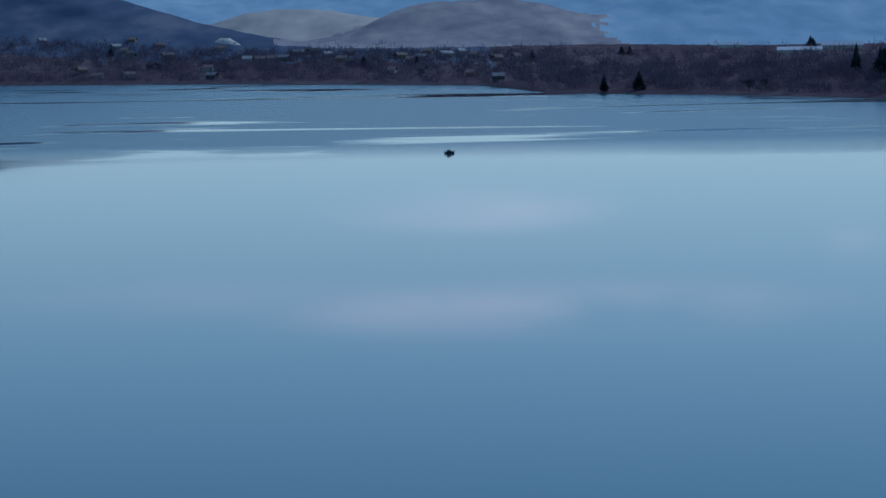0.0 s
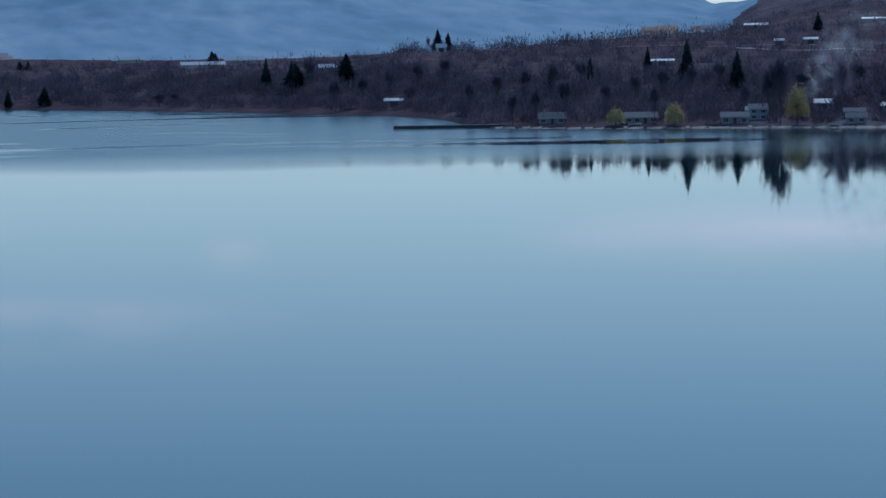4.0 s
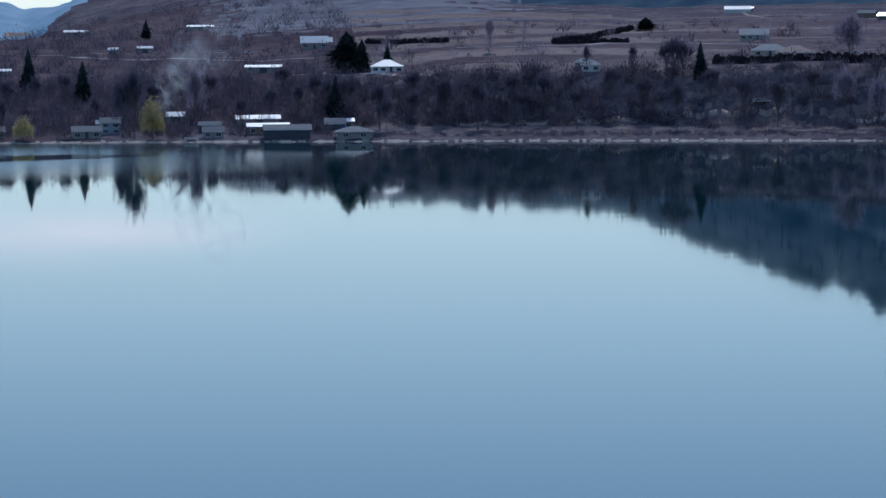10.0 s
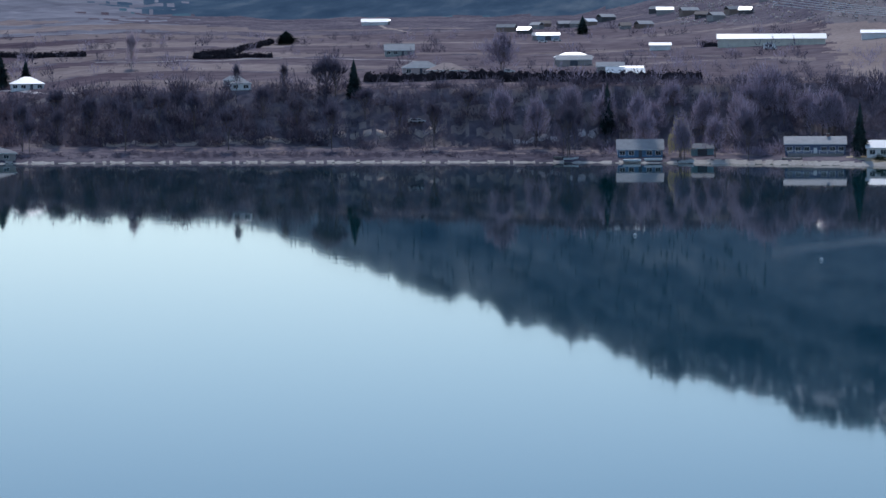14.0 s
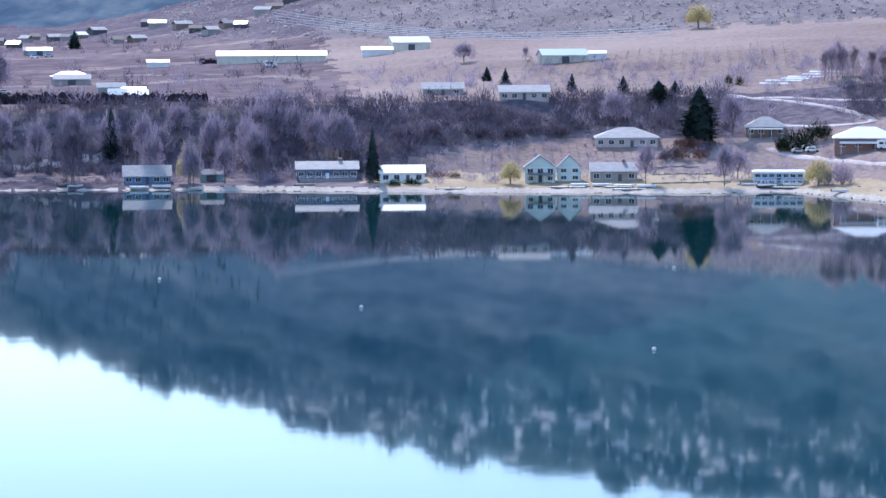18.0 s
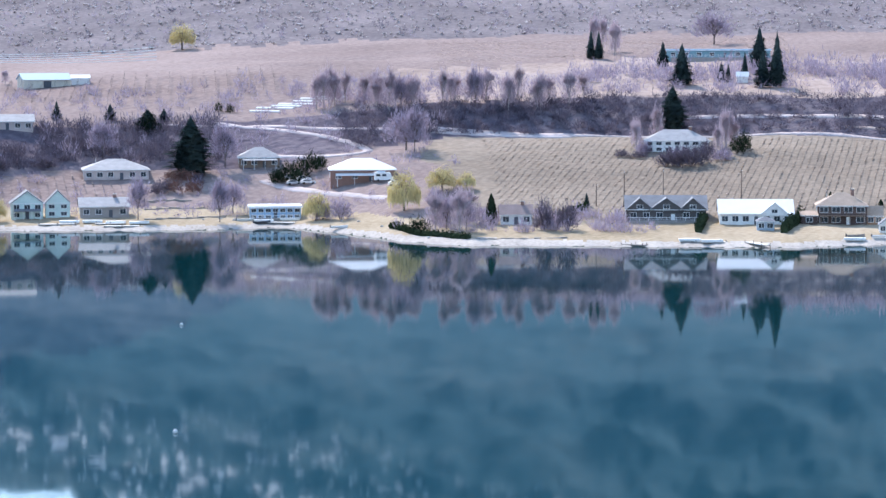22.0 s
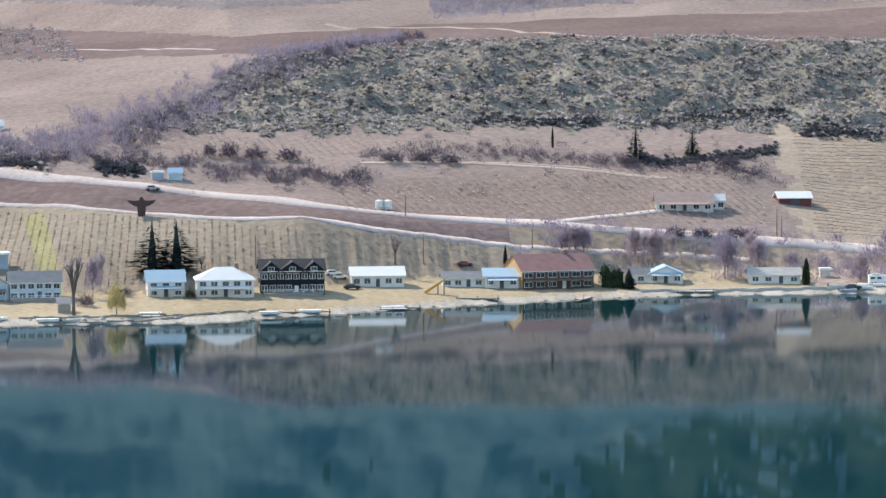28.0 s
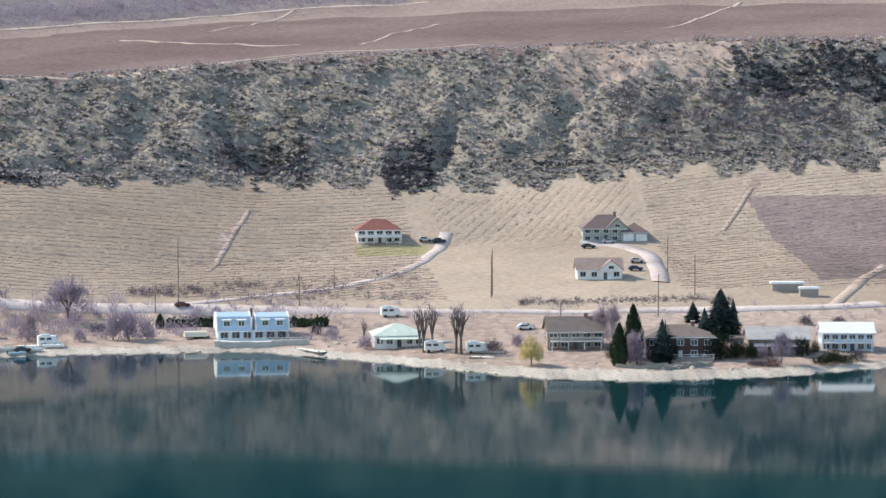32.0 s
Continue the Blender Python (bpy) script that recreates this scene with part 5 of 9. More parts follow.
def car(turn, dist, wide, tall, color):
    color = {"navy": "carnavy", "white": "carwhite"}.get(color, color)
    root = tagged(base("car", turn, dist, 4), {"darkred": "dark red", "carnavy": "navy blue", "carwhite": "white"}.get(color, color.replace("dark", "dark ")) + " parked car seen side on", "car")
    body = Geo().prism([(-2.1, 0.35), (2.1, 0.35), (2.15, 0.75), (1.9, 0.92), (0.95, 0.98), (0.35, 1.46), (-1.2, 1.46), (-1.95, 1.0), (-2.15, 0.9)], -0.85, 0.85, 1)
    part("body", body, color, root)
    part("side_window", Geo().prism([(-1.6, 1.0), (0.75, 1.0), (0.25, 1.38), (-1.15, 1.38)], -0.87, 0.87, 1), "pane", root)
    part("headlight", Geo().box(2.08, 2.17, -0.75, -0.4, 0.62, 0.78), "trim", root)
    part("headlight", Geo().box(2.08, 2.17, 0.4, 0.75, 0.62, 0.78), "trim", root)
    for x in (-1.3, 1.3):
        for y in (-0.8, 0.8):
            w = new("wheel", wheel_mesh())
            w.parent, w.location = root, (x, y, 0.33)


def camper_van(turn, dist, wide, tall):
    root = tagged(base("camper_van", turn, dist, 4), "white camper van with dark windows standing on gravel", "camper van")
    part("body", Geo().prism([(-2.6, 0.4), (2.6, 0.4), (2.65, 1.2), (2.2, 1.5), (1.9, 2.5), (-2.6, 2.6)], -1.05, 1.05, 1), "white", root)
    part("roof_box", Geo().box(-1.8, 0.4, -0.7, 0.7, 2.55, 2.85), "paleblue", root)
    for x in (-1.6, 0.1):
        part("side_window", Geo().box(x - 0.6, x + 0.6, -1.08, 1.08, 1.5, 2.1), "pane", root)
    part("windscreen", Geo().prism([(1.97, 1.62), (2.24, 1.62), (2.02, 2.35), (1.85, 2.35)], -0.9, 0.9, 1), "pane", root)
    for x in (-1.6, 1.6):
        for y in (-0.95, 0.95):
            w = new("wheel", wheel_mesh())
            w.parent, w.location = root, (x, y, 0.33)


def dock(turn, dist, length, mat, turned, label):
    root = tagged(base("dock", turn, dist, turned, 0, (1, 1, 1), max(0.25, float(land(turn, dist)[0]) + 0.1)), label, "dock")
    n = int(length / 0.5)
    plank = shared(("plank", mat), lambda: Geo().box(-1.2, 1.2, 0.0, 0.46, 0.12, 0.20).mesh("plank", M[mat]))
    for i in range(n):
        ob = part("plank", plank, mat, root)
        ob.location.y = -length / 2 + i * 0.5
    for x in (-1.0, 1.0):
        part("beam", Geo().box(x - 0.1, x + 0.1, -length / 2, length / 2, -0.12, 0.12), "greywood", root)
    for y in (-length / 2 + 0.3, 0, length / 2 - 0.4):
        for x in (-1.1, 1.1):
            part("pile", Geo().tube((x, y, -2.5), (x, y, 0.6), 0.11, 0.09, 6), "polewood", root)


def rowboat(turn, dist, color):
    root = tagged(base("rowboat", turn, dist, 12, 0, (1, 1, 1), max(0.05, float(land(turn, dist)[0]))), {"white": "white", "greywood": "grey wooden", "paleblue": "pale blue", "darkgrey": "dark grey"}[color] + " open boat pulled up on the beach", "boat")
    st = [(-2.2, 0.75, 0.62), (-1.0, 0.9, 0.58), (0.6, 0.85, 0.62), (1.8, 0.45, 0.75), (2.4, 0.02, 0.9)]
    g = Geo()
    v = []
    for x, b, z in st:
        v += [(x, -b, z), (x, -b * 0.6, 0.05), (x, b * 0.6, 0.05), (x, b, z), (x, b * 0.9, z), (x, b * 0.5, 0.16), (x, -b * 0.5, 0.16), (x, -b * 0.9, z)]
    g.add(v, [(i * 8 + k, (i + 1) * 8 + k, (i + 1) * 8 + (k + 1) % 8, i * 8 + (k + 1) % 8) for i in range(len(st) - 1) for k in range(8)] + [tuple(range(8))])
    part("hull", g, color, root)
    for x in (-1.4, 0.1):
        part("bench", Geo().box(x - 0.14, x + 0.14, -0.75, 0.75, 0.40, 0.45), "greywood", root)
    part("motor", Geo().box(-2.45, -2.2, -0.15, 0.15, 0.2, 0.95), "darkgrey", root)


def water_tank(turn, dist):
    root = tagged(base("water_tank", turn, dist), "white twin water tanks beside the highway", "water tank")
    for x in (-1.1, 1.3):
        part("tank", Geo().tube((x, 0, -0.2), (x, 0, 2.2), 1.15, 1.15, 14).tube((x, 0, 2.2), (x, 0, 2.5), 1.15, 0.4, 14), "white", root)
    part("pipe", Geo().tube((-1.1, -1.3, 0.4), (1.3, -1.3, 0.4), 0.08, 0.08), "concrete", root)


def winged_sculpture(turn, dist):
    root = tagged(base("winged_sculpture", turn, dist), "dark bird-shaped sculpture with spread wings on a field edge", "sculpture")
    body = Geo().prism([(-0.9, -0.3), (0.9, -0.3), (1.2, 2.2), (0.8, 3.6), (0.55, 4.6), (0.15, 5.2), (-0.4, 5.0), (-0.75, 3.8), (-1.2, 2.2)], -0.35, 0.35, 1)
    part("body", body, "darkbrown", root)
    for s in (-1, 1):
        part("wing", Geo().prism([(s * 0.5, 2.4), (s * 0.7, 4.2), (s * 2.2, 4.1), (s * 4.1, 4.35), (s * 3.0, 3.3), (s * 1.8, 2.6)], -0.18, 0.18, 1), "darkbrown", root)


def covered_boat(turn, dist):
    root = tagged(base("covered_boat", turn, dist, 3, 0.1), "boat under a cream tarpaulin on a trailer", "boat")
    part("tarpaulin", Geo().prism([(-0.1, 0.7), (0.5, 1.8), (1.3, 2.1), (2.1, 1.8), (2.7, 0.7)], -2.9, 2.9, 0), "cream", root)
    part("trailer", Geo().box(-2.6, 3.6, 0.3, 2.3, 0.45, 0.65), "darkgrey", root)
    for y in (0.3, 2.3):
        w = new("wheel", wheel_mesh())
        w.parent, w.location = root, (0, y, 0.33)


def parasol(turn, dist):
    root = tagged(base("parasol", turn, dist), "white garden parasol beside the bungalow", "parasol")
    part("pole", Geo().tube((0, 0, -0.3), (0, 0, 2.5), 0.05, 0.04, 6), "polewood", root)
    part("canopy", Geo().tube((0, 0, 2.0), (0, 0, 2.75), 1.9, 0.06, 8), "white", root)


def orange_slide(turn, dist):
    root = tagged(base("slide", turn, dist, -18), "orange beach slide beside a white cabin", "slide")
    part("chute", Geo().prism([(-3.0, 0.2), (-2.4, 0.2), (2.2, 3.4), (2.2, 3.9), (-3.0, 0.6)], -0.6, 0.6, 1), "orangefabric", root)
    for x in (0.4, 2.0):
        part("leg", Geo().tube((x, -0.4, -0.6), (x, -0.4, 2.2 + x * 0.5), 0.08, 0.08), "polewood", root)
        part("leg", Geo().tube((x, 0.4, -0.6), (x, 0.4, 2.2 + x * 0.5), 0.08, 0.08), "polewood", root)


def gravel_heap(turn, dist):
    """A pale conical tip of quarry gravel."""
    root = tagged(base("gravel_heap", turn, dist), "pale conical gravel heap at the foot of the hill", "gravel heap")
    rnd = random.Random(9)
    g, k = Geo(), 18
    v = [(r * (1 + rnd.uniform(-0.12, 0.12)) * math.cos(6.283 * i / k), r * 0.7 * math.sin(6.283 * i / k), z + rnd.uniform(-0.2, 0.2)) for r, z in ((11.0, -2.0), (7.5, 1.2), (3.6, 3.6)) for i in range(k)]
    f = [(j * k + i, j * k + (i + 1) % k, (j + 1) * k + (i + 1) % k, (j + 1) * k + i) for j in range(2) for i in range(k)] + [tuple(range(2 * k, 3 * k))]
    part("heap", g.add(v, f), "cream", root, smooth=True)
    part("spill", Geo().tube((8, -4, -1.5), (8, -4, 1.0), 4.0, 0.6, 12), "cream", root)


def motor_boat(x, y):
    root = tagged(new("motor_boat"), "small dark dinghy with a motor far out on the lake", "boat")
    root.location, root.rotation_euler, root.scale = (x, y, 0.0), (0, 0, radians(20)), (0.5, 0.5, 0.6)
    st = [(-2.4, 0.9, 0.7), (0.5, 1.0, 0.75), (1.9, 0.6, 0.95), (2.8, 0.05, 1.15)]
    g, v = Geo(), []
    for a, b, z in st:
        v += [(a, -b, z), (a, -b * 0.5, -0.25), (a, b * 0.5, -0.25), (a, b, z)]
    g.add(v, [(i * 4 + k, (i + 1) * 4 + k, (i + 1) * 4 + (k + 1) % 4, i * 4 + (k + 1) % 4) for i in range(3) for k in range(4)] + [(0, 1, 2, 3)])
    part("hull", g, "darkgrey", root)
    part("cabin", Geo().prism([(-1.3, 0.6), (1.0, 0.6), (0.5, 1.6), (-1.2, 1.7)], -0.75, 0.75, 1), "darkslatewall", root)
    part("windscreen", Geo().box(0.72, 0.8, -0.6, 0.6, 0.9, 1.3), "pane", root)
    part("motor", Geo().box(-2.75, -2.4, -0.2, 0.2, 0.0, 1.1), "darkgrey", root)


def smoke_plume(turn, dist):
    """Thin smoke of a garden fire: a leaning column of faint puffs."""
    m = bpy.data.materials.new("thin smoke")
    m.use_nodes = True
    n, l = m.node_tree.nodes, m.node_tree.links
    n.remove(n["Principled BSDF"])
    front, back, both, clear, mixed = [n.new("ShaderNode" + k) for k in ("BsdfDiffuse", "BsdfTranslucent", "AddShader", "BsdfTransparent", "MixShader")]
    for s in (front, back):
        s.inputs["Color"].default_value = (0.72, 0.74, 0.76, 1)
    l.new(front.outputs[0], both.inputs[0])
    l.new(back.outputs[0], both.inputs[1])
    l.new(clear.outputs[0], mixed.inputs[1])
    l.new(both.outputs[0], mixed.inputs[2])
    l.new(mixed.outputs[0], n["Material Output"].inputs["Surface"])
    co, tex, rng_ = n.new("ShaderNodeTexCoord"), n.new("ShaderNodeTexNoise"), n.new("ShaderNodeMapRange")
    tex.inputs["Scale"].default_value, tex.inputs["Detail"].default_value = 0.2, 5
    rng_.inputs["From Min"].default_value, rng_.inputs["From Max"].default_value, rng_.inputs["To Max"].default_value = 0.44, 0.8, 0.12
    l.new(co.outputs["Object"], tex.inputs["Vector"])
    l.new(tex.outputs["Fac"], rng_.inputs["Value"])
    l.new(rng_.outputs[0], mixed.inputs[0])
    root = tagged(base("smoke_plume", turn, dist), "thin blue-grey smoke rising from a garden fire", "smoke")
    rnd = random.Random(3)
    for i in range(9):
        f = i / 8
        r = 1.2 + 6.8 * f
        bm = bmesh.new()
        bmesh.ops.create_icosphere(bm, subdivisions=3, radius=1.0)
        for v in bm.verts:
            q = v.co.normalized()
            v.co = q * (1 + 0.35 * noise.noise(q * 2.1 + Vector((i * 3.1, 0, 0)))) * r
            v.co.z *= 1.25
        me = bpy.data.meshes.new("puff")
        bm.to_mesh(me)
        bm.free()
        me.materials.append(m)
        me.polygons.foreach_set("use_smooth", [True] * len(me.polygons))
        ob = new("puff", me)
        ob.parent = root
        ob.location = (0.5 + 15 * f * f + 4 * f * math.sin(i * 2.6), 3 * f + 2 * math.cos(i * 4.0), 1.0 + 24 * f + 2 * f * math.sin(i * 1.7))
        ob.visible_shadow = False


def power_cables(turn0, dist0, z0, turn1, dist1, z1):
    root = tagged(new("power_cables"), "bright overhead power cables sagging across the bench", "power cables")
    for i in range(5):
        g = Geo()
        a, b = spot(turn0, dist0 + 5 * i), spot(turn1, dist1 + 4 * i)
        p = []
        for k in range(13):
            f = k / 12
            q = a.lerp(b, f)
            q.z = z0 + (z1 - z0) * f - (10 + 1.5 * i) * f * (1 - f) * 4 * 0.35 + 1.2 * i
            p.append(q)
        ring = [(q.x, q.y + 0.11 * c, q.z + 0.11 * s) for q in p for c, s in ((1, 0), (0, 1), (-1, 0), (0, -1))]
        g.add(ring, [(4 * k + j, 4 * k + (j + 1) % 4, 4 * k + 4 + (j + 1) % 4, 4 * k + 4 + j) for k in range(12) for j in range(4)] + [(0, 1, 2, 3), (48, 49, 50, 51)])
        part("cable", g, "trim", root)

# houses on the near shore
house(51.09, 834, 0, 18.3, 12.8, 3.8, 2.8, "hip", "brick", "white_metal", 1, 4, "brown brick house under a bright white metal roof", "porch")
house(53.82, 750, 0, 7.9, 6.3, 2.8, 2.0, "gable", "white", "rose", 1, 3, "small white cottage with a dusty rose shingle roof", "chimney")
house(56.76, 754, 0, 20.4, 12.2, 3.3, 3.0, "gable", "slate", "shingle", 1, 6, "dark timber house with three front gables and a lake deck", "gables deck")
house(58.48, 747, 0, 18.4, 13.8, 2.8, 3.0, "gable", "white", "white_metal", 1, 7, "low white bungalow with a pale metal roof", "gables1")
house(58.62, 735, 0, 4.3, 4.3, 2.2, 1.0, "hip", "bluegrey", "shingle", 1, 2, "small blue-grey summer house on the lawn", "", "summer house")
house(60.16, 752, 0, 12.4, 9.9, 5.0, 2.8, "hip", "darkbrown", "tan", 2, 4, "dark brown two-storey house with a tan tiled roof", "chimney balcony")
house(59.52, 750, 0, 4.1, 4.1, 2.2, 0.8, "shed", "darkbrown", "tan", 1, 1, "dark brown lean-to garage beside a brown house", "", "garage")
house(60.79, 753, 0, 3.9, 3.9, 2.4, 2.1, "gable", "orange", "tan", 1, 2, "small orange-brown cottage with a tan roof")
house(60.96, 737, 0, 3.6, 3.6, 2.2, 1.3, "front", "white", "shingle", 1, 2, "small white boathouse with a gabled front at the beach", "", "boathouse")
house(62.79, 760, 0, 14.7, 8.8, 4.6, 2.0, "hip", "white", "shingle", 2, 5, "white two-storey house with a brick chimney stack", "chimney frontstack")
house(64.08, 797, 0, 10.5, 5.2, 3.8, 0.3, "flat", "bluegrey", "white_metal", 0, 0, "blue-grey open machine shed with a white roof edge", "", "shed")
house(64.78, 762, 0, 12.4, 7.4, 4.4, 2.2, "gable", "paleblue", "shingle", 2, 6, "pale blue two-storey lake house with rows of windows", "deck")
house(63.96, 763, 0, 9.0, 7.2, 3.8, 2.8, "front", "paleblue", "shingle", 1, 3, "pale blue gabled cottage wing with a porch", "porch")
house(65.19, 740, 0, 3.0, 3.0, 2.2, 1.0, "shed", "weathered", "shingle", 0, 1, "weathered grey boat shed on the beach lawn", "", "shed")
house(57.33, 873, 0, 18.9, 11.3, 3.5, 2.9, "hip", "white", "greytile", 2, 7, "large white hillside house with grey hipped roofs", "chimney")
house(67.18, 763, 0, 9.1, 7.3, 3.9, 2.3, "gable", "white", "bluemetal", 2, 3, "white two-storey cottage with a steep pale blue roof", "porch")
house(68.28, 762, 0, 14.0, 9.8, 4.3, 2.6, "hip", "white", "white_metal", 2, 5, "white house with a white hipped roof and long glazed porch", "chimney porch")
house(69.56, 769, 0, 16.0, 9.6, 5.8, 2.4, "gable", "black", "darkslate", 2, 8, "black timber lodge with white window frames and roof gables", "gables deck")
house(71.24, 785, 0, 13.5, 8.1, 2.9, 1.8, "gable", "white", "white_metal", 1, 5, "long low white house with a bright metal roof")
house(72.86, 788, 0, 10.6, 7.4, 2.2, 1.3, "gable", "white", "shingle", 1, 4, "low white cabin with a grey roof beside the beach")
house(73.58, 787, 0, 9.0, 7.2, 3.2, 1.6, "gable", "white", "bluemetal", 1, 3, "white cottage with a glazed sun porch", "porch")
# brown lodge: shaded front and sunlit end are set by wall colours
house(74.65, 788, 16, 19.6, 14.0, 4.8, 3.6, "gable", "darkbrown", "mauvered", 2, 6, "tall dark timber lodge with dusty red roof, tan gable end", "chimney balcony litend")
house(76.28, 802, 0, 4.6, 4.6, 2.2, 1.3, "gable", "white", "shingle", 1, 1, "small white cabin beside the sea wall")
house(76.75, 802, 0, 9.1, 8.2, 2.4, 1.9, "front", "white", "bluemetal", 1, 3, "small white gabled cottage on a lawn", "porch")
house(78.80, 803, 0, 13.5, 8.1, 2.2, 1.5, "gable", "white", "greytile", 1, 4, "long white bungalow with a light grey roof")
house(79.82, 816, 0, 2.8, 3.0, 2.2, 0.3, "flat", "cream", "white_metal", 0, 0, "small cream garden shed on the shore lawn", "", "shed")
house(77.46, 874, 0, 16.4, 9.8, 2.2, 2.7, "gable", "white", "rose", 1, 5, "ranch house with a dusty rose roof among vine rows", "porch")
house(78.08, 878, 0, 4.6, 3.7, 2.6, 1.5, "gable", "white", "white_metal", 1, 2, "white annex of the ranch house")
house(79.62, 892, 8, 9.7, 6.8, 2.2, 1.5, "gable", "barnred", "white_metal", 0, 2, "dark red barn with a pale metal roof", "", "barn")
house(67.57, 881, 0, 3.3, 3.0, 2.2, 0.3, "flat", "bluegrey", "white_metal", 0, 0, "small blue-grey roadside shed", "", "shed")
house(67.90, 882, 0, 3.9, 3.1, 2.2, 1.1, "gable", "paleblue", "bluemetal", 0, 1, "small pale blue roadside shed", "", "shed")

# houses at the end of the walk
blue_lake_house(84.47, 805, 17.8, 9.0, 2.5)
house(86.95, 777, 0, 12.2, 10.9, 3.0, 2.3, "hip", "white", "palegreen", 1, 5, "white lake cabin under a pale green hipped roof", "porch")
house(90.06, 759, 0, 13.6, 9.5, 4.4, 3.0, "gable", "brownwood", "brownshingle", 2, 5, "brown lake house with a white balcony and tall windows", "chimney balcony")
house(91.86, 744, 0, 16.4, 11.5, 5.2, 2.3, "hip", "darkbrown", "brownshingle", 2, 5, "dark brown house half hidden behind trees", "chimney deck")
house(93.76, 753, 0, 14.8, 10.3, 3.9, 2.2, "gable", "brownwood", "greytile", 1, 4, "tan timber house with a pale grey roof", "porch")
house(95.12, 763, 0, 12.6, 9.5, 4.5, 2.0, "gable", "paleblue", "white_metal", 2, 6, "white and blue lake house with a long balcony", "balcony")
house(91.88, 943, 0, 14.0, 9.8, 4.2, 3.7, "hip", "greygreen", "redbrown", 2, 5, "large grey-green country house with a red-brown hipped roof", "chimney gables1")
house(92.42, 942, 0, 8.0, 8.0, 2.8, 2.5, "hip", "greygreen", "redbrown", 1, 0, "double garage wing of the country house", "garage", "garage")
house(91.35, 873, 0, 12.7, 7.6, 2.9, 2.8, "gable", "white", "rose", 1, 4, "small white field house with a rose-brown roof", "gables1")
house(87.66, 945, 0, 13.6, 9.5, 4.2, 2.8, "hip", "white", "redtile", 2, 5, "white two-storey villa with a bright red roof", "balcony")
house(94.72, 854, 0, 8.5, 3.4, 2.2, 0.3, "flat", "weathered", "white_metal", 0, 0, "long low packing shed with a white roof", "", "shed", "packing sheds")
house(95.06, 845, 0, 5.0, 3.0, 2.2, 0.3, "flat", "weathered", "white_metal", 0, 0, "low packing shed with a white roof beside a track", "", "shed", "packing sheds")

# houses along the middle shore
house(36.70, 823, 0, 13.2, 9.2, 2.4, 2.5, "gable", "steelblue", "greytile", 1, 5, "steel blue boathouse cottage with a pale grey roof")
house(37.98, 825, 0, 6.6, 5.3, 2.2, 1.1, "gable", "teal", "shingle", 0, 2, "small teal boat shed under bare trees", "", "shed")
house(40.28, 819, 0, 17.5, 10.5, 3.2, 1.8, "gable", "navy", "greytile", 1, 7, "long dark blue lake house with a wide window front", "chimney deck")
house(41.76, 809, 0, 12.5, 8.8, 2.7, 1.8, "gable", "white", "white_metal", 1, 4, "low white house behind clipped dark shrubs")
house(44.52, 803, 0, 8.5, 7.7, 4.3, 3.1, "front", "mint", "shingle", 2, 3, "pale mint two-storey house with a gabled front", "porch")
house(45.11, 805, 0, 6.5, 5.8, 4.0, 3.2, "front", "mint", "shingle", 2, 2, "pale mint gabled guest house")
house(46.00, 803, 0, 13.1, 9.2, 3.0, 2.0, "gable", "weathered", "greytile", 1, 4, "grey-brown bungalow with a wide pale roof", "chimney")
house(46.37, 857, 0, 18.7, 14.0, 2.9, 2.7, "hip", "pinkwall", "greytile", 1, 6, "pinkish stucco house with a low hipped roof")
house(49.28, 797, 0, 13.7, 9.6, 3.3, 0.3, "flat", "glassblue", "white_metal", 2, 7, "blue glazed two-storey house with a flat white roof", "deck")
house(49.17, 870, 0, 12.0, 9.6, 3.1, 2.6, "hip", "brownwood", "greytile", 1, 4, "brown timber house among bare trees", "porch")
house(44.39, 896, 0, 15.5, 9.3, 2.5, 1.8, "gable", "pinkwall", "greytile", 1, 5, "low stucco bench house with a pale roof")
house(42.80, 919, 0, 13.0, 7.8, 2.2, 1.7, "gable", "weathered", "greytile", 1, 3, "weathered grey house behind bare trees")
house(36.32, 916, 0, 5.9, 4.7, 2.2, 1.6, "gable", "brownwood", "white_metal", 0, 2, "brown packing shed with a pale roof", "", "shed")
house(36.71, 912, 0, 6.2, 5.0, 2.2, 1.4, "gable", "brownwood", "white_metal", 0, 2, "brown timber shed with a white roof", "", "shed")
house(39.73, 1175, 0, 44.5, 8.9, 3.0, 1.8, "gable", "cream", "white_metal", 0, 0, "long cream fruit store with a white roof", "", "warehouse")
house(42.54, 1194, 12, 15.9, 9.6, 3.3, 2.2, "gable", "cream", "white_metal", 0, 1, "tall cream farm shed with a white roof", "", "farm shed", "farm sheds")
house(45.45, 1048, 12, 16.9, 10.1, 2.9, 2.0, "gable", "cream", "bluemetal", 0, 1, "cream farm shed with a pale blue roof", "", "farm shed", "farm sheds")
house(46.09, 1050, 0, 6.4, 5.1, 2.2, 1.0, "gable", "white", "white_metal", 0, 0, "white lean-to of the farm shed", "", "shed")
house(41.84, 1180, 0, 12.3, 7.4, 2.2, 1.1, "gable", "white", "white_metal", 0, 0, "white roofed field shed", "", "shed")
house(58.52, 1051, 0, 37.0, 7.4, 3.0, 0.3, "flat", "teal", "bluemetal", 1, 8, "long low modern house with teal glass among firs", "deck")
house(58.84, 976, 0, 3.7, 3.7, 2.2, 1.3, "gable", "white", "white_metal", 0, 1, "small white pump house below fir trees", "", "shed")
house(64.78, 964, 0, 7.4, 3.7, 2.2, 1.4, "gable", "white", "white_metal", 0, 0, "white field shed at the edge of the scrub", "", "shed")

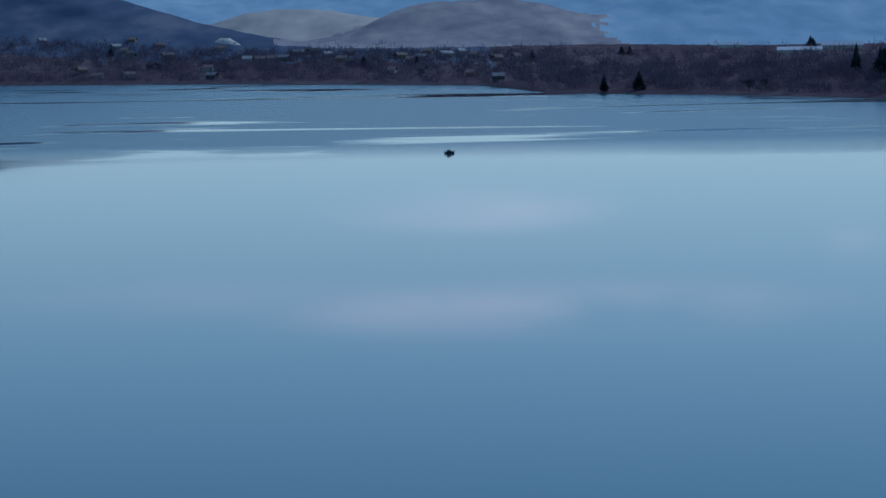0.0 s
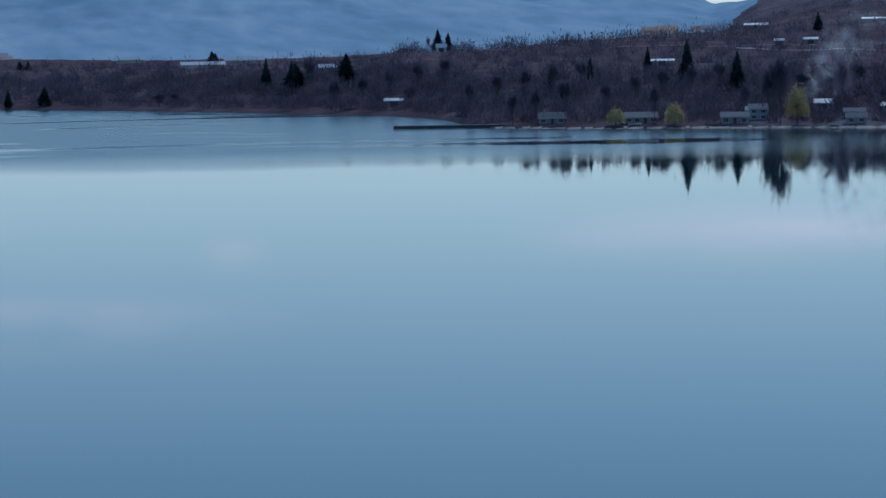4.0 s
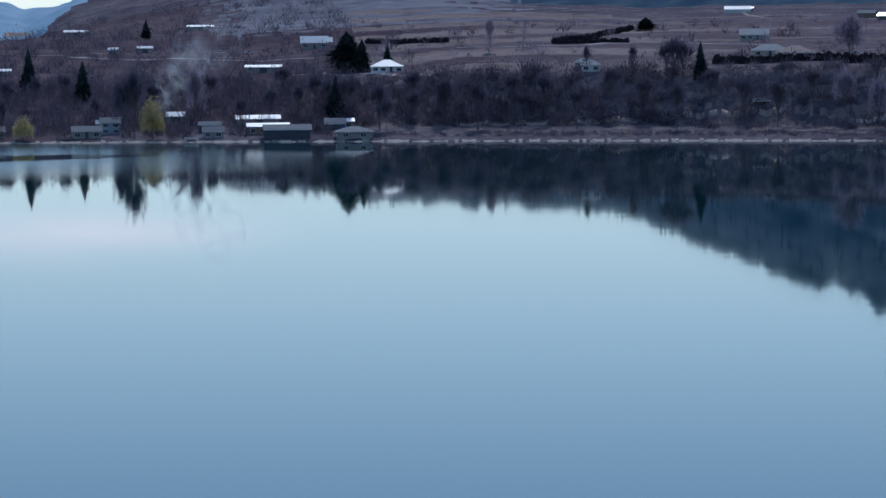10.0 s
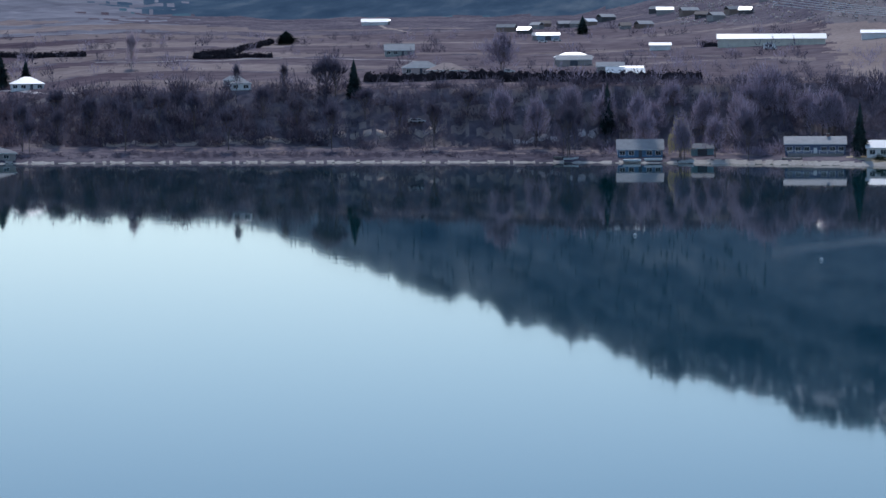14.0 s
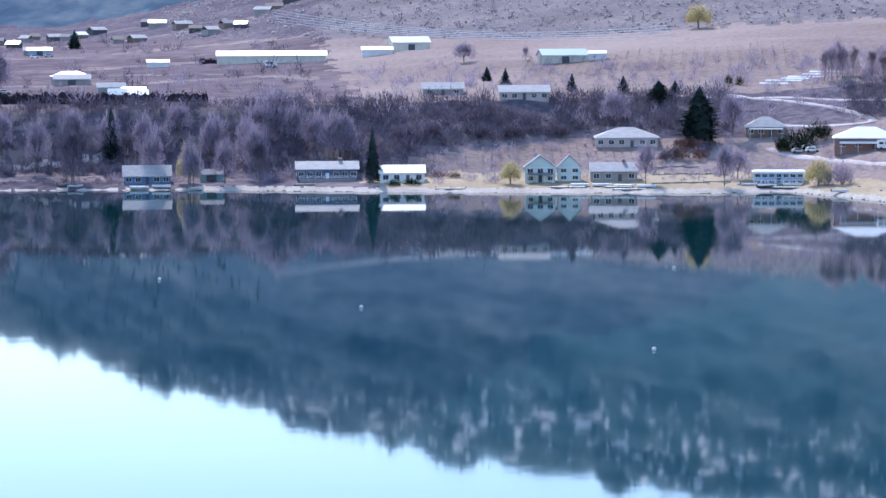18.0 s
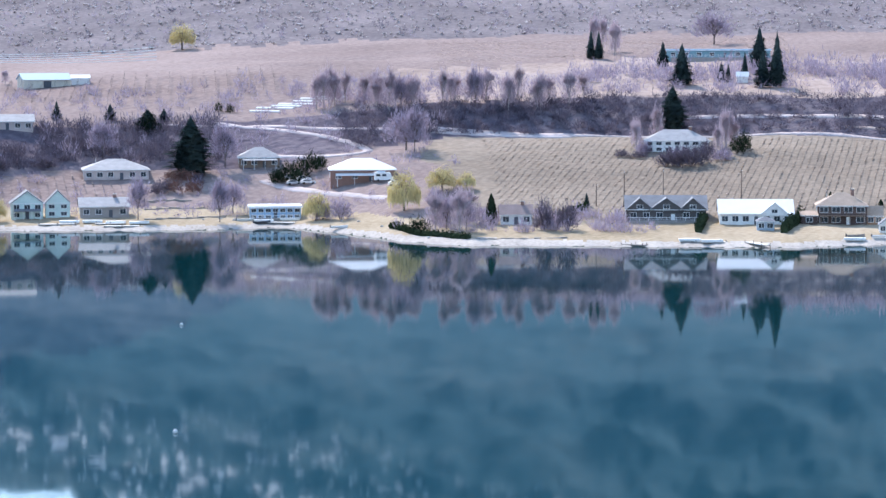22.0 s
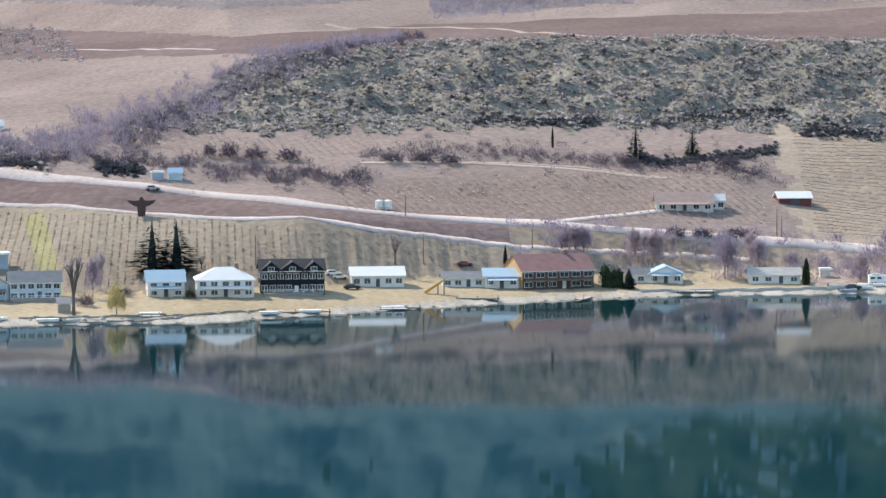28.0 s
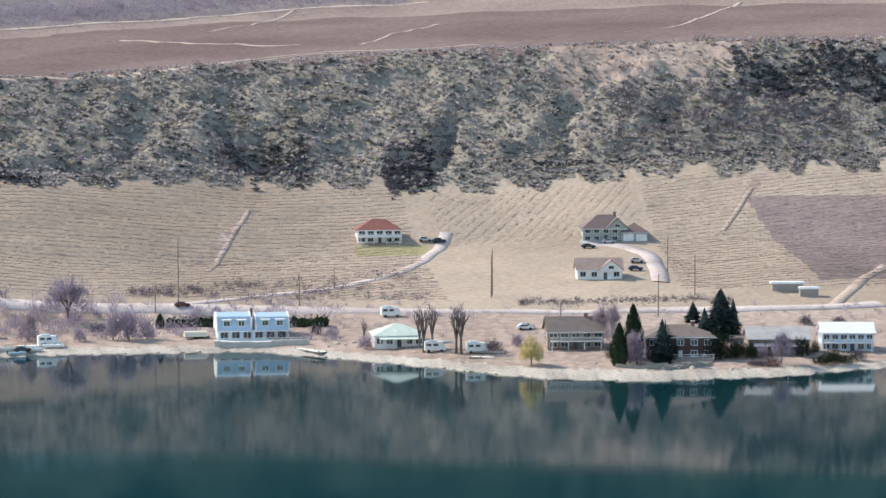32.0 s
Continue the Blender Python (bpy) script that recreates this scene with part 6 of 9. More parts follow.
# houses on the bench above the wooded bank
house(32.95, 978, 0, 13.6, 10.8, 2.2, 2.3, "hip", "pinkwall", "rose", 1, 4, "stucco house with a dusty rose hipped roof")
house(24.40, 971, 0, 11.1, 8.8, 2.2, 2.1, "hip", "white", "white_metal", 1, 4, "white bungalow with a bright roof at the bank edge")
house(31.99, 1737, 0, 16.0, 6.4, 2.2, 1.7, "gable", "white", "white_metal", 0, 0, "far white-roofed farm building", "", "farm shed")
house(37.49, 1189, 0, 8.7, 4.3, 2.2, 0.9, "gable", "white", "white_metal", 0, 0, "white greenhouse tunnel in the fields", "", "greenhouse")
house(35.61, 1041, 0, 12.7, 7.6, 2.2, 1.4, "gable", "weathered", "greytile", 0, 2, "low grey farmhouse in the fields")
house(32.18, 1194, 0, 12.1, 8.5, 2.4, 2.1, "gable", "greygreen", "greytile", 1, 4, "grey-green field house with a flat-pitched roof")
house(28.63, 911, 0, 6.5, 5.9, 2.2, 1.4, "hip", "white", "greytile", 1, 2, "small white house behind bare trees")
house(23.13, 1294, 0, 12.3, 8.6, 2.9, 2.8, "gable", "weathered", "white_metal", 1, 3, "grey house with a white roof behind bare trees")
house(36.65, 945, 0, 6.6, 5.3, 2.2, 0.7, "gable", "brownwood", "white_metal", 0, 1, "brown shed with a white roof along a hedge", "", "shed")
house(35.28, 1374, 0, 12.5, 7.5, 2.2, 1.3, "gable", "weathered", "greytile", 0, 2, "far grey farm building", "", "farm shed")

# houses of the far headland
house(22.15, 854, 0, 14.5, 7.0, 2.8, 1.3, "gable", "darkslatewall", "shingle", 0, 4, "long dark boathouse with a pale roof at the waterline", "", "boathouse")
house(21.60, 898, 0, 13.9, 8.4, 2.2, 1.0, "gable", "weathered", "white_metal", 0, 2, "low shed with a pale roof behind the boathouse", "", "shed")
house(20.60, 861, 0, 6.7, 4.7, 2.2, 1.2, "gable", "weathered", "shingle", 1, 2, "grey shore cabin")
house(18.49, 883, 0, 6.5, 5.8, 3.7, 1.4, "gable", "bluegrey", "shingle", 2, 2, "blue-grey two-storey shore house")
house(17.97, 869, 0, 8.8, 6.1, 2.4, 1.3, "gable", "weathered", "shingle", 1, 3, "low grey shore house with a pale roof")
house(15.93, 878, 0, 10.9, 6.5, 2.2, 1.4, "gable", "weathered", "shingle", 1, 4, "low shore house with a pale grey roof")
house(13.99, 889, 0, 8.9, 5.4, 2.2, 1.6, "gable", "weathered", "shingle", 1, 3, "low grey house at the head of the shore")
house(19.89, 905, 0, 6.1, 4.9, 2.2, 1.2, "gable", "weathered", "white_metal", 0, 2, "small cabin with a white roof below the trees")
house(23.19, 878, 0, 6.5, 5.8, 2.2, 1.4, "gable", "navy", "shingle", 0, 2, "dark shore cabin with a pale roof")
house(23.56, 848, 0, 11.1, 8.9, 2.2, 1.4, "hip", "weathered", "shingle", 1, 2, "grey boathouse under a hipped roof", "", "boathouse")
house(18.99, 1292, 0, 4.5, 3.0, 2.2, 0.8, "gable", "weathered", "white_metal", 0, 2, "far farm building with a white roof on the slope", "", "farm shed", "far farm sheds")
house(19.65, 1308, 0, 7.0, 3.5, 2.2, 0.8, "gable", "weathered", "white_metal", 0, 2, "far farm building with a white roof on the slope", "", "farm shed", "far farm sheds")
house(18.55, 1944, 0, 16.2, 8.1, 2.2, 1.2, "gable", "weathered", "white_metal", 0, 2, "far farm building with a white roof on the slope", "", "farm shed", "far farm sheds")
house(23.25, 1331, 0, 12.0, 6.0, 2.3, 1.8, "gable", "weathered", "white_metal", 0, 2, "far farm building with a white roof on the slope", "", "farm shed", "far farm sheds")
house(32.05, 1745, 0, 15.3, 7.6, 2.2, 0.7, "gable", "weathered", "white_metal", 0, 2, "far farm building with a white roof on the slope", "", "farm shed", "far farm sheds")
house(21.91, 1073, 0, 13.8, 6.9, 2.2, 0.7, "gable", "weathered", "white_metal", 0, 2, "far farm building with a white roof on the slope", "", "farm shed", "far farm sheds")
house(16.47, 1096, 0, 9.5, 4.8, 2.2, 0.6, "gable", "weathered", "white_metal", 0, 2, "far farm building with a white roof on the slope", "", "farm shed", "far farm sheds")
house(20.98, 1685, 0, 15.4, 7.7, 2.2, 0.8, "gable", "weathered", "white_metal", 0, 2, "far farm building with a white roof on the slope", "", "farm shed", "far farm sheds")
house(7.81, 1571, 0, 23.3, 5.8, 2.2, 1.9, "gable", "cream", "white_metal", 0, 0, "long white fruit shed on the far flats", "", "farm shed", "far farm sheds")
house(6.90, 1510, 0, 24.3, 6.1, 2.2, 1.5, "gable", "cream", "white_metal", 0, 0, "long white fruit shed on the far flats", "", "farm shed", "far farm sheds")
house(9.41, 1309, 0, 8.2, 4.1, 2.2, 1.3, "gable", "weathered", "white_metal", 0, 0, "white-roofed shed among dark firs", "", "farm shed", "far farm sheds")
house(10.69, 1090, 0, 7.3, 5.9, 2.2, 0.8, "gable", "weathered", "white_metal", 0, 2, "small white-roofed cabin above the shore")
house(5.50, 1732, 0, 17.4, 4.4, 2.2, 1.4, "gable", "cream", "white_metal", 0, 0, "long white fruit shed on the far flats", "", "farm shed", "far farm sheds")
house(11.87, 1388, 0, 5.2, 4.1, 2.2, 1.7, "gable", "white", "white_metal", 0, 1, "white house between tall trees on the far ridge")

# conifers
conifer(57.65, 971, 6.3, 14.2, 0)
conifer(57.39, 1026, 3.9, 9.4, 0)
conifer(59.25, 1018, 6.0, 14.7, 0)
conifer(59.47, 960, 5.1, 18.6, 0)
conifer(59.20, 960, 5.5, 12.4, 0)
conifer(58.44, 981, 3.0, 6.9, 0)
conifer(58.57, 979, 1.9, 6.3, 0)
conifer(58.91, 988, 2.3, 9.4, 0)
conifer(56.05, 1063, 3.0, 10.9, 0)
conifer(56.20, 1060, 3.2, 10.5, 0)
conifer(57.33, 909, 7.2, 14.1, 1)
conifer(67.04, 785, 9.4, 13.8, 2)
conifer(67.49, 785, 9.8, 13.4, 2)
conifer(76.78, 934, 5.0, 11.0, 2)
conifer(77.88, 941, 4.4, 8.0, 2)
conifer(47.83, 862, 9.7, 17.3, 1)
conifer(41.17, 811, 3.8, 16.4, 0)
conifer(44.11, 955, 3.4, 6.4, 0)
conifer(43.78, 981, 3.1, 5.4, 0)
conifer(45.39, 924, 2.9, 6.0, 0)
conifer(46.42, 924, 3.3, 5.4, 0)
conifer(47.10, 907, 6.1, 7.5, 1)
conifer(47.45, 923, 3.3, 4.4, 0)
conifer(36.08, 864, 3.7, 16.9, 0)
conifer(91.58, 744, 5.4, 9.6, 2)
conifer(92.47, 763, 4.9, 9.8, 0)
conifer(92.58, 802, 3.7, 5.8, 0)
conifer(92.87, 775, 6.6, 13.0, 1)
conifer(93.17, 783, 3.5, 9.4, 0)
conifer(75.99, 790, 3.2, 5.6, 0)
conifer(55.29, 779, 1.6, 3.8, 0)
conifer(23.60, 1019, 11.2, 15.3, 1)
conifer(23.91, 1011, 5.3, 12.3, 1)
conifer(23.24, 901, 6.2, 15.1, 0)
conifer(30.02, 1385, 8.4, 6.7, 1)
bare_tree(30.38, 901, 9.5, 14.5, 3)
bare_tree(30.55, 899, 9.5, 13.5, 3)
bare_tree(30.2, 903, 8.5, 12.5, 3)
conifer(30.92, 897, 4.4, 12.8, 0)
conifer(36.07, 1449, 5.8, 9.9, 0)
conifer(24.48, 1055, 3.4, 7.5, 0)
conifer(11.87, 1612, 6.6, 13.6, 0)
conifer(12.04, 1454, 4.8, 10.2, 0)
conifer(16.98, 1002, 5.7, 16.1, 0)
conifer(18.05, 974, 5.6, 14.5, 0)
bare_tree(18.96, 866, 8.0, 26.0, 3)
bare_tree(18.72, 868, 6.5, 21.0, 3)
conifer(9.74, 1184, 6.9, 14.4, 1)
conifer(9.01, 1243, 4.1, 9.9, 0)
conifer(8.65, 1191, 8.2, 12.5, 1)
conifer(8.06, 1231, 4.1, 12.8, 0)
conifer(7.15, 1656, 4.8, 7.5, 0)
bare_tree(13.12, 891, 6.0, 12.0, 3)
conifer(19.82, 1562, 5.2, 11.6, 0)
conifer(14.90, 1029, 3.0, 9.1, 0)
conifer(14.04, 1019, 3.0, 9.7, 0)
conifer(16.15, 1061, 3.3, 10.1, 0)
conifer(3.17, 1651, 4.2, 5.6, 0)
conifer(7.20, 1616, 4.8, 6.8, 0)
conifer(3.34, 1655, 4.2, 5.6, 0)
conifer(-7.51, 1889, 4.7, 6.3, 0)
conifer(-2.30, 1671, 4.2, 7.0, 0)
conifer(8.05, 1216, 5.2, 12.0, 0)
conifer(8.56, 1174, 5.1, 15.2, 0)
conifer(3.39, 1255, 5.9, 9.4, 0)
conifer(2.64, 1263, 3.8, 8.7, 0)
bare_tree(5.75, 1190, 9.0, 8.0, 3)
bare_tree(6.10, 1195, 8.0, 7.0, 3)
conifer(1.26, 1625, 4.1, 6.8, 0)
conifer(-1.17, 1670, 2.5, 4.9, 0)
cypress(53.34, 752, 3.7, 7.7)
cypress(79.38, 801, 2.8, 6.9)
cypress(90.98, 743, 6.4, 13.0)
cypress(90.64, 734, 5.4, 9.9)
cypress(60.04, 784, 1.8, 3.3)
cypress(73.80, 817, 1.5, 5.3)
cypress(75.26, 948, 1.1, 6.6)
cypress(61.29, 783, 1.5, 2.7)
cypress(61.16, 783, 1.5, 3.0)
cypress(61.01, 783, 1.8, 2.1)
cypress(82.92, 827, 3.3, 3.8)

# weeping willows in first yellow leaf
willow(51.74, 782, 8.5, 11.2)
willow(52.55, 805, 8.5, 7.1)
willow(50.05, 789, 7.5, 7.8)
willow(43.91, 800, 6.3, 6.8)
willow(89.06, 738, 5.5, 7.8)
willow(66.12, 735, 4.3, 8.2)
willow(48.27, 1201, 10.9, 10.9)
willow(16.65, 870, 6.3, 7.8)
willow(15.37, 874, 6.0, 6.4)
willow(19.33, 863, 8.2, 13.6)
willow(37.51, 821, 6.4, 11.9)
willow(53.03, 807, 4.9, 5.0)

# bare trees that stand alone
bare_tree(81.33, 839, 14.7, 12.8, 0)
bare_tree(52.21, 739, 7.0, 11.1, 1)
bare_tree(52.66, 733, 6.9, 12.0, 1)
bare_tree(52.21, 876, 9.1, 14.6, 0)
bare_tree(46.62, 796, 7.1, 12.5, 0)
bare_tree(48.18, 790, 7.0, 12.5, 0)
bare_tree(87.29, 773, 4.2, 11.1, 2)
bare_tree(87.51, 771, 3.2, 12.6, 2)
bare_tree(87.95, 760, 5.9, 13.1, 2)
bare_tree(86.37, 786, 2.1, 7.2, 2)
bare_tree(65.34, 736, 5.4, 16.1, 2)
bare_tree(65.83, 762, 4.2, 11.2, 0)
bare_tree(71.67, 805, 4.5, 8.6, 2)
bare_tree(67.97, 789, 3.3, 4.1, 2)
bare_tree(75.19, 832, 10.1, 7.1, 0)
bare_tree(76.34, 833, 4.7, 8.1, 1)
bare_tree(76.71, 832, 6.2, 9.3, 1)
bare_tree(77.99, 816, 6.9, 12.2, 0)
bare_tree(78.51, 836, 5.5, 9.4, 1)
bare_tree(90.58, 762, 6.3, 11.2, 1)
bare_tree(90.92, 737, 4.3, 8.4, 1)
bare_tree(58.58, 1137, 18.5, 14.1, 0)
bare_tree(56.54, 1076, 6.1, 13.3, 1)
bare_tree(56.16, 1086, 4.8, 16.5, 1)
bare_tree(56.99, 891, 4.2, 8.8, 1)
bare_tree(58.27, 876, 3.3, 12.4, 1)
bare_tree(56.55, 877, 5.0, 9.1, 1)
bare_tree(50.70, 946, 6.3, 14.5, 1)
bare_tree(51.63, 936, 8.9, 12.5, 1)
bare_tree(52.32, 927, 7.1, 10.6, 1)
bare_tree(53.44, 926, 6.2, 12.4, 1)
bare_tree(54.18, 926, 7.1, 10.6, 1)
bare_tree(56.35, 1099, 6.3, 14.8, 1)
bare_tree(56.60, 1101, 5.3, 12.7, 1)
bare_tree(54.72, 924, 7.1, 9.7, 1)
bare_tree(53.03, 925, 5.3, 10.6, 1)
bare_tree(50.45, 942, 5.4, 11.7, 1)
bare_tree(34.06, 986, 14.1, 15.1, 0)
bare_tree(34.12, 988, 6.0, 16.1, 3)
bare_tree(28.54, 909, 3.7, 10.2, 3)
bare_tree(29.51, 907, 3.7, 10.2, 3)
bare_tree(26.65, 1096, 3.3, 15.6, 1)
bare_tree(35.20, 821, 3.4, 18.5, 3)
bare_tree(37.59, 812, 6.7, 11.7, 0)
bare_tree(39.03, 862, 14.2, 13.3, 0)
bare_tree(37.53, 815, 7.2, 14.4, 0)
bare_tree(38.90, 808, 7.1, 15.8, 3)
bare_tree(40.61, 848, 10.8, 14.1, 0)
bare_tree(36.82, 831, 8.1, 15.5, 0)
bare_tree(38.23, 818, 8.0, 13.6, 0)
bare_tree(43.47, 1091, 10.7, 7.9, 0)
bare_tree(44.69, 1079, 4.2, 5.7, 1)
bare_tree(46.16, 879, 10.4, 12.1, 0)
bare_tree(50.79, 954, 7.5, 10.3, 1)
bare_tree(51.58, 929, 5.5, 11.0, 1)
bare_tree(51.96, 927, 7.3, 11.9, 1)
bare_tree(48.51, 872, 10.3, 14.6, 0)
bare_tree(52.86, 755, 10.2, 9.7, 1)
bare_tree(11.61, 1440, 3.6, 8.9, 1)
bare_tree(13.63, 887, 4.7, 15.5, 3)
bare_tree(14.27, 889, 5.7, 17.1, 3)
bare_tree(16.22, 876, 5.6, 15.0, 3)
bare_tree(20.30, 908, 6.8, 19.4, 0)
bare_tree(18.70, 918, 5.9, 15.7, 3)
bare_tree(66.01, 773, 3.7, 10.3, 1)
bare_tree(61.87, 789, 4.5, 7.5, 1)
bare_tree(76.33, 833, 6.1, 8.4, 1)
bare_tree(76.69, 832, 6.1, 7.6, 1)
bare_tree(77.97, 833, 6.9, 9.9, 0)
bare_tree(78.57, 832, 6.1, 8.4, 1)
bare_tree(80.47, 810, 5.2, 8.9, 1)
bare_tree(82.22, 811, 6.7, 7.5, 0)
bare_tree(75.21, 832, 9.9, 6.8, 1)
bare_tree(50.59, 941, 6.6, 13.5, 1)
bare_tree(50.81, 944, 6.7, 12.6, 1)
bare_tree(51.03, 950, 6.7, 11.7, 1)
bare_tree(51.39, 942, 7.2, 10.5, 1)
bare_tree(51.82, 922, 5.4, 15.7, 1)
bare_tree(52.06, 926, 6.7, 11.0, 0)
bare_tree(52.27, 926, 7.4, 10.3, 1)
bare_tree(52.88, 923, 5.8, 13.9, 1)
bare_tree(53.12, 931, 6.4, 8.9, 1)
bare_tree(53.52, 925, 6.2, 14.1, 0)
bare_tree(53.74, 931, 8.0, 11.0, 1)
bare_tree(54.16, 923, 6.0, 12.5, 1)
bare_tree(54.37, 931, 5.8, 13.0, 1)
bare_tree(54.79, 924, 6.3, 12.7, 1)
bare_tree(54.97, 930, 6.6, 9.6, 1)
bare_tree(55.36, 928, 7.5, 12.3, 1)
bare_tree(55.65, 936, 6.4, 8.9, 1)
bare_tree(40.58, 847, 11.7, 15.5, 0)
bare_tree(39.34, 868, 13.8, 14.0, 0)
bare_tree(38.89, 831, 10.5, 16.3, 0)
bare_tree(52.06, 881, 15.2, 13.3, 0)
bare_tree(48.49, 810, 9.3, 9.3, 0)
bare_tree(52.44, 744, 8.0, 9.6, 0)
bare_tree(52.80, 738, 6.2, 8.4, 0)
bare_tree(74.93, 828, 6.0, 8.4, 0)
bare_tree(75.34, 830, 5.6, 8.4, 0)
bare_tree(76.26, 831, 3.4, 10.3, 1)
bare_tree(76.50, 830, 3.1, 9.8, 1)
bare_tree(76.77, 830, 3.4, 10.3, 1)
bare_tree(77.04, 834, 3.4, 9.1, 1)
bare_tree(77.91, 811, 7.9, 13.2, 0)
bare_tree(78.64, 829, 5.2, 9.1, 0)
bare_tree(90.73, 758, 5.7, 12.3, 1)
bare_tree(93.68, 739, 6.4, 8.3, 0)
bare_tree(87.32, 767, 3.9, 13.7, 2)
bare_tree(87.88, 762, 5.5, 14.1, 2)
bare_tree(58.09, 864, 4.6, 9.7, 1)
bare_tree(22.19, 948, 10.0, 10.6, 3)
bare_tree(22.83, 919, 9.7, 13.2, 3)
bare_tree(23.48, 899, 9.5, 15.8, 3)
bare_tree(24.12, 873, 9.3, 18.1, 3)
bare_tree(24.87, 905, 9.6, 12.8, 3)
bare_tree(25.54, 890, 9.4, 15.4, 3)
bare_tree(26.20, 870, 9.2, 17.9, 3)
bare_tree(26.94, 894, 9.5, 12.4, 3)
bare_tree(27.63, 887, 9.4, 15.2, 3)
bare_tree(28.29, 865, 9.2, 17.6, 3)
bare_tree(29.04, 891, 9.5, 12.2, 3)
bare_tree(29.72, 881, 9.4, 14.9, 3)
bare_tree(30.40, 862, 9.2, 17.3, 3)
bare_tree(31.13, 884, 9.4, 11.9, 3)
bare_tree(31.82, 874, 9.3, 14.6, 3)
bare_tree(32.51, 862, 9.2, 17.1, 3)
bare_tree(33.23, 878, 9.3, 11.6, 3)
bare_tree(33.93, 871, 9.3, 14.3, 0)
bare_tree(34.61, 859, 9.2, 16.9, 0)
bare_tree(35.33, 871, 9.3, 11.3, 0)
bare_tree(36.02, 865, 9.2, 14.0, 0)
bare_tree(36.71, 859, 9.2, 16.7, 0)
bare_tree(37.42, 869, 9.3, 11.1, 0)
bare_tree(38.10, 858, 9.2, 13.7, 0)
bare_tree(38.79, 850, 9.1, 16.3, 0)
bare_tree(39.49, 862, 9.2, 10.8, 0)
bare_tree(8.97, 1204, 8.5, 15.0, 3)
bare_tree(9.42, 1089, 7.7, 16.2, 3)
bare_tree(10.03, 1105, 7.9, 15.8, 3)
bare_tree(10.62, 1105, 7.9, 15.2, 3)
bare_tree(11.22, 1109, 7.9, 14.6, 3)
bare_tree(11.81, 1102, 7.8, 13.9, 3)
bare_tree(12.25, 968, 6.9, 14.6, 3)
bare_tree(12.86, 980, 7.0, 14.2, 3)
bare_tree(13.47, 986, 7.1, 13.7, 3)
bare_tree(14.09, 1000, 7.2, 13.3, 3)
bare_tree(14.70, 1009, 7.2, 12.9, 3)
bare_tree(15.20, 917, 6.6, 13.9, 3)
bare_tree(15.83, 935, 6.7, 13.6, 3)
bare_tree(16.45, 947, 6.8, 13.3, 3)
bare_tree(17.07, 961, 6.9, 12.9, 3)
bare_tree(17.68, 975, 7.0, 12.5, 3)
bare_tree(18.21, 900, 6.5, 13.8, 3)
bare_tree(18.84, 914, 6.6, 13.4, 3)
bare_tree(19.45, 922, 6.6, 13.0, 3)
bare_tree(20.06, 932, 6.7, 12.6, 3)
bare_tree(20.68, 942, 6.8, 12.2, 3)
bare_tree(21.23, 884, 6.4, 13.6, 3)
bare_tree(21.85, 902, 6.5, 13.3, 3)
bare_tree(22.46, 908, 6.6, 12.9, 3)
bare_tree(23.07, 911, 6.6, 12.4, 3)
bare_tree(23.67, 913, 6.6, 11.9, 3)
bare_tree(24.25, 867, 6.3, 13.4, 3)
bare_tree(24.86, 887, 6.4, 13.2, 3)
bare_tree(25.46, 891, 6.4, 12.7, 3)
bare_tree(26.06, 893, 6.5, 12.2, 3)

# shrubs in the gardens and on the banks
bush(49.47, 855, 5.5, 4.2, 2)
bush(49.69, 856, 7, 5.5, 2)
bush(49.94, 856, 7, 6, 2)
bush(50.16, 859, 7, 6.5, 2)
bush(50.34, 861, 5, 5, 2)
bush(47.45, 857, 6, 3, 3)
bush(47.63, 856, 6, 3.5, 3)
bush(47.80, 854, 6, 3.2, 3)
bush(47.92, 850, 5, 3, 1)
# next two: dark shrubs added to stand for the bank's diagonal shadow
bush(47.24, 842, 7, 4, 1)
bush(47.11, 839, 6, 3.5, 1)
bush(57.05, 845, 8, 5, 1)
bush(57.26, 842, 10, 6, 1)
bush(57.51, 842, 10, 6.5, 1)
bush(57.74, 846, 7, 6, 1)
bush(58.48, 866, 6, 6, 2)
bush(58.63, 868, 5, 7, 2)
bush(56.68, 872, 6, 4, 0)
bush(58.12, 852, 8, 4, 0)
bush(56.23, 865, 5, 2.5, 1)
bush(56.55, 864, 7, 2.2, 1)
bare_tree(56.98, 892, 6, 12, 1)
bare_tree(56.55, 883, 5, 9, 1)
bare_tree(58.31, 882, 7, 13, 1)
bare_tree(58.47, 882, 5, 9, 1)
bare_tree(35.13, 834, 5, 19, 3)
bare_tree(35.26, 834, 5, 21, 3)
bare_tree(35.37, 833, 5, 18, 3)
bare_tree(36.38, 861, 7, 12, 3)
bare_tree(38.89, 827, 7, 14, 3)
bare_tree(39.08, 836, 8, 17, 3)
bare_tree(40.46, 847, 12, 14, 0)
bare_tree(40.71, 846, 10, 12, 0)
bare_tree(40.13, 853, 9, 13, 0)
bare_tree(39.69, 856, 9, 14, 0)
bare_tree(38.78, 855, 9, 12, 0)
bare_tree(38.05, 857, 9, 12, 0)
bare_tree(37.06, 862, 8, 12, 0)
bush(90.86, 737, 6.5, 6.5, 0)
bush(92.48, 745, 7, 7, 2)
bush(92.60, 744, 6, 6, 2)
bush(93.19, 746, 5, 3.5, 2)
bush(94.17, 751, 4.5, 5, 2)
bush(94.44, 740, 6, 2.8, 2)
bush(94.71, 742, 6, 3, 2)
bush(94.94, 744, 5, 2.6, 2)
bush(93.20, 736, 6, 2, 1)
bush(93.47, 736, 5, 2, 3)
bush(92.88, 746, 5, 4, 2)
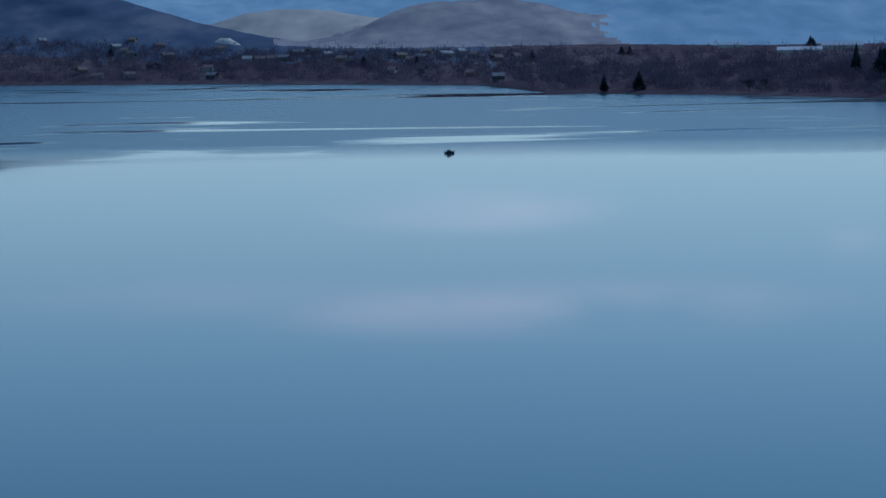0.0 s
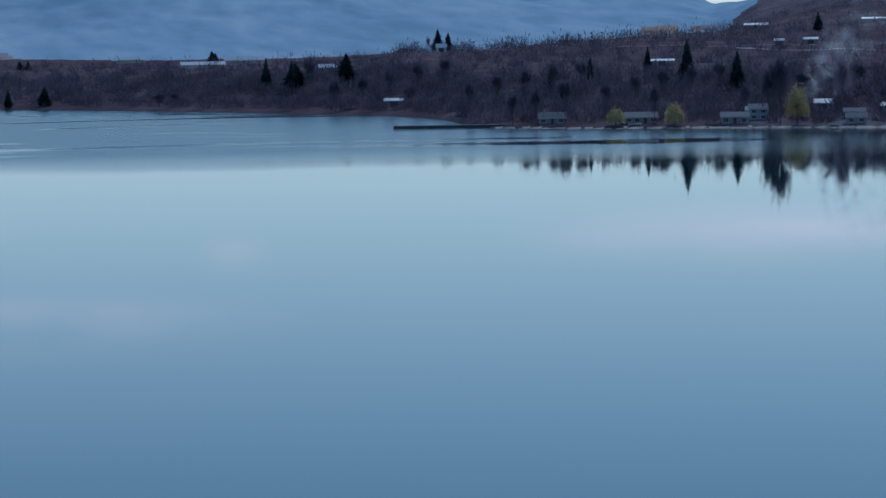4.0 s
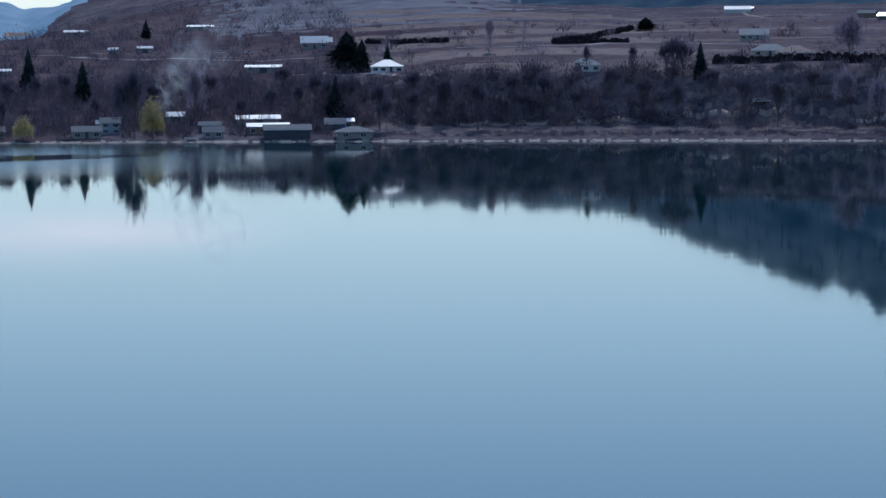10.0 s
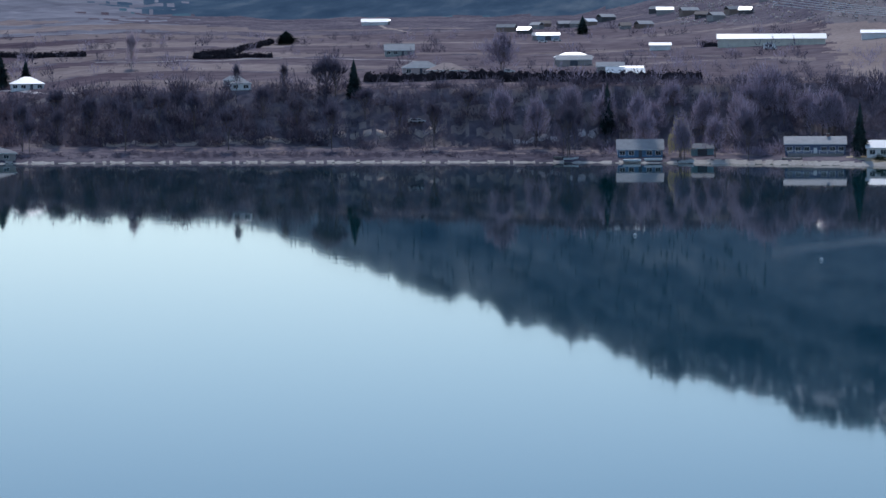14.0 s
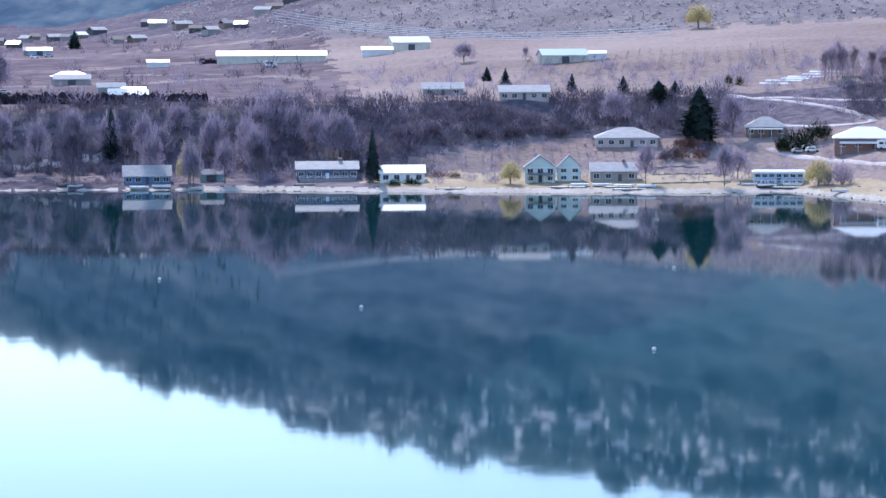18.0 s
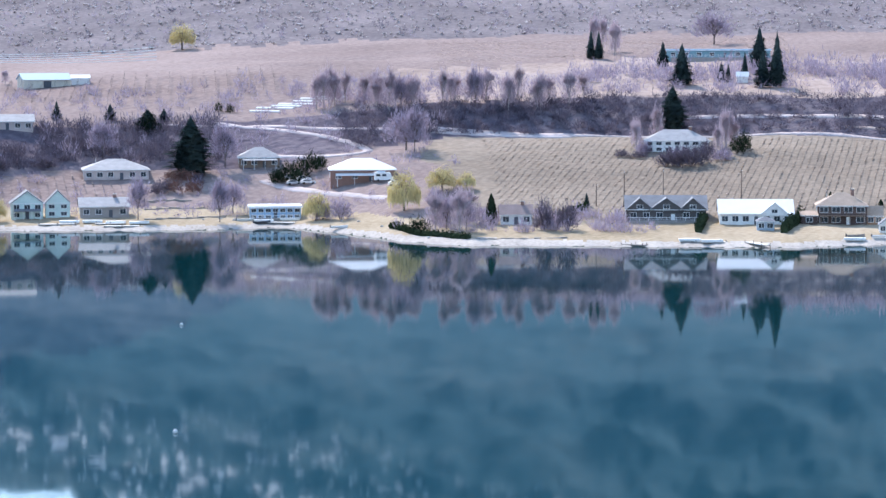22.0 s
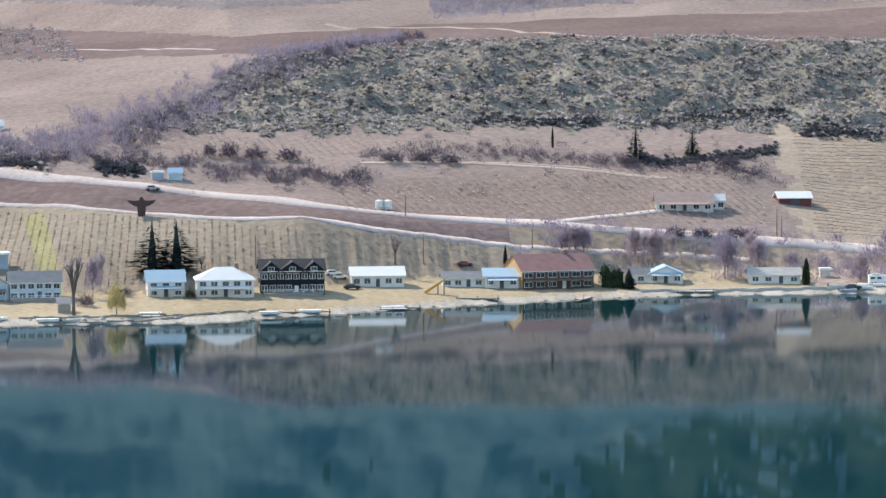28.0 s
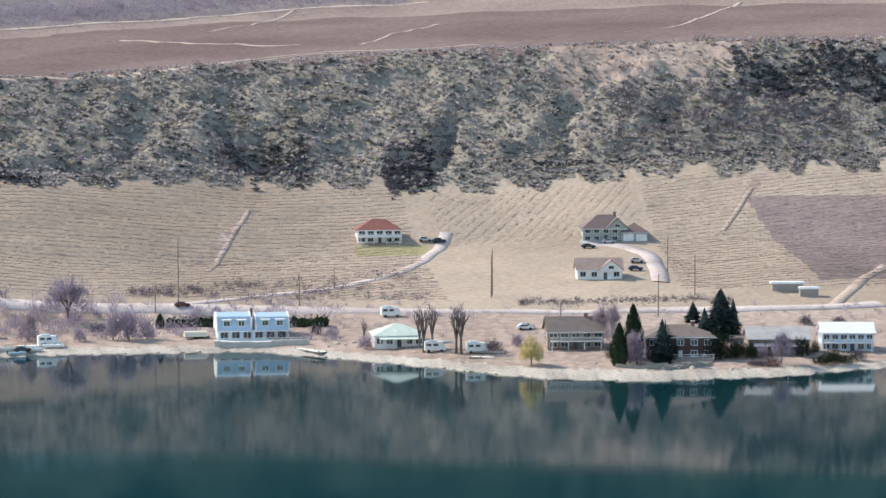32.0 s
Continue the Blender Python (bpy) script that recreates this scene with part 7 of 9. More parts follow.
conifer(91.46, 737, 5, 11, 0)
bush(50.51, 785, 8.1, 6.5, 0)
bush(50.17, 788, 5.4, 4.9, 0)
bush(54.33, 739, 6.1, 8.7, 1)
bush(54.76, 739, 6.7, 7.7, 1)
bush(47.45, 841, 5.9, 4.4, 3)
bush(47.81, 841, 6.6, 3.8, 3)
bush(42.51, 820, 4.9, 1.9, 3)
bush(42.83, 819, 4.8, 1.9, 3)
bush(41.57, 800, 5.0, 2.2, 2)
bush(41.95, 802, 5.5, 2.2, 2)
bush(45.09, 871, 8.5, 3.7, 1)
bush(43.51, 862, 8.4, 4.4, 1)
bush(42.50, 858, 8.4, 5.0, 1)
bush(44.07, 865, 8.4, 4.7, 1)
bush(41.89, 854, 10.0, 4.3, 1)
bush(48.56, 948, 3.3, 3.7, 2)
bush(48.78, 947, 3.3, 3.3, 2)
bush(47.09, 906, 6.2, 6.7, 2)
bush(49.88, 850, 7.5, 3.8, 2)
bush(49.49, 852, 5.8, 4.7, 2)
bush(51.90, 740, 7.2, 4.6, 2)
bush(62.52, 793, 4.1, 2.8, 3)
bush(62.80, 793, 4.4, 2.8, 1)
bush(63.06, 795, 3.5, 2.5, 1)
bush(63.30, 793, 4.1, 2.8, 3)
bush(67.60, 758, 3.6, 2.9, 2)
bush(66.43, 768, 5.7, 2.0, 1)
bush(65.64, 750, 4.8, 3.4, 1)
bush(77.15, 846, 7.6, 3.5, 1)
bush(77.68, 848, 8.0, 3.2, 1)
bush(78.35, 851, 11.8, 3.2, 1)
bush(75.56, 797, 3.4, 6.0, 2)
bush(75.78, 793, 3.4, 5.9, 2)
bush(68.68, 920, 5.1, 4.8, 1)
bush(69.06, 921, 6.9, 5.2, 1)
bush(69.53, 919, 8.6, 4.3, 1)
bush(70.17, 918, 8.6, 4.1, 1)
bush(76.61, 928, 7.9, 3.1, 1)
bush(72.11, 921, 8.6, 3.1, 1)
bush(72.68, 924, 9.5, 3.5, 1)
bush(73.22, 923, 7.8, 3.5, 1)
bush(78.54, 926, 8.7, 3.8, 1)
bush(80.44, 812, 6.2, 7.8, 0)
bush(81.96, 810, 4.8, 9.5, 0)
bush(82.23, 808, 4.5, 8.5, 0)
bush(81.74, 821, 5.2, 3.3, 1)
bush(81.35, 809, 4.4, 4.4, 0)
bush(79.85, 831, 4.5, 4.5, 0)
bush(79.29, 836, 5.3, 4.5, 0)
bush(85.63, 806, 3.7, 2.9, 2)
bush(85.88, 801, 4.1, 2.9, 0)
bush(90.99, 737, 5.7, 8.0, 0)
bush(93.00, 748, 7.3, 4.4, 2)
bush(92.49, 745, 5.5, 4.4, 1)
bush(93.39, 746, 4.1, 4.1, 0)
bush(82.57, 810, 5.1, 6.3, 0)
bush(88.55, 761, 5.5, 3.2, 1)
bush(89.04, 767, 3.5, 3.5, 0)
bush(86.34, 778, 4.5, 4.1, 0)
bush(90.59, 742, 4.1, 4.7, 2)
bush(57.36, 855, 9.7, 4.7, 0)
bush(57.91, 866, 5.8, 4.9, 1)
bush(56.64, 869, 4.0, 4.3, 0)
bush(58.22, 860, 4.1, 3.9, 0)
bush(57.41, 855, 4.9, 3.9, 1)
bush(39.17, 868, 6.7, 8.4, 1)
bush(39.54, 866, 8.1, 10.1, 1)
bush(91.75, 775, 3.5, 3.5, 1)
bush(92.24, 770, 3.8, 3.7, 1)
bush(92.95, 751, 3.4, 4.1, 2)
bush(93.22, 750, 3.0, 3.7, 1)
bush(93.50, 748, 3.7, 3.6, 2)
bush(94.07, 751, 4.1, 3.6, 1)
bush(94.44, 756, 3.1, 3.9, 2)
bush(94.67, 746, 4.8, 3.0, 2)
bush(95.17, 749, 4.8, 3.3, 1)
bush(90.46, 765, 3.6, 3.1, 1)
bush(95.28, 802, 4.4, 2.7, 1)
bush(94.65, 801, 4.4, 2.8, 1)
bush(52.39, 789, 5.2, 4.4, 0)
bush(52.78, 789, 5.9, 4.4, 1)
bush(56.64, 762, 5.7, 4.3, 1)
bush(57.26, 764, 5.0, 4.3, 1)
bush(62.90, 772, 4.4, 4.1, 1)
bush(63.32, 769, 7.3, 3.8, 0)

# roads and tracks
lane("62.65 923 64.17 904 65.75 887 67.31 870 68.47 865 70.78 839 74.66 849", 7.5, "pale asphalt highway climbing past the vineyards")
lane("74.66 849 76.31 847 77.22 850 78.40 849 79.36 852 81.57 849 83.21 846 84.70 841 86.25 834 89.30 821 92.46 823 94.58 825 96.32 835", 7.0, "pale asphalt shore road with dusty edges")
lane("52.50 906 54.95 904 57.75 901 60.37 905 63.04 889 64.61 870 66.58 843 68.60 826 70.68 819 72.67 827 73.92 829 75.48 832 77.05 838 78.64 838", 2.6, "narrow service lane along the foot of the bank")
lane("57.64 921 59.32 920 60.95 919 62.57 913", 3.0, "pale farm track below the bank")
lane("82.98 846 83.94 849 85.28 863 86.88 877 87.62 886 88.14 912 88.60 931 89.03 949 88.96 955", 4.0, "pale gravel drive to the red-roofed villa")
lane("92.46 869 92.58 897 92.55 918 92.45 938 92.06 941 91.44 944", 5.0, "gravel drive to the country house")
lane("95.33 828 95.82 852 96.82 895", 3.6, "pale dirt farm track up to the fields")
lane("74.66 849 75.78 862 77.01 873", 3.5, "gravel drive to the ranch house")
lane("49.43 884 50.54 877 51.88 879 50.69 901 49.28 924 48.38 925", 3.0, "pale lane between the bench houses")
lane("49.20 856 50.43 829 51.49 804", 3.0, "pale drive by the willow")
lane("22.13 1068 23.42 1009 25.37 923", 3.0, "pale lane along the top of the bank")
lane("26.01 1173 27.96 1164 30.29 1191 32.56 1128", 3.0, "pale farm lane across the bench")
lane("71.52 915 73.50 929 75.39 919 77.28 911", 3.0, "narrow dirt track on the slope")
lane("81.27 1089 83.58 1093 84.78 1106 86.39 1146 87.97 1144 90.42 1144", 4.0, "pale dirt track along the top of the scrub slope")
lane("71.89 1288 74.46 1223 76.55 1107 82.06 1097", 4.0, "pale dirt headland of the ploughed field")
lane("65.21 1232 67.15 1226 69.47 1140", 3.0, "dark-edged canal track above the field")
lane("18.10 1258 20.47 1238 23.07 1188", 4.0, "distant pale road across the slope")
lane("15.38 1325 17.67 1296 19.78 1302", 2.5, "distant pale lane on the headland")
lane("82.09 1376 84.56 1399 87.70 1426 90.29 1431", 4.5, "pale dirt track along the rim of the ploughed field")
lane("84.14 1293 85.70 1227 87.18 1193", 2.5, "pale wheel track across the ploughed field")
lane("88.34 1188 89.41 1261 90.15 1293", 2.2, "short pale track on the ploughed field")
lane("85.81 1326 86.44 1343 87.69 1421", 2.2, "faint wheel track climbing the ploughed field")
lane("84.28 905 84.92 947 85.38 976", 1.8, "pale grassy headland between two vine plots")
lane("94.11 948 94.48 969 94.86 990", 1.8, "pale grassy headland beside the mauve vines")
lane("93.24 1186 94.39 1212 96.13 1402", 2.2, "long pale track between ploughed plots")
lane("34.15 865 35.55 865 36.95 869", 2.5, "pale lane climbing the wooded bank")
lane("47.37 916 49.40 927 51.14 906 53.14 903 55.35 902", 2.5, "pale bench lane above the fields")

# hedges and walls
hedge("54.40 752 54.89 766 55.25 775", 1.6, 2.0, "clipped dark hedge running up the lawn")
hedge("57.30 732 57.51 756", 1.8, 3.0, "dark clipped hedge between two lawns")
hedge("58.95 730 59.42 760", 1.8, 3.2, "dark clipped hedge beside the brown house")
hedge("31.23 957 32.38 946 34.02 954", 2.5, 3.5, "long dark hedge above the bank")
hedge("28.05 1208 28.96 1266 29.73 1397", 2.5, 2.6, "long dark hedge between the fields")
hedge("83.08 833 83.99 832", 2.5, 2.2, "low dark hedge behind the terrace")
hedge("85.28 822 85.91 817", 2.5, 3.0, "green clipped hedge beside the blue house")
hedge("75.50 793 75.89 792", 2.5, 6.0, "tall dark hedge beside the lodge")
hedge("36.96 918 38.05 909", 2.5, 3.0, "dark hedge at the top of the bank")
hedge("51.41 754 51.87 735 52.78 722", 2.0, 1.6, "low dark evergreen hedge above the beach")
sea_wall("76.19 786 77.98 790 80.06 796", 0.8, 1.1, "low dark concrete sea wall with a pale top")
sea_wall("60.66 723 62.29 732", 0.8, 1.0, "low concrete sea wall with a white top")
sea_wall("90.56 732 91.47 728 92.38 737", 0.9, 1.3, "rough stone wall above the beach")
sea_wall("52.89 722 53.96 722 54.72 723", 0.8, 0.7, "low dark stone edging above the beach")
sea_wall("65.38 726 66.84 727 68.68 739", 0.8, 0.8, "low rubble stone wall along the lawn")
sea_wall("83.70 796 84.61 793 85.41 792", 0.8, 1.8, "white terrace wall below the blue house")
utility_pole(82.93, 842, 0.3, 8.4)
utility_pole(83.37, 845, 0.3, 18.0)
utility_pole(89.15, 846, 0.3, 11.8)
utility_pole(90.13, 802, 0.3, 5.9)
utility_pole(92.02, 813, 0.3, 10.6)
utility_pole(92.94, 846, 0.3, 11.3)
utility_pole(92.68, 883, 0.3, 11.0)
utility_pole(86.40, 872, 0.3, 6.4)
utility_pole(85.57, 842, 0.3, 9.2)
utility_pole(56.05, 787, 0.3, 7.7)
utility_pole(56.82, 790, 0.3, 8.2)
utility_pole(58.33, 787, 0.3, 7.5)
utility_pole(61.55, 793, 0.3, 6.8)
utility_pole(68.99, 792, 0.3, 8.0)
utility_pole(72.22, 809, 0.3, 8.2)
utility_pole(75.00, 832, 0.3, 5.4)
utility_pole(79.19, 854, 0.3, 6.3)
utility_pole(74.37, 829, 0.3, 6.0)
utility_pole(89.19, 849, 0.3, 12.7)
utility_pole(72.03, 840, 0.3, 5.4)
utility_pole(79.11, 856, 0.3, 8.0)
utility_pole(55.48, 779, 0.3, 5.2)
utility_pole(43.20, 863, 0.3, 4.2)
utility_pole(34.49, 1254, 0.5, 5.1)

# vehicles, docks and small things
car(83.44, 845, 3.1, 1.5, "darkred")
car(61.61, 779, 5.3, 1.2, "darkred")
car(91.51, 935, 5.0, 1.7, "darkgrey")
car(91.92, 941, 3.5, 1.2, "silver")
car(92.10, 886, 3.6, 1.3, "navy")
car(92.22, 902, 2.7, 1.2, "silver")
car(70.56, 792, 3.2, 1.2, "white")
car(70.73, 780, 2.4, 1.2, "darkgrey")
car(89.43, 794, 4.8, 1.7, "silver")
car(73.01, 812, 4.5, 1.2, "darkred")
car(64.42, 898, 3.9, 2.1, "silver")
car(32.23, 880, 3.6, 1.4, "silver")
car(80.22, 794, 3.0, 1.5, "darkgrey")
camper_van(87.12, 822, 4.7, 3.5)
camper_van(51.48, 830, 4.4, 2.0)
camper_van(80.74, 803, 4.2, 3.5)
camper_van(87.52, 767, 4.2, 3.6)
camper_van(88.25, 761, 4.2, 3.6)
dock(55.97, 712, 6.5, "greywood", 60, "small grey wooden dock on the beach")
dock(58.36, 709, 11, "paleplank", 20, "white floating dock with two fingers")
dock(57.47, 713, 8, "paleplank", 90, "long pale plank landing on the beach")
dock(63.30, 729, 5.5, "paleplank", 90, "pale floating raft pulled on the beach")
dock(63.69, 733, 5.5, "paleplank", 90, "pale floating raft pulled on the beach")
dock(69.45, 740, 17, "orangewood", 90, "orange-brown wooden boat landing")
dock(75.13, 775, 13, "pinkplank", -25, "pinkish plank dock running into the water")
dock(71.60, 752, 7, "greywood", 90, "grey plank raft at the waterline")
dock(85.36, 782, 12, "paleplank", 25, "pale concrete boat ramp into the lake")
dock(46.28, 784, 10, "paleplank", 90, "long pale dock along the beach")
dock(45.05, 789, 10, "paleplank", 90, "pale dock beside the mint house")
dock(49.33, 789, 9, "paleplank", 70, "pale dock before the glazed house")
dock(88.43, 759, 9, "greywood", 60, "low grey wooden landing on the beach")
dock(42.69, 792, 9, "paleplank", 90, "pale plank landing on the beach")
dock(73.01, 767, 11, "greywood", 80, "grey rail cradle for boats on the beach")
rowboat(87.75, 778, "white")
rowboat(79.93, 798, "white")
rowboat(80.44, 796, "white")
rowboat(80.10, 792, "paleblue")
rowboat(60.81, 727, "white")
rowboat(60.32, 727, "greywood")
rowboat(80.84, 802, "white")
rowboat(80.47, 800, "white")
rowboat(48.99, 789, "darkgrey")
rowboat(65.24, 728, "white")
rowboat(64.98, 728, "greywood")
rowboat(48.67, 793, "white")
water_tank(71.66, 850)
winged_sculpture(67.08, 836)
covered_boat(83.45, 808)
parasol(45.69, 821)
orange_slide(72.28, 774)
smoke_plume(19.61, 916)
power_cables(39.72, 1120, 48.6, 47.67, 1120, 41.9)
row_cover(49.46, 947, 11, 1.8)
row_cover(49.68, 953, 14, 1.8)
row_cover(49.90, 955, 11, 1.8)
row_cover(50.12, 959, 14, 1.8)
row_cover(50.34, 965, 11, 1.8)
row_cover(50.56, 967, 14, 1.8)
row_cover(50.78, 970, 11, 1.8)
boulder(90.60, 732, 0.8)
boulder(90.85, 733, 1.4)
boulder(91.10, 729, 0.8)
boulder(91.39, 728, 1.2)
boulder(91.68, 730, 1.3)
boulder(91.96, 730, 1.4)
boulder(92.27, 731, 0.8)
boulder(90.24, 738, 0.8)
boulder(92.66, 729, 0.8)
boulder(93.00, 732, 0.8)
boulder(93.35, 736, 0.8)
boulder(85.70, 785, 0.8)
boulder(85.89, 789, 1.3)
boulder(86.03, 787, 0.8)
boulder(86.20, 789, 1.3)
boulder(85.84, 797, 1.3)
boulder(64.52, 731, 0.8)
boulder(64.82, 729, 0.8)
boulder(65.13, 728, 0.8)
boulder(65.49, 728, 1.3)
boulder(65.82, 730, 1.3)
boulder(66.18, 729, 0.8)
boulder(67.56, 730, 0.8)
boulder(68.00, 734, 0.8)
boulder(68.55, 737, 0.8)
boulder(50.51, 781, 0.8)
boulder(50.83, 775, 0.8)
boulder(48.48, 794, 1.3)
boulder(48.21, 797, 0.8)
boulder(47.87, 795, 0.8)
boulder(51.23, 759, 0.8)
boulder(52.03, 728, 0.8)
dock(63.32, 730, 4.5, "paleplank", 90, "white float pad laid up on the beach")
dock(63.69, 731, 4.5, "paleplank", 90, "white float pad laid up on the beach")
dock(66.72, 731, 5, "paleplank", 90, "pale float pad on the beach")
dock(71.32, 749, 7, "paleplank", 90, "white raft at the waterline")
dock(77.22, 787, 10, "paleplank", 90, "row of white floats along the sea wall")
dock(39.79, 809, 6, "greywood", 90, "grey landing stage on the beach")
dock(46.06, 788, 8, "paleplank", 90, "pale landing stage below the mint house")
dock(88.28, 753, 6, "paleplank", 70, "pale plank landing on the pebble beach")
sea_wall("61.73 731 62.35 733 63.09 736", 0.8, 0.9, "low dark stone wall at the foot of the lawn")
sea_wall("64.32 733 65.88 732 67.57 732 68.89 741", 0.8, 0.9, "dark rubble wall between lawn and beach")
sea_wall("78.23 791 79.16 794 80.09 797", 0.8, 0.9, "dark stone edge of a lakeside lawn")
sea_wall("91.13 733 91.65 732 92.30 735", 1.0, 1.3, "grey stacked stone terrace wall")
hedge("83.05 829 83.50 829 83.93 828", 2.0, 1.6, "brown clipped hedge beside the terrace")
camper_van(39.68, 1144, 8.0, 2.7)
car(67.41, 866, 2.3, 1.1, "silver")
car(77.65, 850, 3.5, 1.1, "silver")
car(49.76, 854, 3.0, 1.3, "silver")
car(49.98, 850, 3.0, 1.3, "carwhite")
car(89.39, 792, 4.6, 1.4, "carwhite")
car(70.44, 792, 3.2, 1.5, "carwhite")
car(88.77, 945, 3.1, 1.0, "darkgrey")
car(88.51, 946, 2.8, 1.0, "silver")
float_pad(63.15, 734, 1)
float_pad(63.50, 732, 3)
float_pad(63.88, 731, 3)
float_pad(64.82, 728, -1)
float_pad(66.73, 733, -1)
float_pad(71.33, 751, 4)
float_pad(68.96, 735, 2)
float_pad(69.73, 740, -3)
float_pad(57.06, 714, 2)
float_pad(57.49, 713, 3)
float_pad(60.29, 721, -3)
float_pad(62.99, 731, 2)
float_pad(63.40, 731, -2)
float_pad(63.81, 731, 3)
float_pad(45.29, 792, -2)
float_pad(45.73, 792, -1)
float_pad(46.17, 790, 0)
float_pad(46.61, 787, 1)
float_pad(49.03, 792, 3)
float_pad(49.54, 794, 3)
float_pad(80.37, 800, 0)
float_pad(80.81, 800, 4)
float_pad(36.51, 815, 2)
float_pad(36.95, 815, 3)
tractor(62.46, 831)
lane("83.76 1098 84.77 1104 86.35 1134 87.72 1134 89.44 1138", 3.0, "pale dirt track along the rim of the slope")
lane("73.57 926 75.13 927 75.62 922 76.43 916 77.15 913", 2.0, "narrow dirt track below the cypress")
lane("62.50 834 62.76 855 63.09 883", 2.2, "pale dirt wheel track between vine rows")
lane("60.66 918 61.70 918 62.62 910", 2.2, "pale dirt track on the terrace bank")
lane("60.63 909 61.88 909 62.98 892 63.68 882", 2.2, "pale dirt track at the terrace foot")
lane("25.74 885 27.12 882 28.84 878 30.12 879 31.28 877 32.67 874", 3.0, "pale dirt strip along the open bank")
lane("30.99 911 32.03 910 33.87 902", 2.2, "pale dirt strip below the long hedge")
lane("25.02 1197 26.92 1170 28.64 1170 29.78 1173", 2.5, "pale dirt lane across the fields")
lane("35.52 1140 37.21 1108 38.69 1088", 2.5, "pale dirt lane past the fruit store")
lane("31.87 1822 32.67 1552", 2.5, "pale dirt lane below the hill")
hedge("33.91 928 34.83 919 36.19 900 37.01 904", 2.5, 4.0, "long dark hedge at the edge of the bench")
hedge("24.23 1321 25.09 1276 25.86 1254", 2.2, 2.6, "dark hedge beside a field lane")
hedge("28.04 1207 28.88 1181 29.57 1193", 2.2, 2.6, "dark hedge between two fields")
hedge("38.32 1205 38.66 1204", 2.0, 2.4, "dark hedge below the fruit store")
house(32.21, 1214, 0, 12, 7.2, 2.6, 1.4, "gable", "bluegrey", "shingle", 0, 2, "blue-grey farmhouse behind pale field strips")
house(35.61, 1056, 0, 14, 8.4, 2.4, 1.6, "hip", "weathered", "white_metal", 0, 2, "low farm building with a pale hipped roof")
house(36.27, 963, 0, 9, 5.4, 2.4, 1.2, "gable", "weathered", "greytile", 0, 2, "low grey shed beside the long hedge", "", "shed")
house(36.74, 949, 0, 6, 3.6, 2.2, 0.6, "gable", "white", "white_metal", 0, 0, "small white shed beside the long hedge", "", "shed")
house(32.43, 996, 0, 13, 7.8, 2.4, 2.0, "hip", "pinkwall", "greytile", 1, 3, "pale stucco house beyond the hedge")
house(28.53, 932, 0, 7, 4.2, 2.4, 1.2, "hip", "weathered", "greytile", 1, 2, "small grey house at the top of the bank")
house(35.33, 1373, 0, 11, 6.6, 2.4, 1.2, "gable", "bluegrey", "bluemetal", 0, 2, "blue-roofed farm shed among yard clutter", "", "farm shed")
house(21.77, 868, 0, 13, 7.8, 2.6, 0.9, "gable", "brownwood", "white_metal", 1, 4, "long low brown shore house with a pale roof")
house(23.29, 883, 0, 9, 5.4, 2.4, 0.8, "gable", "weathered", "white_metal", 1, 3, "low grey shore cabin with a pale roof")
house(20.56, 881, 0, 7, 4.2, 2.4, 0.9, "gable", "darkslatewall", "shingle", 1, 2, "small dark shore cabin beside a garden fire")
house(18.37, 896, 0, 5, 3.0, 2.4, 0.9, "gable", "weathered", "white_metal", 0, 1, "small pale boat shed by the shore", "", "shed")
car(35.20, 1338, 3.0, 1.3, "white")
car(35.49, 1343, 3.0, 1.3, "silver")
car(37.65, 913, 3.0, 1.3, "white")
car(32.15, 879, 3.0, 1.3, "silver")
car(34.22, 990, 3.0, 1.3, "white")
car(36.76, 890, 3.0, 1.3, "silver")
car(51.69, 820, 3.0, 1.3, "white")
car(49.78, 848, 3.0, 1.3, "silver")
car(50.05, 845, 3.0, 1.3, "white")
car(19.85, 913, 3.0, 1.3, "white")
car(21.20, 1303, 3.0, 1.3, "white")
car(21.79, 1284, 3.0, 1.3, "white")
rowboat(37.61, 808, "white")
rowboat(35.07, 823, "greywood")
rowboat(35.26, 820, "white")
rowboat(50.42, 767, "white")
rowboat(15.78, 872, "white")
rowboat(17.49, 868, "greywood")
rowboat(20.12, 858, "white")
gravel_heap(-5.06, 2047)
sea_wall("46.80 820 47.62 821 48.33 819", 0.7, 0.9, "low pale stone terrace wall in a garden")
sea_wall("46.74 797 47.56 798 48.33 801", 0.7, 0.9, "low pale stone terrace wall in a garden")
sea_wall("46.89 831 47.76 831", 0.7, 0.9, "low pale stone terrace wall in a garden")


# ---- what grows in masses ----
rng = np.random.default_rng(5)


def line_at(turn, k):
    """Distance of a feature line: -1 the shore, else a break of the profiles."""
    return shore_at(turn) if k < 0 else np.interp(turn, _pt, _pd[:, k])


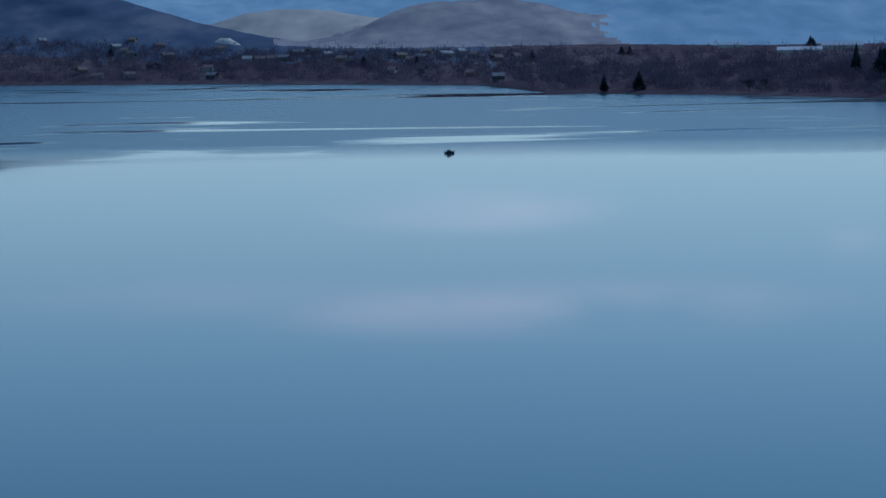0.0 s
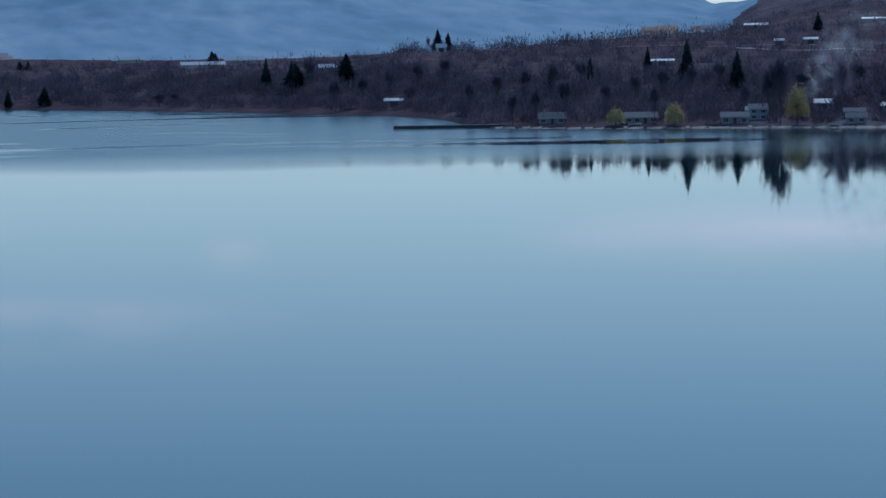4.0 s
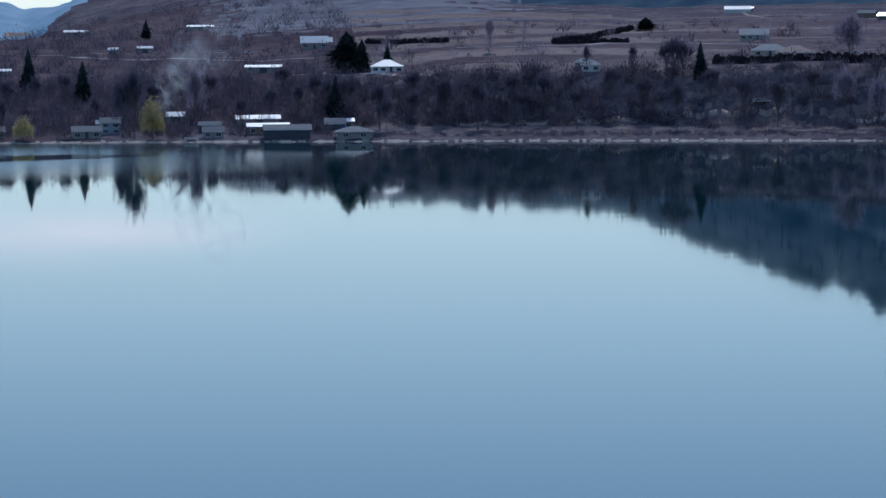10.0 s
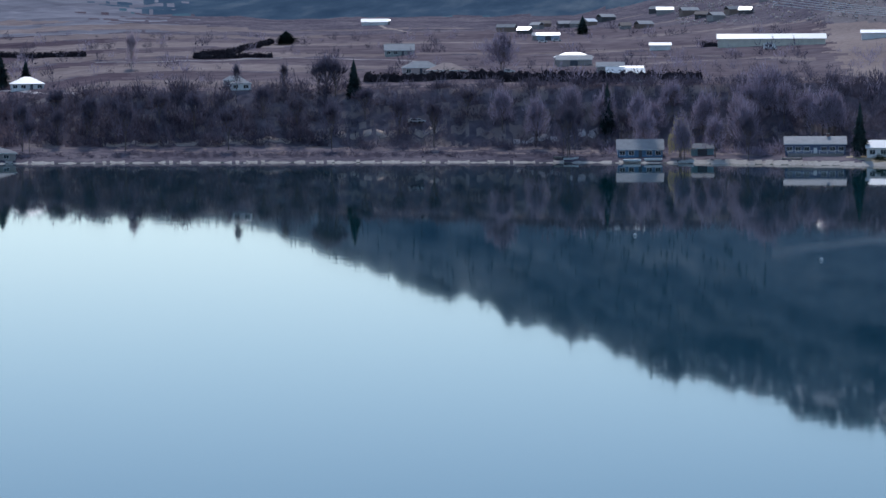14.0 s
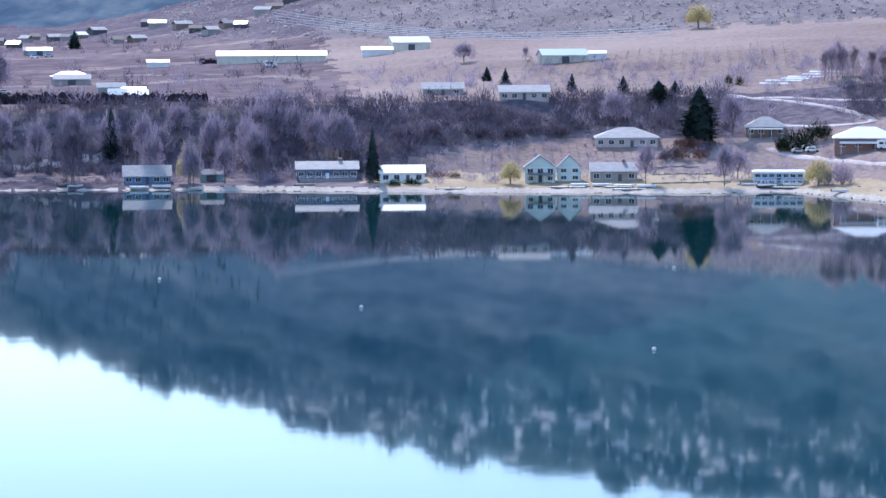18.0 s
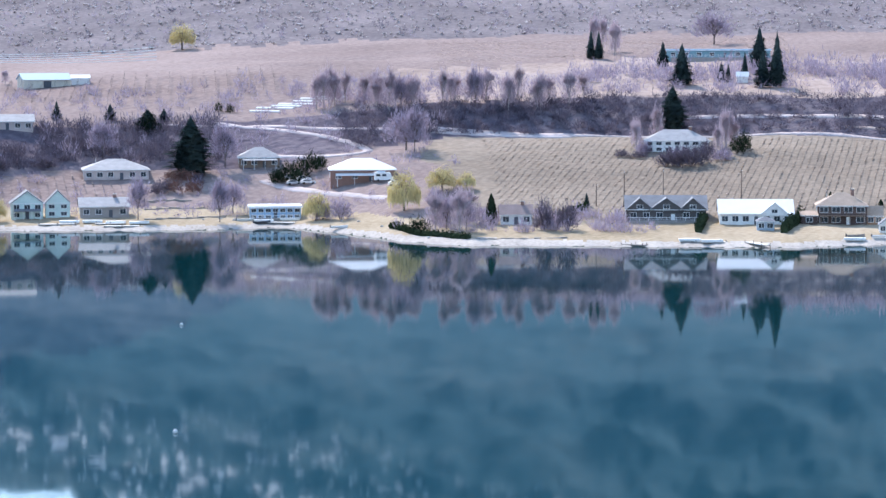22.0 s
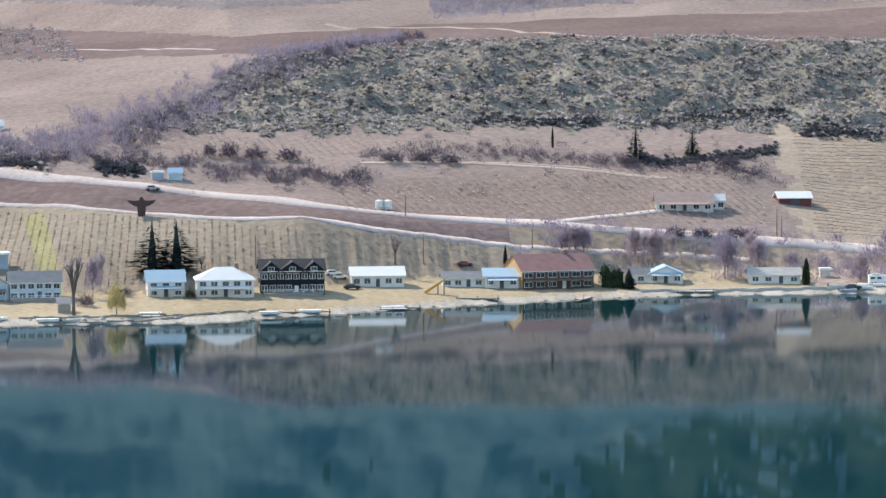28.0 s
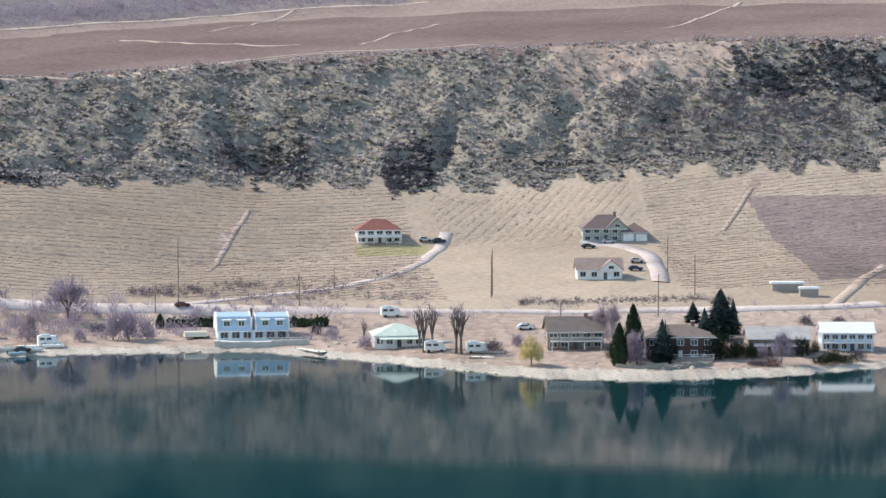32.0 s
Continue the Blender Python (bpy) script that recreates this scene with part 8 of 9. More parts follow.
def strew(n, t0, t1, lo, hi, pad0=0.0, pad1=0.0, clump=0.0, spare=False):
    """n places between two feature lines, gathered into clumps if asked."""
    t = rng.uniform(t0, t1, n)
    f = rng.random(n)
    if clump:
        keep = np.sin(t * 6.1 + 3 * np.sin(f * 5)) + np.sin(t * 17.0 + f * 9) + rng.normal(0, 0.7, n) > clump - 1
        t, f = t[keep], f[keep]
    a, b = line_at(t, lo) + pad0, line_at(t, hi) + pad1
    d = a + (b - a) * f
    if spare:
        keep = ((t > 71.5) | (d < gully(t) + 20)) & ((cover(t, d) == CODE["gaps"]) | (rng.random(len(t)) < np.where(d > line_at(t, hi) - 40, 0.25, 0.0)))
        t, d = t[keep], d[keep]
    z = land(t, d)
    r = np.radians(t)
    p = np.stack([HUB[0] + d * np.sin(r), HUB[1] + d * np.cos(r), z], 1)
    return p[z > 0.5]


def clear_of_houses(p):
    """Leaves out the places that lie inside a house or close before its front."""
    keep = np.ones(len(p), bool)
    for x, y, turn, w, d in YARDS:
        a = radians(turn)
        side = (p[:, 0] - x) * math.cos(a) - (p[:, 1] - y) * math.sin(a)
        deep = (p[:, 0] - x) * math.sin(a) + (p[:, 1] - y) * math.cos(a)
        keep &= ~((np.abs(side) < w * 0.5 + 1.0) & (deep > -14) & (deep < d + 2))
    return p[keep]


def twig_bushes(name, label, p, lo, hi, mat, k=22, up=0.5, category="shrubs"):
    """Leafless bushes: a few stems and a soft broom of fine upright twigs each, all in one mesh."""
    n = len(p)
    p = clear_of_houses(p)
    n = len(p)
    k = int(k * 1.2)
    size = rng.uniform(lo, hi, n) * rng.uniform(0.55, 1.15, n)
    high = 0.75 + 0.75 * up * rng.uniform(0.6, 1.3, n)
    m = 5
    a, e = rng.uniform(0, 6.283, (n, m)), rng.uniform(0.5, 1.0, (n, m))
    flat = np.sqrt(np.maximum(0, 1 - e * e)) * 0.7
    way = np.stack([np.cos(a) * flat, np.sin(a) * flat, e * high[:, None]], 2)
    reach = size[:, None] * rng.uniform(0.6, 0.95, (n, m))
    start = p[:, None, :] + way * (reach * rng.uniform(0.0, 0.1, (n, m)))[:, :, None] - np.array([0, 0, 0.15])
    tip = p[:, None, :] + way * reach[:, :, None]
    side = np.stack([-np.sin(a), np.cos(a), 0 * a], 2) * (size[:, None] * rng.uniform(0.008, 0.02, (n, m)))[:, :, None]
    v1 = np.stack([start - side, start + side, tip], 2).reshape(-1, 3)
    # the twigs start inside a lumpy crown and fan out and upwards through its skin
    a, e = rng.uniform(0, 6.283, (n, k)), rng.uniform(0.0, 1.0, (n, k))
    flat = np.sqrt(1 - e * e) * 0.85
    lump = 1 + 0.25 * np.sin(3 * a + 5 * e + rng.uniform(0, 6, (n, 1)))
    q = size[:, None] * rng.uniform(0.15, 0.85, (n, k)) ** 0.7 * lump
    ray = np.stack([np.cos(a) * flat, np.sin(a) * flat, e * high[:, None]], 2)
    c = p[:, None, :] + ray * q[:, :, None]
    out = ray * np.array([0.55, 0.55, 0.5]) + np.array([0, 0, 0.55]) + rng.normal(0, 0.22, (n, k, 3))
    out = out / np.linalg.norm(out, axis=2, keepdims=True)
    u = np.cross(out, rng.normal(0, 1, (n, k, 3)))
    u = u / np.linalg.norm(u, axis=2, keepdims=True)
    g = (np.clip(size[:, None] * 0.42, 0.35, 2.2) * rng.uniform(0.6, 1.2, (n, k)))[:, :, None]
    w = g * 0.085
    v2 = np.stack([c + u * w, c - u * w, c + out * g], 2).reshape(-1, 3)
    v = np.concatenate([v1, v2])
    f = np.arange(len(v)).reshape(-1, 3)
    tagged(new(name, fast_mesh(name, v, f, [M[mat]], smooth=False)), label, category, kind="stuff")


def sage_clumps(name, label, p, lo, hi, mat="sage", category="sagebrush"):
    """Low cushions of brush: leafy shoots that fan out of one root."""
    n, k = len(p), 7
    size = rng.uniform(lo, hi, n) * rng.uniform(0.6, 1.2, n)
    a = 6.283 * (np.arange(k)[None, :] + rng.random((n, k)) * 0.8) / k * np.where(np.arange(k) < 5, 1.4, 3.5)
    lean = np.where(np.arange(k)[None, :] < 5, rng.uniform(0.75, 1.1, (n, k)), rng.uniform(0.1, 0.5, (n, k)))
    r = size[:, None] * rng.uniform(0.8, 1.25, (n, k))
    c, s = np.cos(a), np.sin(a)
    tip = np.stack([c * r * lean, s * r * lean, r * (1.0 - 0.55 * lean)], 2)
    w = 0.42 * r
    mid = tip * 0.55 + np.array([0, 0, 0.12]) * size[:, None, None]
    sd = np.stack([-s * w, c * w, rng.uniform(-0.2, 0.2, (n, k)) * r], 2)
    root = tip * 0.04 - np.array([0, 0, 0.1])
    v = (np.stack([root, mid + sd, tip, mid - sd], 2) + p[:, None, None, :]).reshape(-1, 3)
    f = np.arange(len(v)).reshape(-1, 4)
    tagged(new(name, fast_mesh(name, v, f, [M[mat]], smooth=False)), label, category, kind="stuff")


def spires(name, label, p, lo, hi):
    """Far conifers, each a ragged six-sided spire in two skirts."""
    n = len(p)
    size = rng.uniform(lo, hi, n)
    a = 6.283 * np.arange(5) / 5
    rows = []
    for ring, z0 in ((0.19, 0.05), (0.13, 0.42)):
        j = rng.uniform(0.6, 1.3, (n, 5)) * ring * size[:, None]
        rows.append(np.stack([np.cos(a) * j, np.sin(a) * j, np.repeat((z0 * size)[:, None], 5, 1)], 2))
    tops = np.zeros((n, 2, 3))
    tops[:, 0, 2], tops[:, 1, 2] = size * 0.68, size
    v = (np.concatenate(rows + [tops], 1) + p[:, None, :]).reshape(-1, 3)
    f = []
    for i in range(5):
        f += [(i, (i + 1) % 5, 10), (5 + i, 5 + (i + 1) % 5, 11)]
    f = (np.array(f)[None] + 12 * np.arange(n)[:, None, None]).reshape(-1, 3)
    tagged(new(name, fast_mesh(name, v, f, [M["hillneedles"]], smooth=False)), label, "woods", kind="stuff")


def vine_rows(label, t0, t1, lo, hi, pad0, pad1, aim, gap=2.6, step=1.5, tall=1.0, post=0.02, mat="vinewood"):
    """Rows of bare vines on their stakes, laid out along one bearing."""
    mid = radians((t0 + t1) / 2)
    d0 = float(line_at(np.array([(t0 + t1) / 2]), lo)[0] + line_at(np.array([(t0 + t1) / 2]), hi)[0]) / 2
    cx, cy = HUB[0] + d0 * math.sin(mid), HUB[1] + d0 * math.cos(mid)
    b = radians(aim)
    u, w = np.array([math.sin(b), math.cos(b)]), np.array([math.cos(b), -math.sin(b)])
    i, j = np.meshgrid(np.arange(-150, 150) * step, np.arange(-90, 90) * gap, indexing="ij")
    x, y = (cx + i * u[0] + j * w[0]).ravel(), (cy + i * u[1] + j * w[1]).ravel()
    t, d = np.degrees(np.arctan2(x - HUB[0], y - HUB[1])), np.hypot(x - HUB[0], y - HUB[1])
    keep = (t > t0) & (t < t1) & (d > line_at(t, lo) + pad0) & (d < line_at(t, hi) + pad1) & (rng.random(len(t)) > 0.06)
    x, y, t, d = x[keep], y[keep], t[keep], d[keep]
    n = len(x)
    p = np.stack([x, y, land(t, d)], 1)[:, None, :]
    h = tall * rng.uniform(0.75, 1.2, n)
    along = np.array([u[0], u[1], 0])[None, None, :]
    c = rng.uniform(0.5, 0.85, n)[:, None, None] * along
    q = rng.normal(0, 0.12, (n, 1, 1)) * np.array([w[0], w[1], 0])
    up = np.array([0, 0, 1.0]) * h[:, None, None]
    s = post * along
    v = np.concatenate([p - s - up * 0.1, p + s - up * 0.1, p + s + up, p - s + up, p - c + q + up * 0.58, p + c + q + up * 0.6, p + c - q + up * 0.8, p - c - q + up * 0.76], 1).reshape(-1, 3)
    f = np.arange(len(v)).reshape(-1, 4)
    tagged(new("vines", fast_mesh("vines", v, f, [M[mat]], smooth=False)), label, "vineyard", kind="stuff")


vine_rows("rows of bare vines on the shore field", 53.6, 63.6, -1, 0, 52, -5, 66, 2.0, 1.3, 0.34, 0.012)
vine_rows("rows of bare vines below the highway", 63.9, 73.5, -1, 0, 52, -6, 72, 2.0, 1.3, 0.34, 0.012)
vine_rows("rows of bare vines above the highway", 70.8, 79.0, 0, 1, 14, 4, 60)
vine_rows("terraced rows of bare vines on the slope", 79.9, 88.3, 0, 2, 10, -4, 166, 4.0, 1.3, 0.95, 0.02, "darkvine")
vine_rows("rows of bare vines round the country house", 88.8, 92.6, 1, 2, 4, -4, 112, 3.4, 1.5, 0.7)
vine_rows("rows of bare vines on the upper slope", 92.8, 100.0, 0, 2, 30, -4, 170, 3.6, 1.3, 0.9, 0.02, "darkvine")
vine_rows("rows of bare vines above the middle shore", 41.8, 46.5, -1, 0, 52, -3, 44)
vine_rows("rows of staked young fruit trees on the bench", 44.6, 49.8, 1, 2, 60, 0, 50, 4.0, 3.2, 3.2, 0.2, "bark")
vine_rows("rows of young vines on the upper field", 53.0, 60.0, 2, 3, 10, -30, 40, 3.2, 2.0, 0.8)
vine_rows("rows of young vines beside the gully", 66.5, 72.0, 1, 2, 45, -8, 60, 3.0, 2.0, 1.2)

twig_bushes("shore_woods", "dark leafless woods along the far headland", strew(4200, 1.3, 23.5, -1, 1, 10, 10, 0.1), 2.0, 6.0, "darktwigs", 34, 0.6, "woods")
twig_bushes("bench_woods", "leafless thickets on the far bench", strew(3000, -8, 23.5, 0, 2, 0, 0, 0.6), 3.0, 6.0, "darktwigs", 27, 0.5, "woods")
twig_bushes("slope_woods", "leafless woods on the far slope", strew(1100, 11, 24, 2, 4, 0, 0, 0.8), 5.0, 9.0, "darktwigs", 23, 0.5, "woods")
twig_bushes("town_woods", "dark leafless trees of the far town", strew(3000, -11.5, 2, -1, 2, 8, 60, 0.2), 3.0, 7.0, "darktwigs", 23, 0.5, "woods")
twig_bushes("bank_woods", "dark leafless thicket on the wooded bank", strew(1150, 23.5, 30.4, -1, 1, 44, 4, 0.5), 1.4, 4.8, "darktwigs", 40, 0.6, "thicket")
twig_bushes("open_bank_brush", "scattered dark brush on the open bank", strew(640, 30.2, 36.2, -1, 1, 30, 8, 1.1), 1.0, 4.2, "darktwigs", 36, 0.6, "thicket")
twig_bushes("bank_top_brush", "dark brush along the top of the bank", strew(500, 31.5, 41, 1, 1, -16, 8, 0.6), 1.2, 3.6, "darktwigs", 36, 0.5, "thicket")
twig_bushes("bank_mauve_woods", "mauve leafless trees on the wooded bank", strew(220, 25, 41, -1, 1, 40, 10, 1.3), 1.4, 4.6, "midtwigs", 40, 0.7, "thicket")
twig_bushes("beach_brush", "low bare brush above the stony beach", strew(900, 23.5, 37, -1, -1, 6, 22, 0.4), 0.7, 2.0, "darktwigs", 27, 0.4, "brush")
twig_bushes("shore_thicket", "mauve leafless trees on the middle bank", strew(700, 35.8, 42.5, -1, 1, 30, 6, 0.9), 1.2, 4.4, "midtwigs", 44, 0.6, "thicket")
twig_bushes("bank_thicket", "dark leafless thicket below the bench", strew(620, 40.5, 48.5, 0, 1, 4, 2), 2.0, 4.6, "darktwigs", 40, 0.6, "thicket")
twig_bushes("bench_thicket", "mauve leafless trees round the bench houses", strew(800, 41, 53, 0, 2, 6, -30, 1.2), 1.6, 4.2, "twigs", 40, 0.6, "thicket")
twig_bushes("garden_brush", "bare garden shrubs between the lake houses", strew(800, 36, 53, -1, 0, 16, 0, 1.0), 1.2, 3.2, "twigs", 37, 0.5, "shrubs")
twig_bushes("terrace_thicket", "dark leafless thicket on the terrace bank", strew(1200, 50.8, 62.5, 0, 1, 2, 0), 1.4, 3.4, "darktwigs", 40, 0.45, "thicket")
twig_bushes("orchard_woods", "mauve leafless trees above the terrace bank", strew(650, 50, 63, 1, 2, 6, -50, 1.0), 1.8, 4.4, "twigs", 44, 0.6, "thicket")
twig_bushes("gully_woods", "grey-mauve leafless thicket in the gully", strew(420, 61.5, 66.5, 1, 1, 20, 58, 0.4), 1.6, 4.6, "twigs", 44, 0.6, "thicket")
twig_bushes("field_brush", "bare brush on the broken slope", strew(300, 67, 79.5, 1, 2, -16, 6, 1.3), 1.0, 2.4, "darktwigs", 34, 0.5, "brush")
twig_bushes("roadside_brush", "bare mauve shrubs between shore and road", strew(900, 74, 86, -1, 0, 18, 8, 0.9), 1.2, 3.6, "twigs", 40, 0.6, "shrubs")
twig_bushes("verge_brush", "bare shrubs along the shore road", strew(300, 86, 100, -1, 0, 46, 6, 1.0), 0.8, 2.2, "twigs", 34, 0.5, "shrubs")
twig_bushes("point_brush", "bare shrubs on the lawn of the point", strew(420, 52.2, 56.5, -1, -1, 20, 56, 0.7), 1.4, 3.6, "twigs", 44, 0.6, "shrubs")
twig_bushes("orchard", "small gnarled bare fruit trees below the vineyard", strew(260, 82.5, 88, 0, 1, 12, -38), 1.3, 2.2, "darktwigs", 27, 0.5, "orchard")
twig_bushes("slope_brush", "dark bare bushes on the sagebrush slope", strew(1700, 66, 101, 2, 3, -6, 12, 0.8, True), 1.2, 2.8, "darktwigs", 34, 0.5, "brush")


def strew_line(n, t0, t1, dist, spread):
    """n places scattered about a line that dist gives by turn."""
    t = rng.uniform(t0, t1, n)
    d = dist(t) + rng.normal(0, spread, n)
    r = np.radians(t)
    return np.stack([HUB[0] + d * np.sin(r), HUB[1] + d * np.cos(r), land(t, d)], 1)


twig_bushes("gully_thicket", "grey-mauve leafless thicket climbing the gully", strew_line(900, 66.2, 73.0, lambda t: gully(t) + 12 + 10 * np.sin(t * 7) + 6 * np.sin(t * 17), 19), 1.0, 3.6, "twigs", 44, 0.6, "thicket")
twig_bushes("gully_shade_thicket", "dark leafless thicket along the gully bed", strew_line(500, 67.0, 73.4, lambda t: gully(t) - 8 + 9 * np.sin(t * 5), 13), 1.0, 3.2, "darktwigs", 40, 0.5, "thicket")
twig_bushes("highway_brush", "dark brush on the bank above the highway", strew_line(700, 64.5, 71.6, lambda t: 920 - (t - 64.5) * 4.5 + 5 * np.sin(t * 6), 7), 0.8, 2.6, "darktwigs", 40, 0.4, "brush")
# hollow and ravine: dark growth put where only shadow lies
twig_bushes("hollow_shade_thicket", "dark thicket standing in for shade in a hollow", strew_line(260, 85.0, 86.2, lambda t: 1030 + 0 * t, 8), 0.7, 1.9, "darktwigs", 44, 0.5, "thicket")
twig_bushes("ravine_shade_thicket", "dark thicket standing in for shade in a ravine", strew_line(260, 88.1, 89.0, lambda t: 1022 + (t - 88.4) * 20, 9), 0.6, 1.8, "darktwigs", 44, 0.5, "thicket")
twig_bushes("bluff_thicket", "dark thicket below the bluff", strew_line(420, 92.5, 97.0, lambda t: 1050 + 0 * t, 14), 1.2, 3.2, "darktwigs", 44, 0.6, "thicket")
twig_bushes("ditch_brush", "dark dry grass and brush along the ditch above the road", strew_line(420, 89.6, 93.6, lambda t: 838 + 0 * t, 3), 0.5, 1.4, "darktwigs", 20, 0.3, "brush")
twig_bushes("rim_scrub", "grey scrub and bare bushes beyond the ploughed field", strew_line(2600, 74, 91, lambda t: np.interp(t, [74, 82, 84.5, 87.7, 90.3], [1345, 1411, 1434, 1461, 1470]), 18), 1.5, 4.0, "twigs", 22, 0.5, "brush")
twig_bushes("track_brush", "dark brush on the bank above the dirt track", strew_line(420, 71.5, 79.2, lambda t: 938 - np.abs(t - 74) * 4, 5), 1.0, 2.6, "darktwigs", 30, 0.4, "brush")
sage_clumps("slope_sage", "grey-green sagebrush on the steep slope", strew(40000, 66, 101, 2, 3, -6, 16, 0, True), 0.4, 1.25)
sage_clumps("slope_olive_brush", "olive-tan rabbitbrush among the sagebrush", strew(11000, 66, 101, 2, 3, -6, 16, 0.5, True), 0.4, 1.1, "olivesage", "brush")
# dark clumps added for the shadows between the sagebrush
sage_clumps("slope_shade_brush", "dark clumps standing in for shade on the slope", strew(5500, 66, 101, 2, 3, -2, 14, 0.9, True), 0.5, 1.4, "shadesage", "brush")
twig_bushes("slope_mauve_brush", "mauve leafless bushes scattered over the slope", strew(1500, 66, 101, 2, 3, 0, 14, 0.9, True), 0.7, 1.9, "twigs", 26, 0.5, "brush")
twig_bushes("house_grove", "mauve leafless trees round the long modern house", strew_line(240, 55.5, 63.0, lambda t: 1005 + 0 * t, 16), 2.2, 5.2, "twigs", 44, 0.8, "grove")
# more dark clumps deepen the imitated shadow of hollow and ravine
sage_clumps("hollow_shade_brush", "dark clumps standing in for shade in a hollow", strew_line(520, 85.2, 86.7, lambda t: 1032 + 4 * np.sin(t * 9), 9), 0.7, 1.7, "shadesage", "brush")
sage_clumps("ravine_shade_brush", "dark clumps standing in for shade in a ravine", strew_line(420, 88.1, 89.1, lambda t: 1020 + (t - 88.4) * 14, 9), 0.6, 1.5, "shadesage", "brush")
sage_clumps("ditch_line", "dark growth along an old ditch across the slope", strew_line(420, 90.9, 95.4, lambda t: 1024 + 0 * t, 0.8), 0.35, 0.8, "shadesage", "brush")
sage_clumps("bluff_brush", "dark brush below the broken bluff", strew_line(900, 95.0, 98.2, lambda t: 1083 + 6 * np.sin(t * 3), 9), 0.7, 1.9, "shadesage", "brush")
# dark clumps drawn for the shaded bank and the slope foot
sage_clumps("cut_shade_brush", "dark clumps standing in for shade on the field cut", strew_line(520, 76.88, 79.57, lambda t: np.interp(t, [76.88, 77.22, 77.76, 78.31, 78.87, 79.57], [936.2, 929.8, 933.2, 937.6, 946.0, 961.3]), 3.0), 0.5, 1.3, "shadesage", "brush")
sage_clumps("foot_shade_brush", "dark clumps standing in for shade below the slope", strew_line(420, 73.83, 76.30, lambda t: np.interp(t, [73.83, 74.42, 75.35, 76.3], [977.1, 982.5, 981.5, 984.4]), 3.0), 0.5, 1.3, "shadesage", "brush")
sage_clumps("spur_brush", "dark brush along the spur of the slope", strew_line(420, 77.26, 79.94, lambda t: np.interp(t, [77.26, 78.25, 79.33, 79.94], [988.4, 1000.3, 1006.1, 1000.4]), 4.0), 0.5, 1.3, "shadesage", "brush")
sage_clumps("corner_brush", "dark brush at the vineyard corner", strew_line(300, 80.08, 81.58, lambda t: np.interp(t, [80.08, 80.52, 81.05, 81.58], [981.0, 986.5, 984.8, 983.2]), 4.0), 0.5, 1.4, "shadesage", "brush")
sage_clumps("knoll_brush", "grey-green brush on the knoll above the highway", strew_line(480, 63.86, 65.62, lambda t: np.interp(t, [63.86, 64.41, 65.13, 65.62], [932.0, 938.6, 931.0, 917.5]), 9.0), 0.5, 1.5, "sage", "sagebrush")
sage_clumps("knoll_shade_brush", "dark brush below the knoll", strew_line(240, 64.04, 65.46, lambda t: np.interp(t, [64.04, 64.86, 65.46], [921.8, 914.0, 902.5]), 3.0), 0.6, 1.5, "shadesage", "brush")
sage_clumps("roadside_clump", "dark brush beside the roadside sheds", strew_line(160, 66.51, 67.35, lambda t: np.interp(t, [66.51, 66.93, 67.35], [898.6, 896.2, 892.8]), 4.0), 0.8, 1.8, "shadesage", "brush")
sage_clumps("upper_sage", "grey sagebrush above the upper field", strew(10000, 38, 67, 3, 4, 4, 0, 0.2), 0.5, 1.4)
twig_bushes("upper_grey_brush", "grey leafless bushes above the upper field", strew(1500, 38, 67, 3, 4, 2, 60, 0.5), 1.2, 3.0, "twigs", 24, 0.5, "brush")
twig_bushes("upper_brush", "dark bare bushes above the upper field", strew(1100, 40, 67, 3, 4, 0, 0, 0.7), 1.4, 3.6, "darktwigs", 27, 0.5, "brush")
twig_bushes("field_trees", "scattered leafless trees on the wide bench", strew(260, 23.5, 41, 1, 3, 10, 0, 1.0), 2.0, 5.5, "twigs", 40, 0.6, "trees")
twig_bushes("field_brush_rows", "dark leafless trees and brush on the wide bench", strew(420, 23.5, 41, 1, 3, 10, 0, 1.0), 1.6, 5.0, "darktwigs", 40, 0.6, "trees")
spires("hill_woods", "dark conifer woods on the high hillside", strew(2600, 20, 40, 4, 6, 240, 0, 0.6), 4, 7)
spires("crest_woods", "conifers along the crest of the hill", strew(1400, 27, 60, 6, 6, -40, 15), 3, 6)


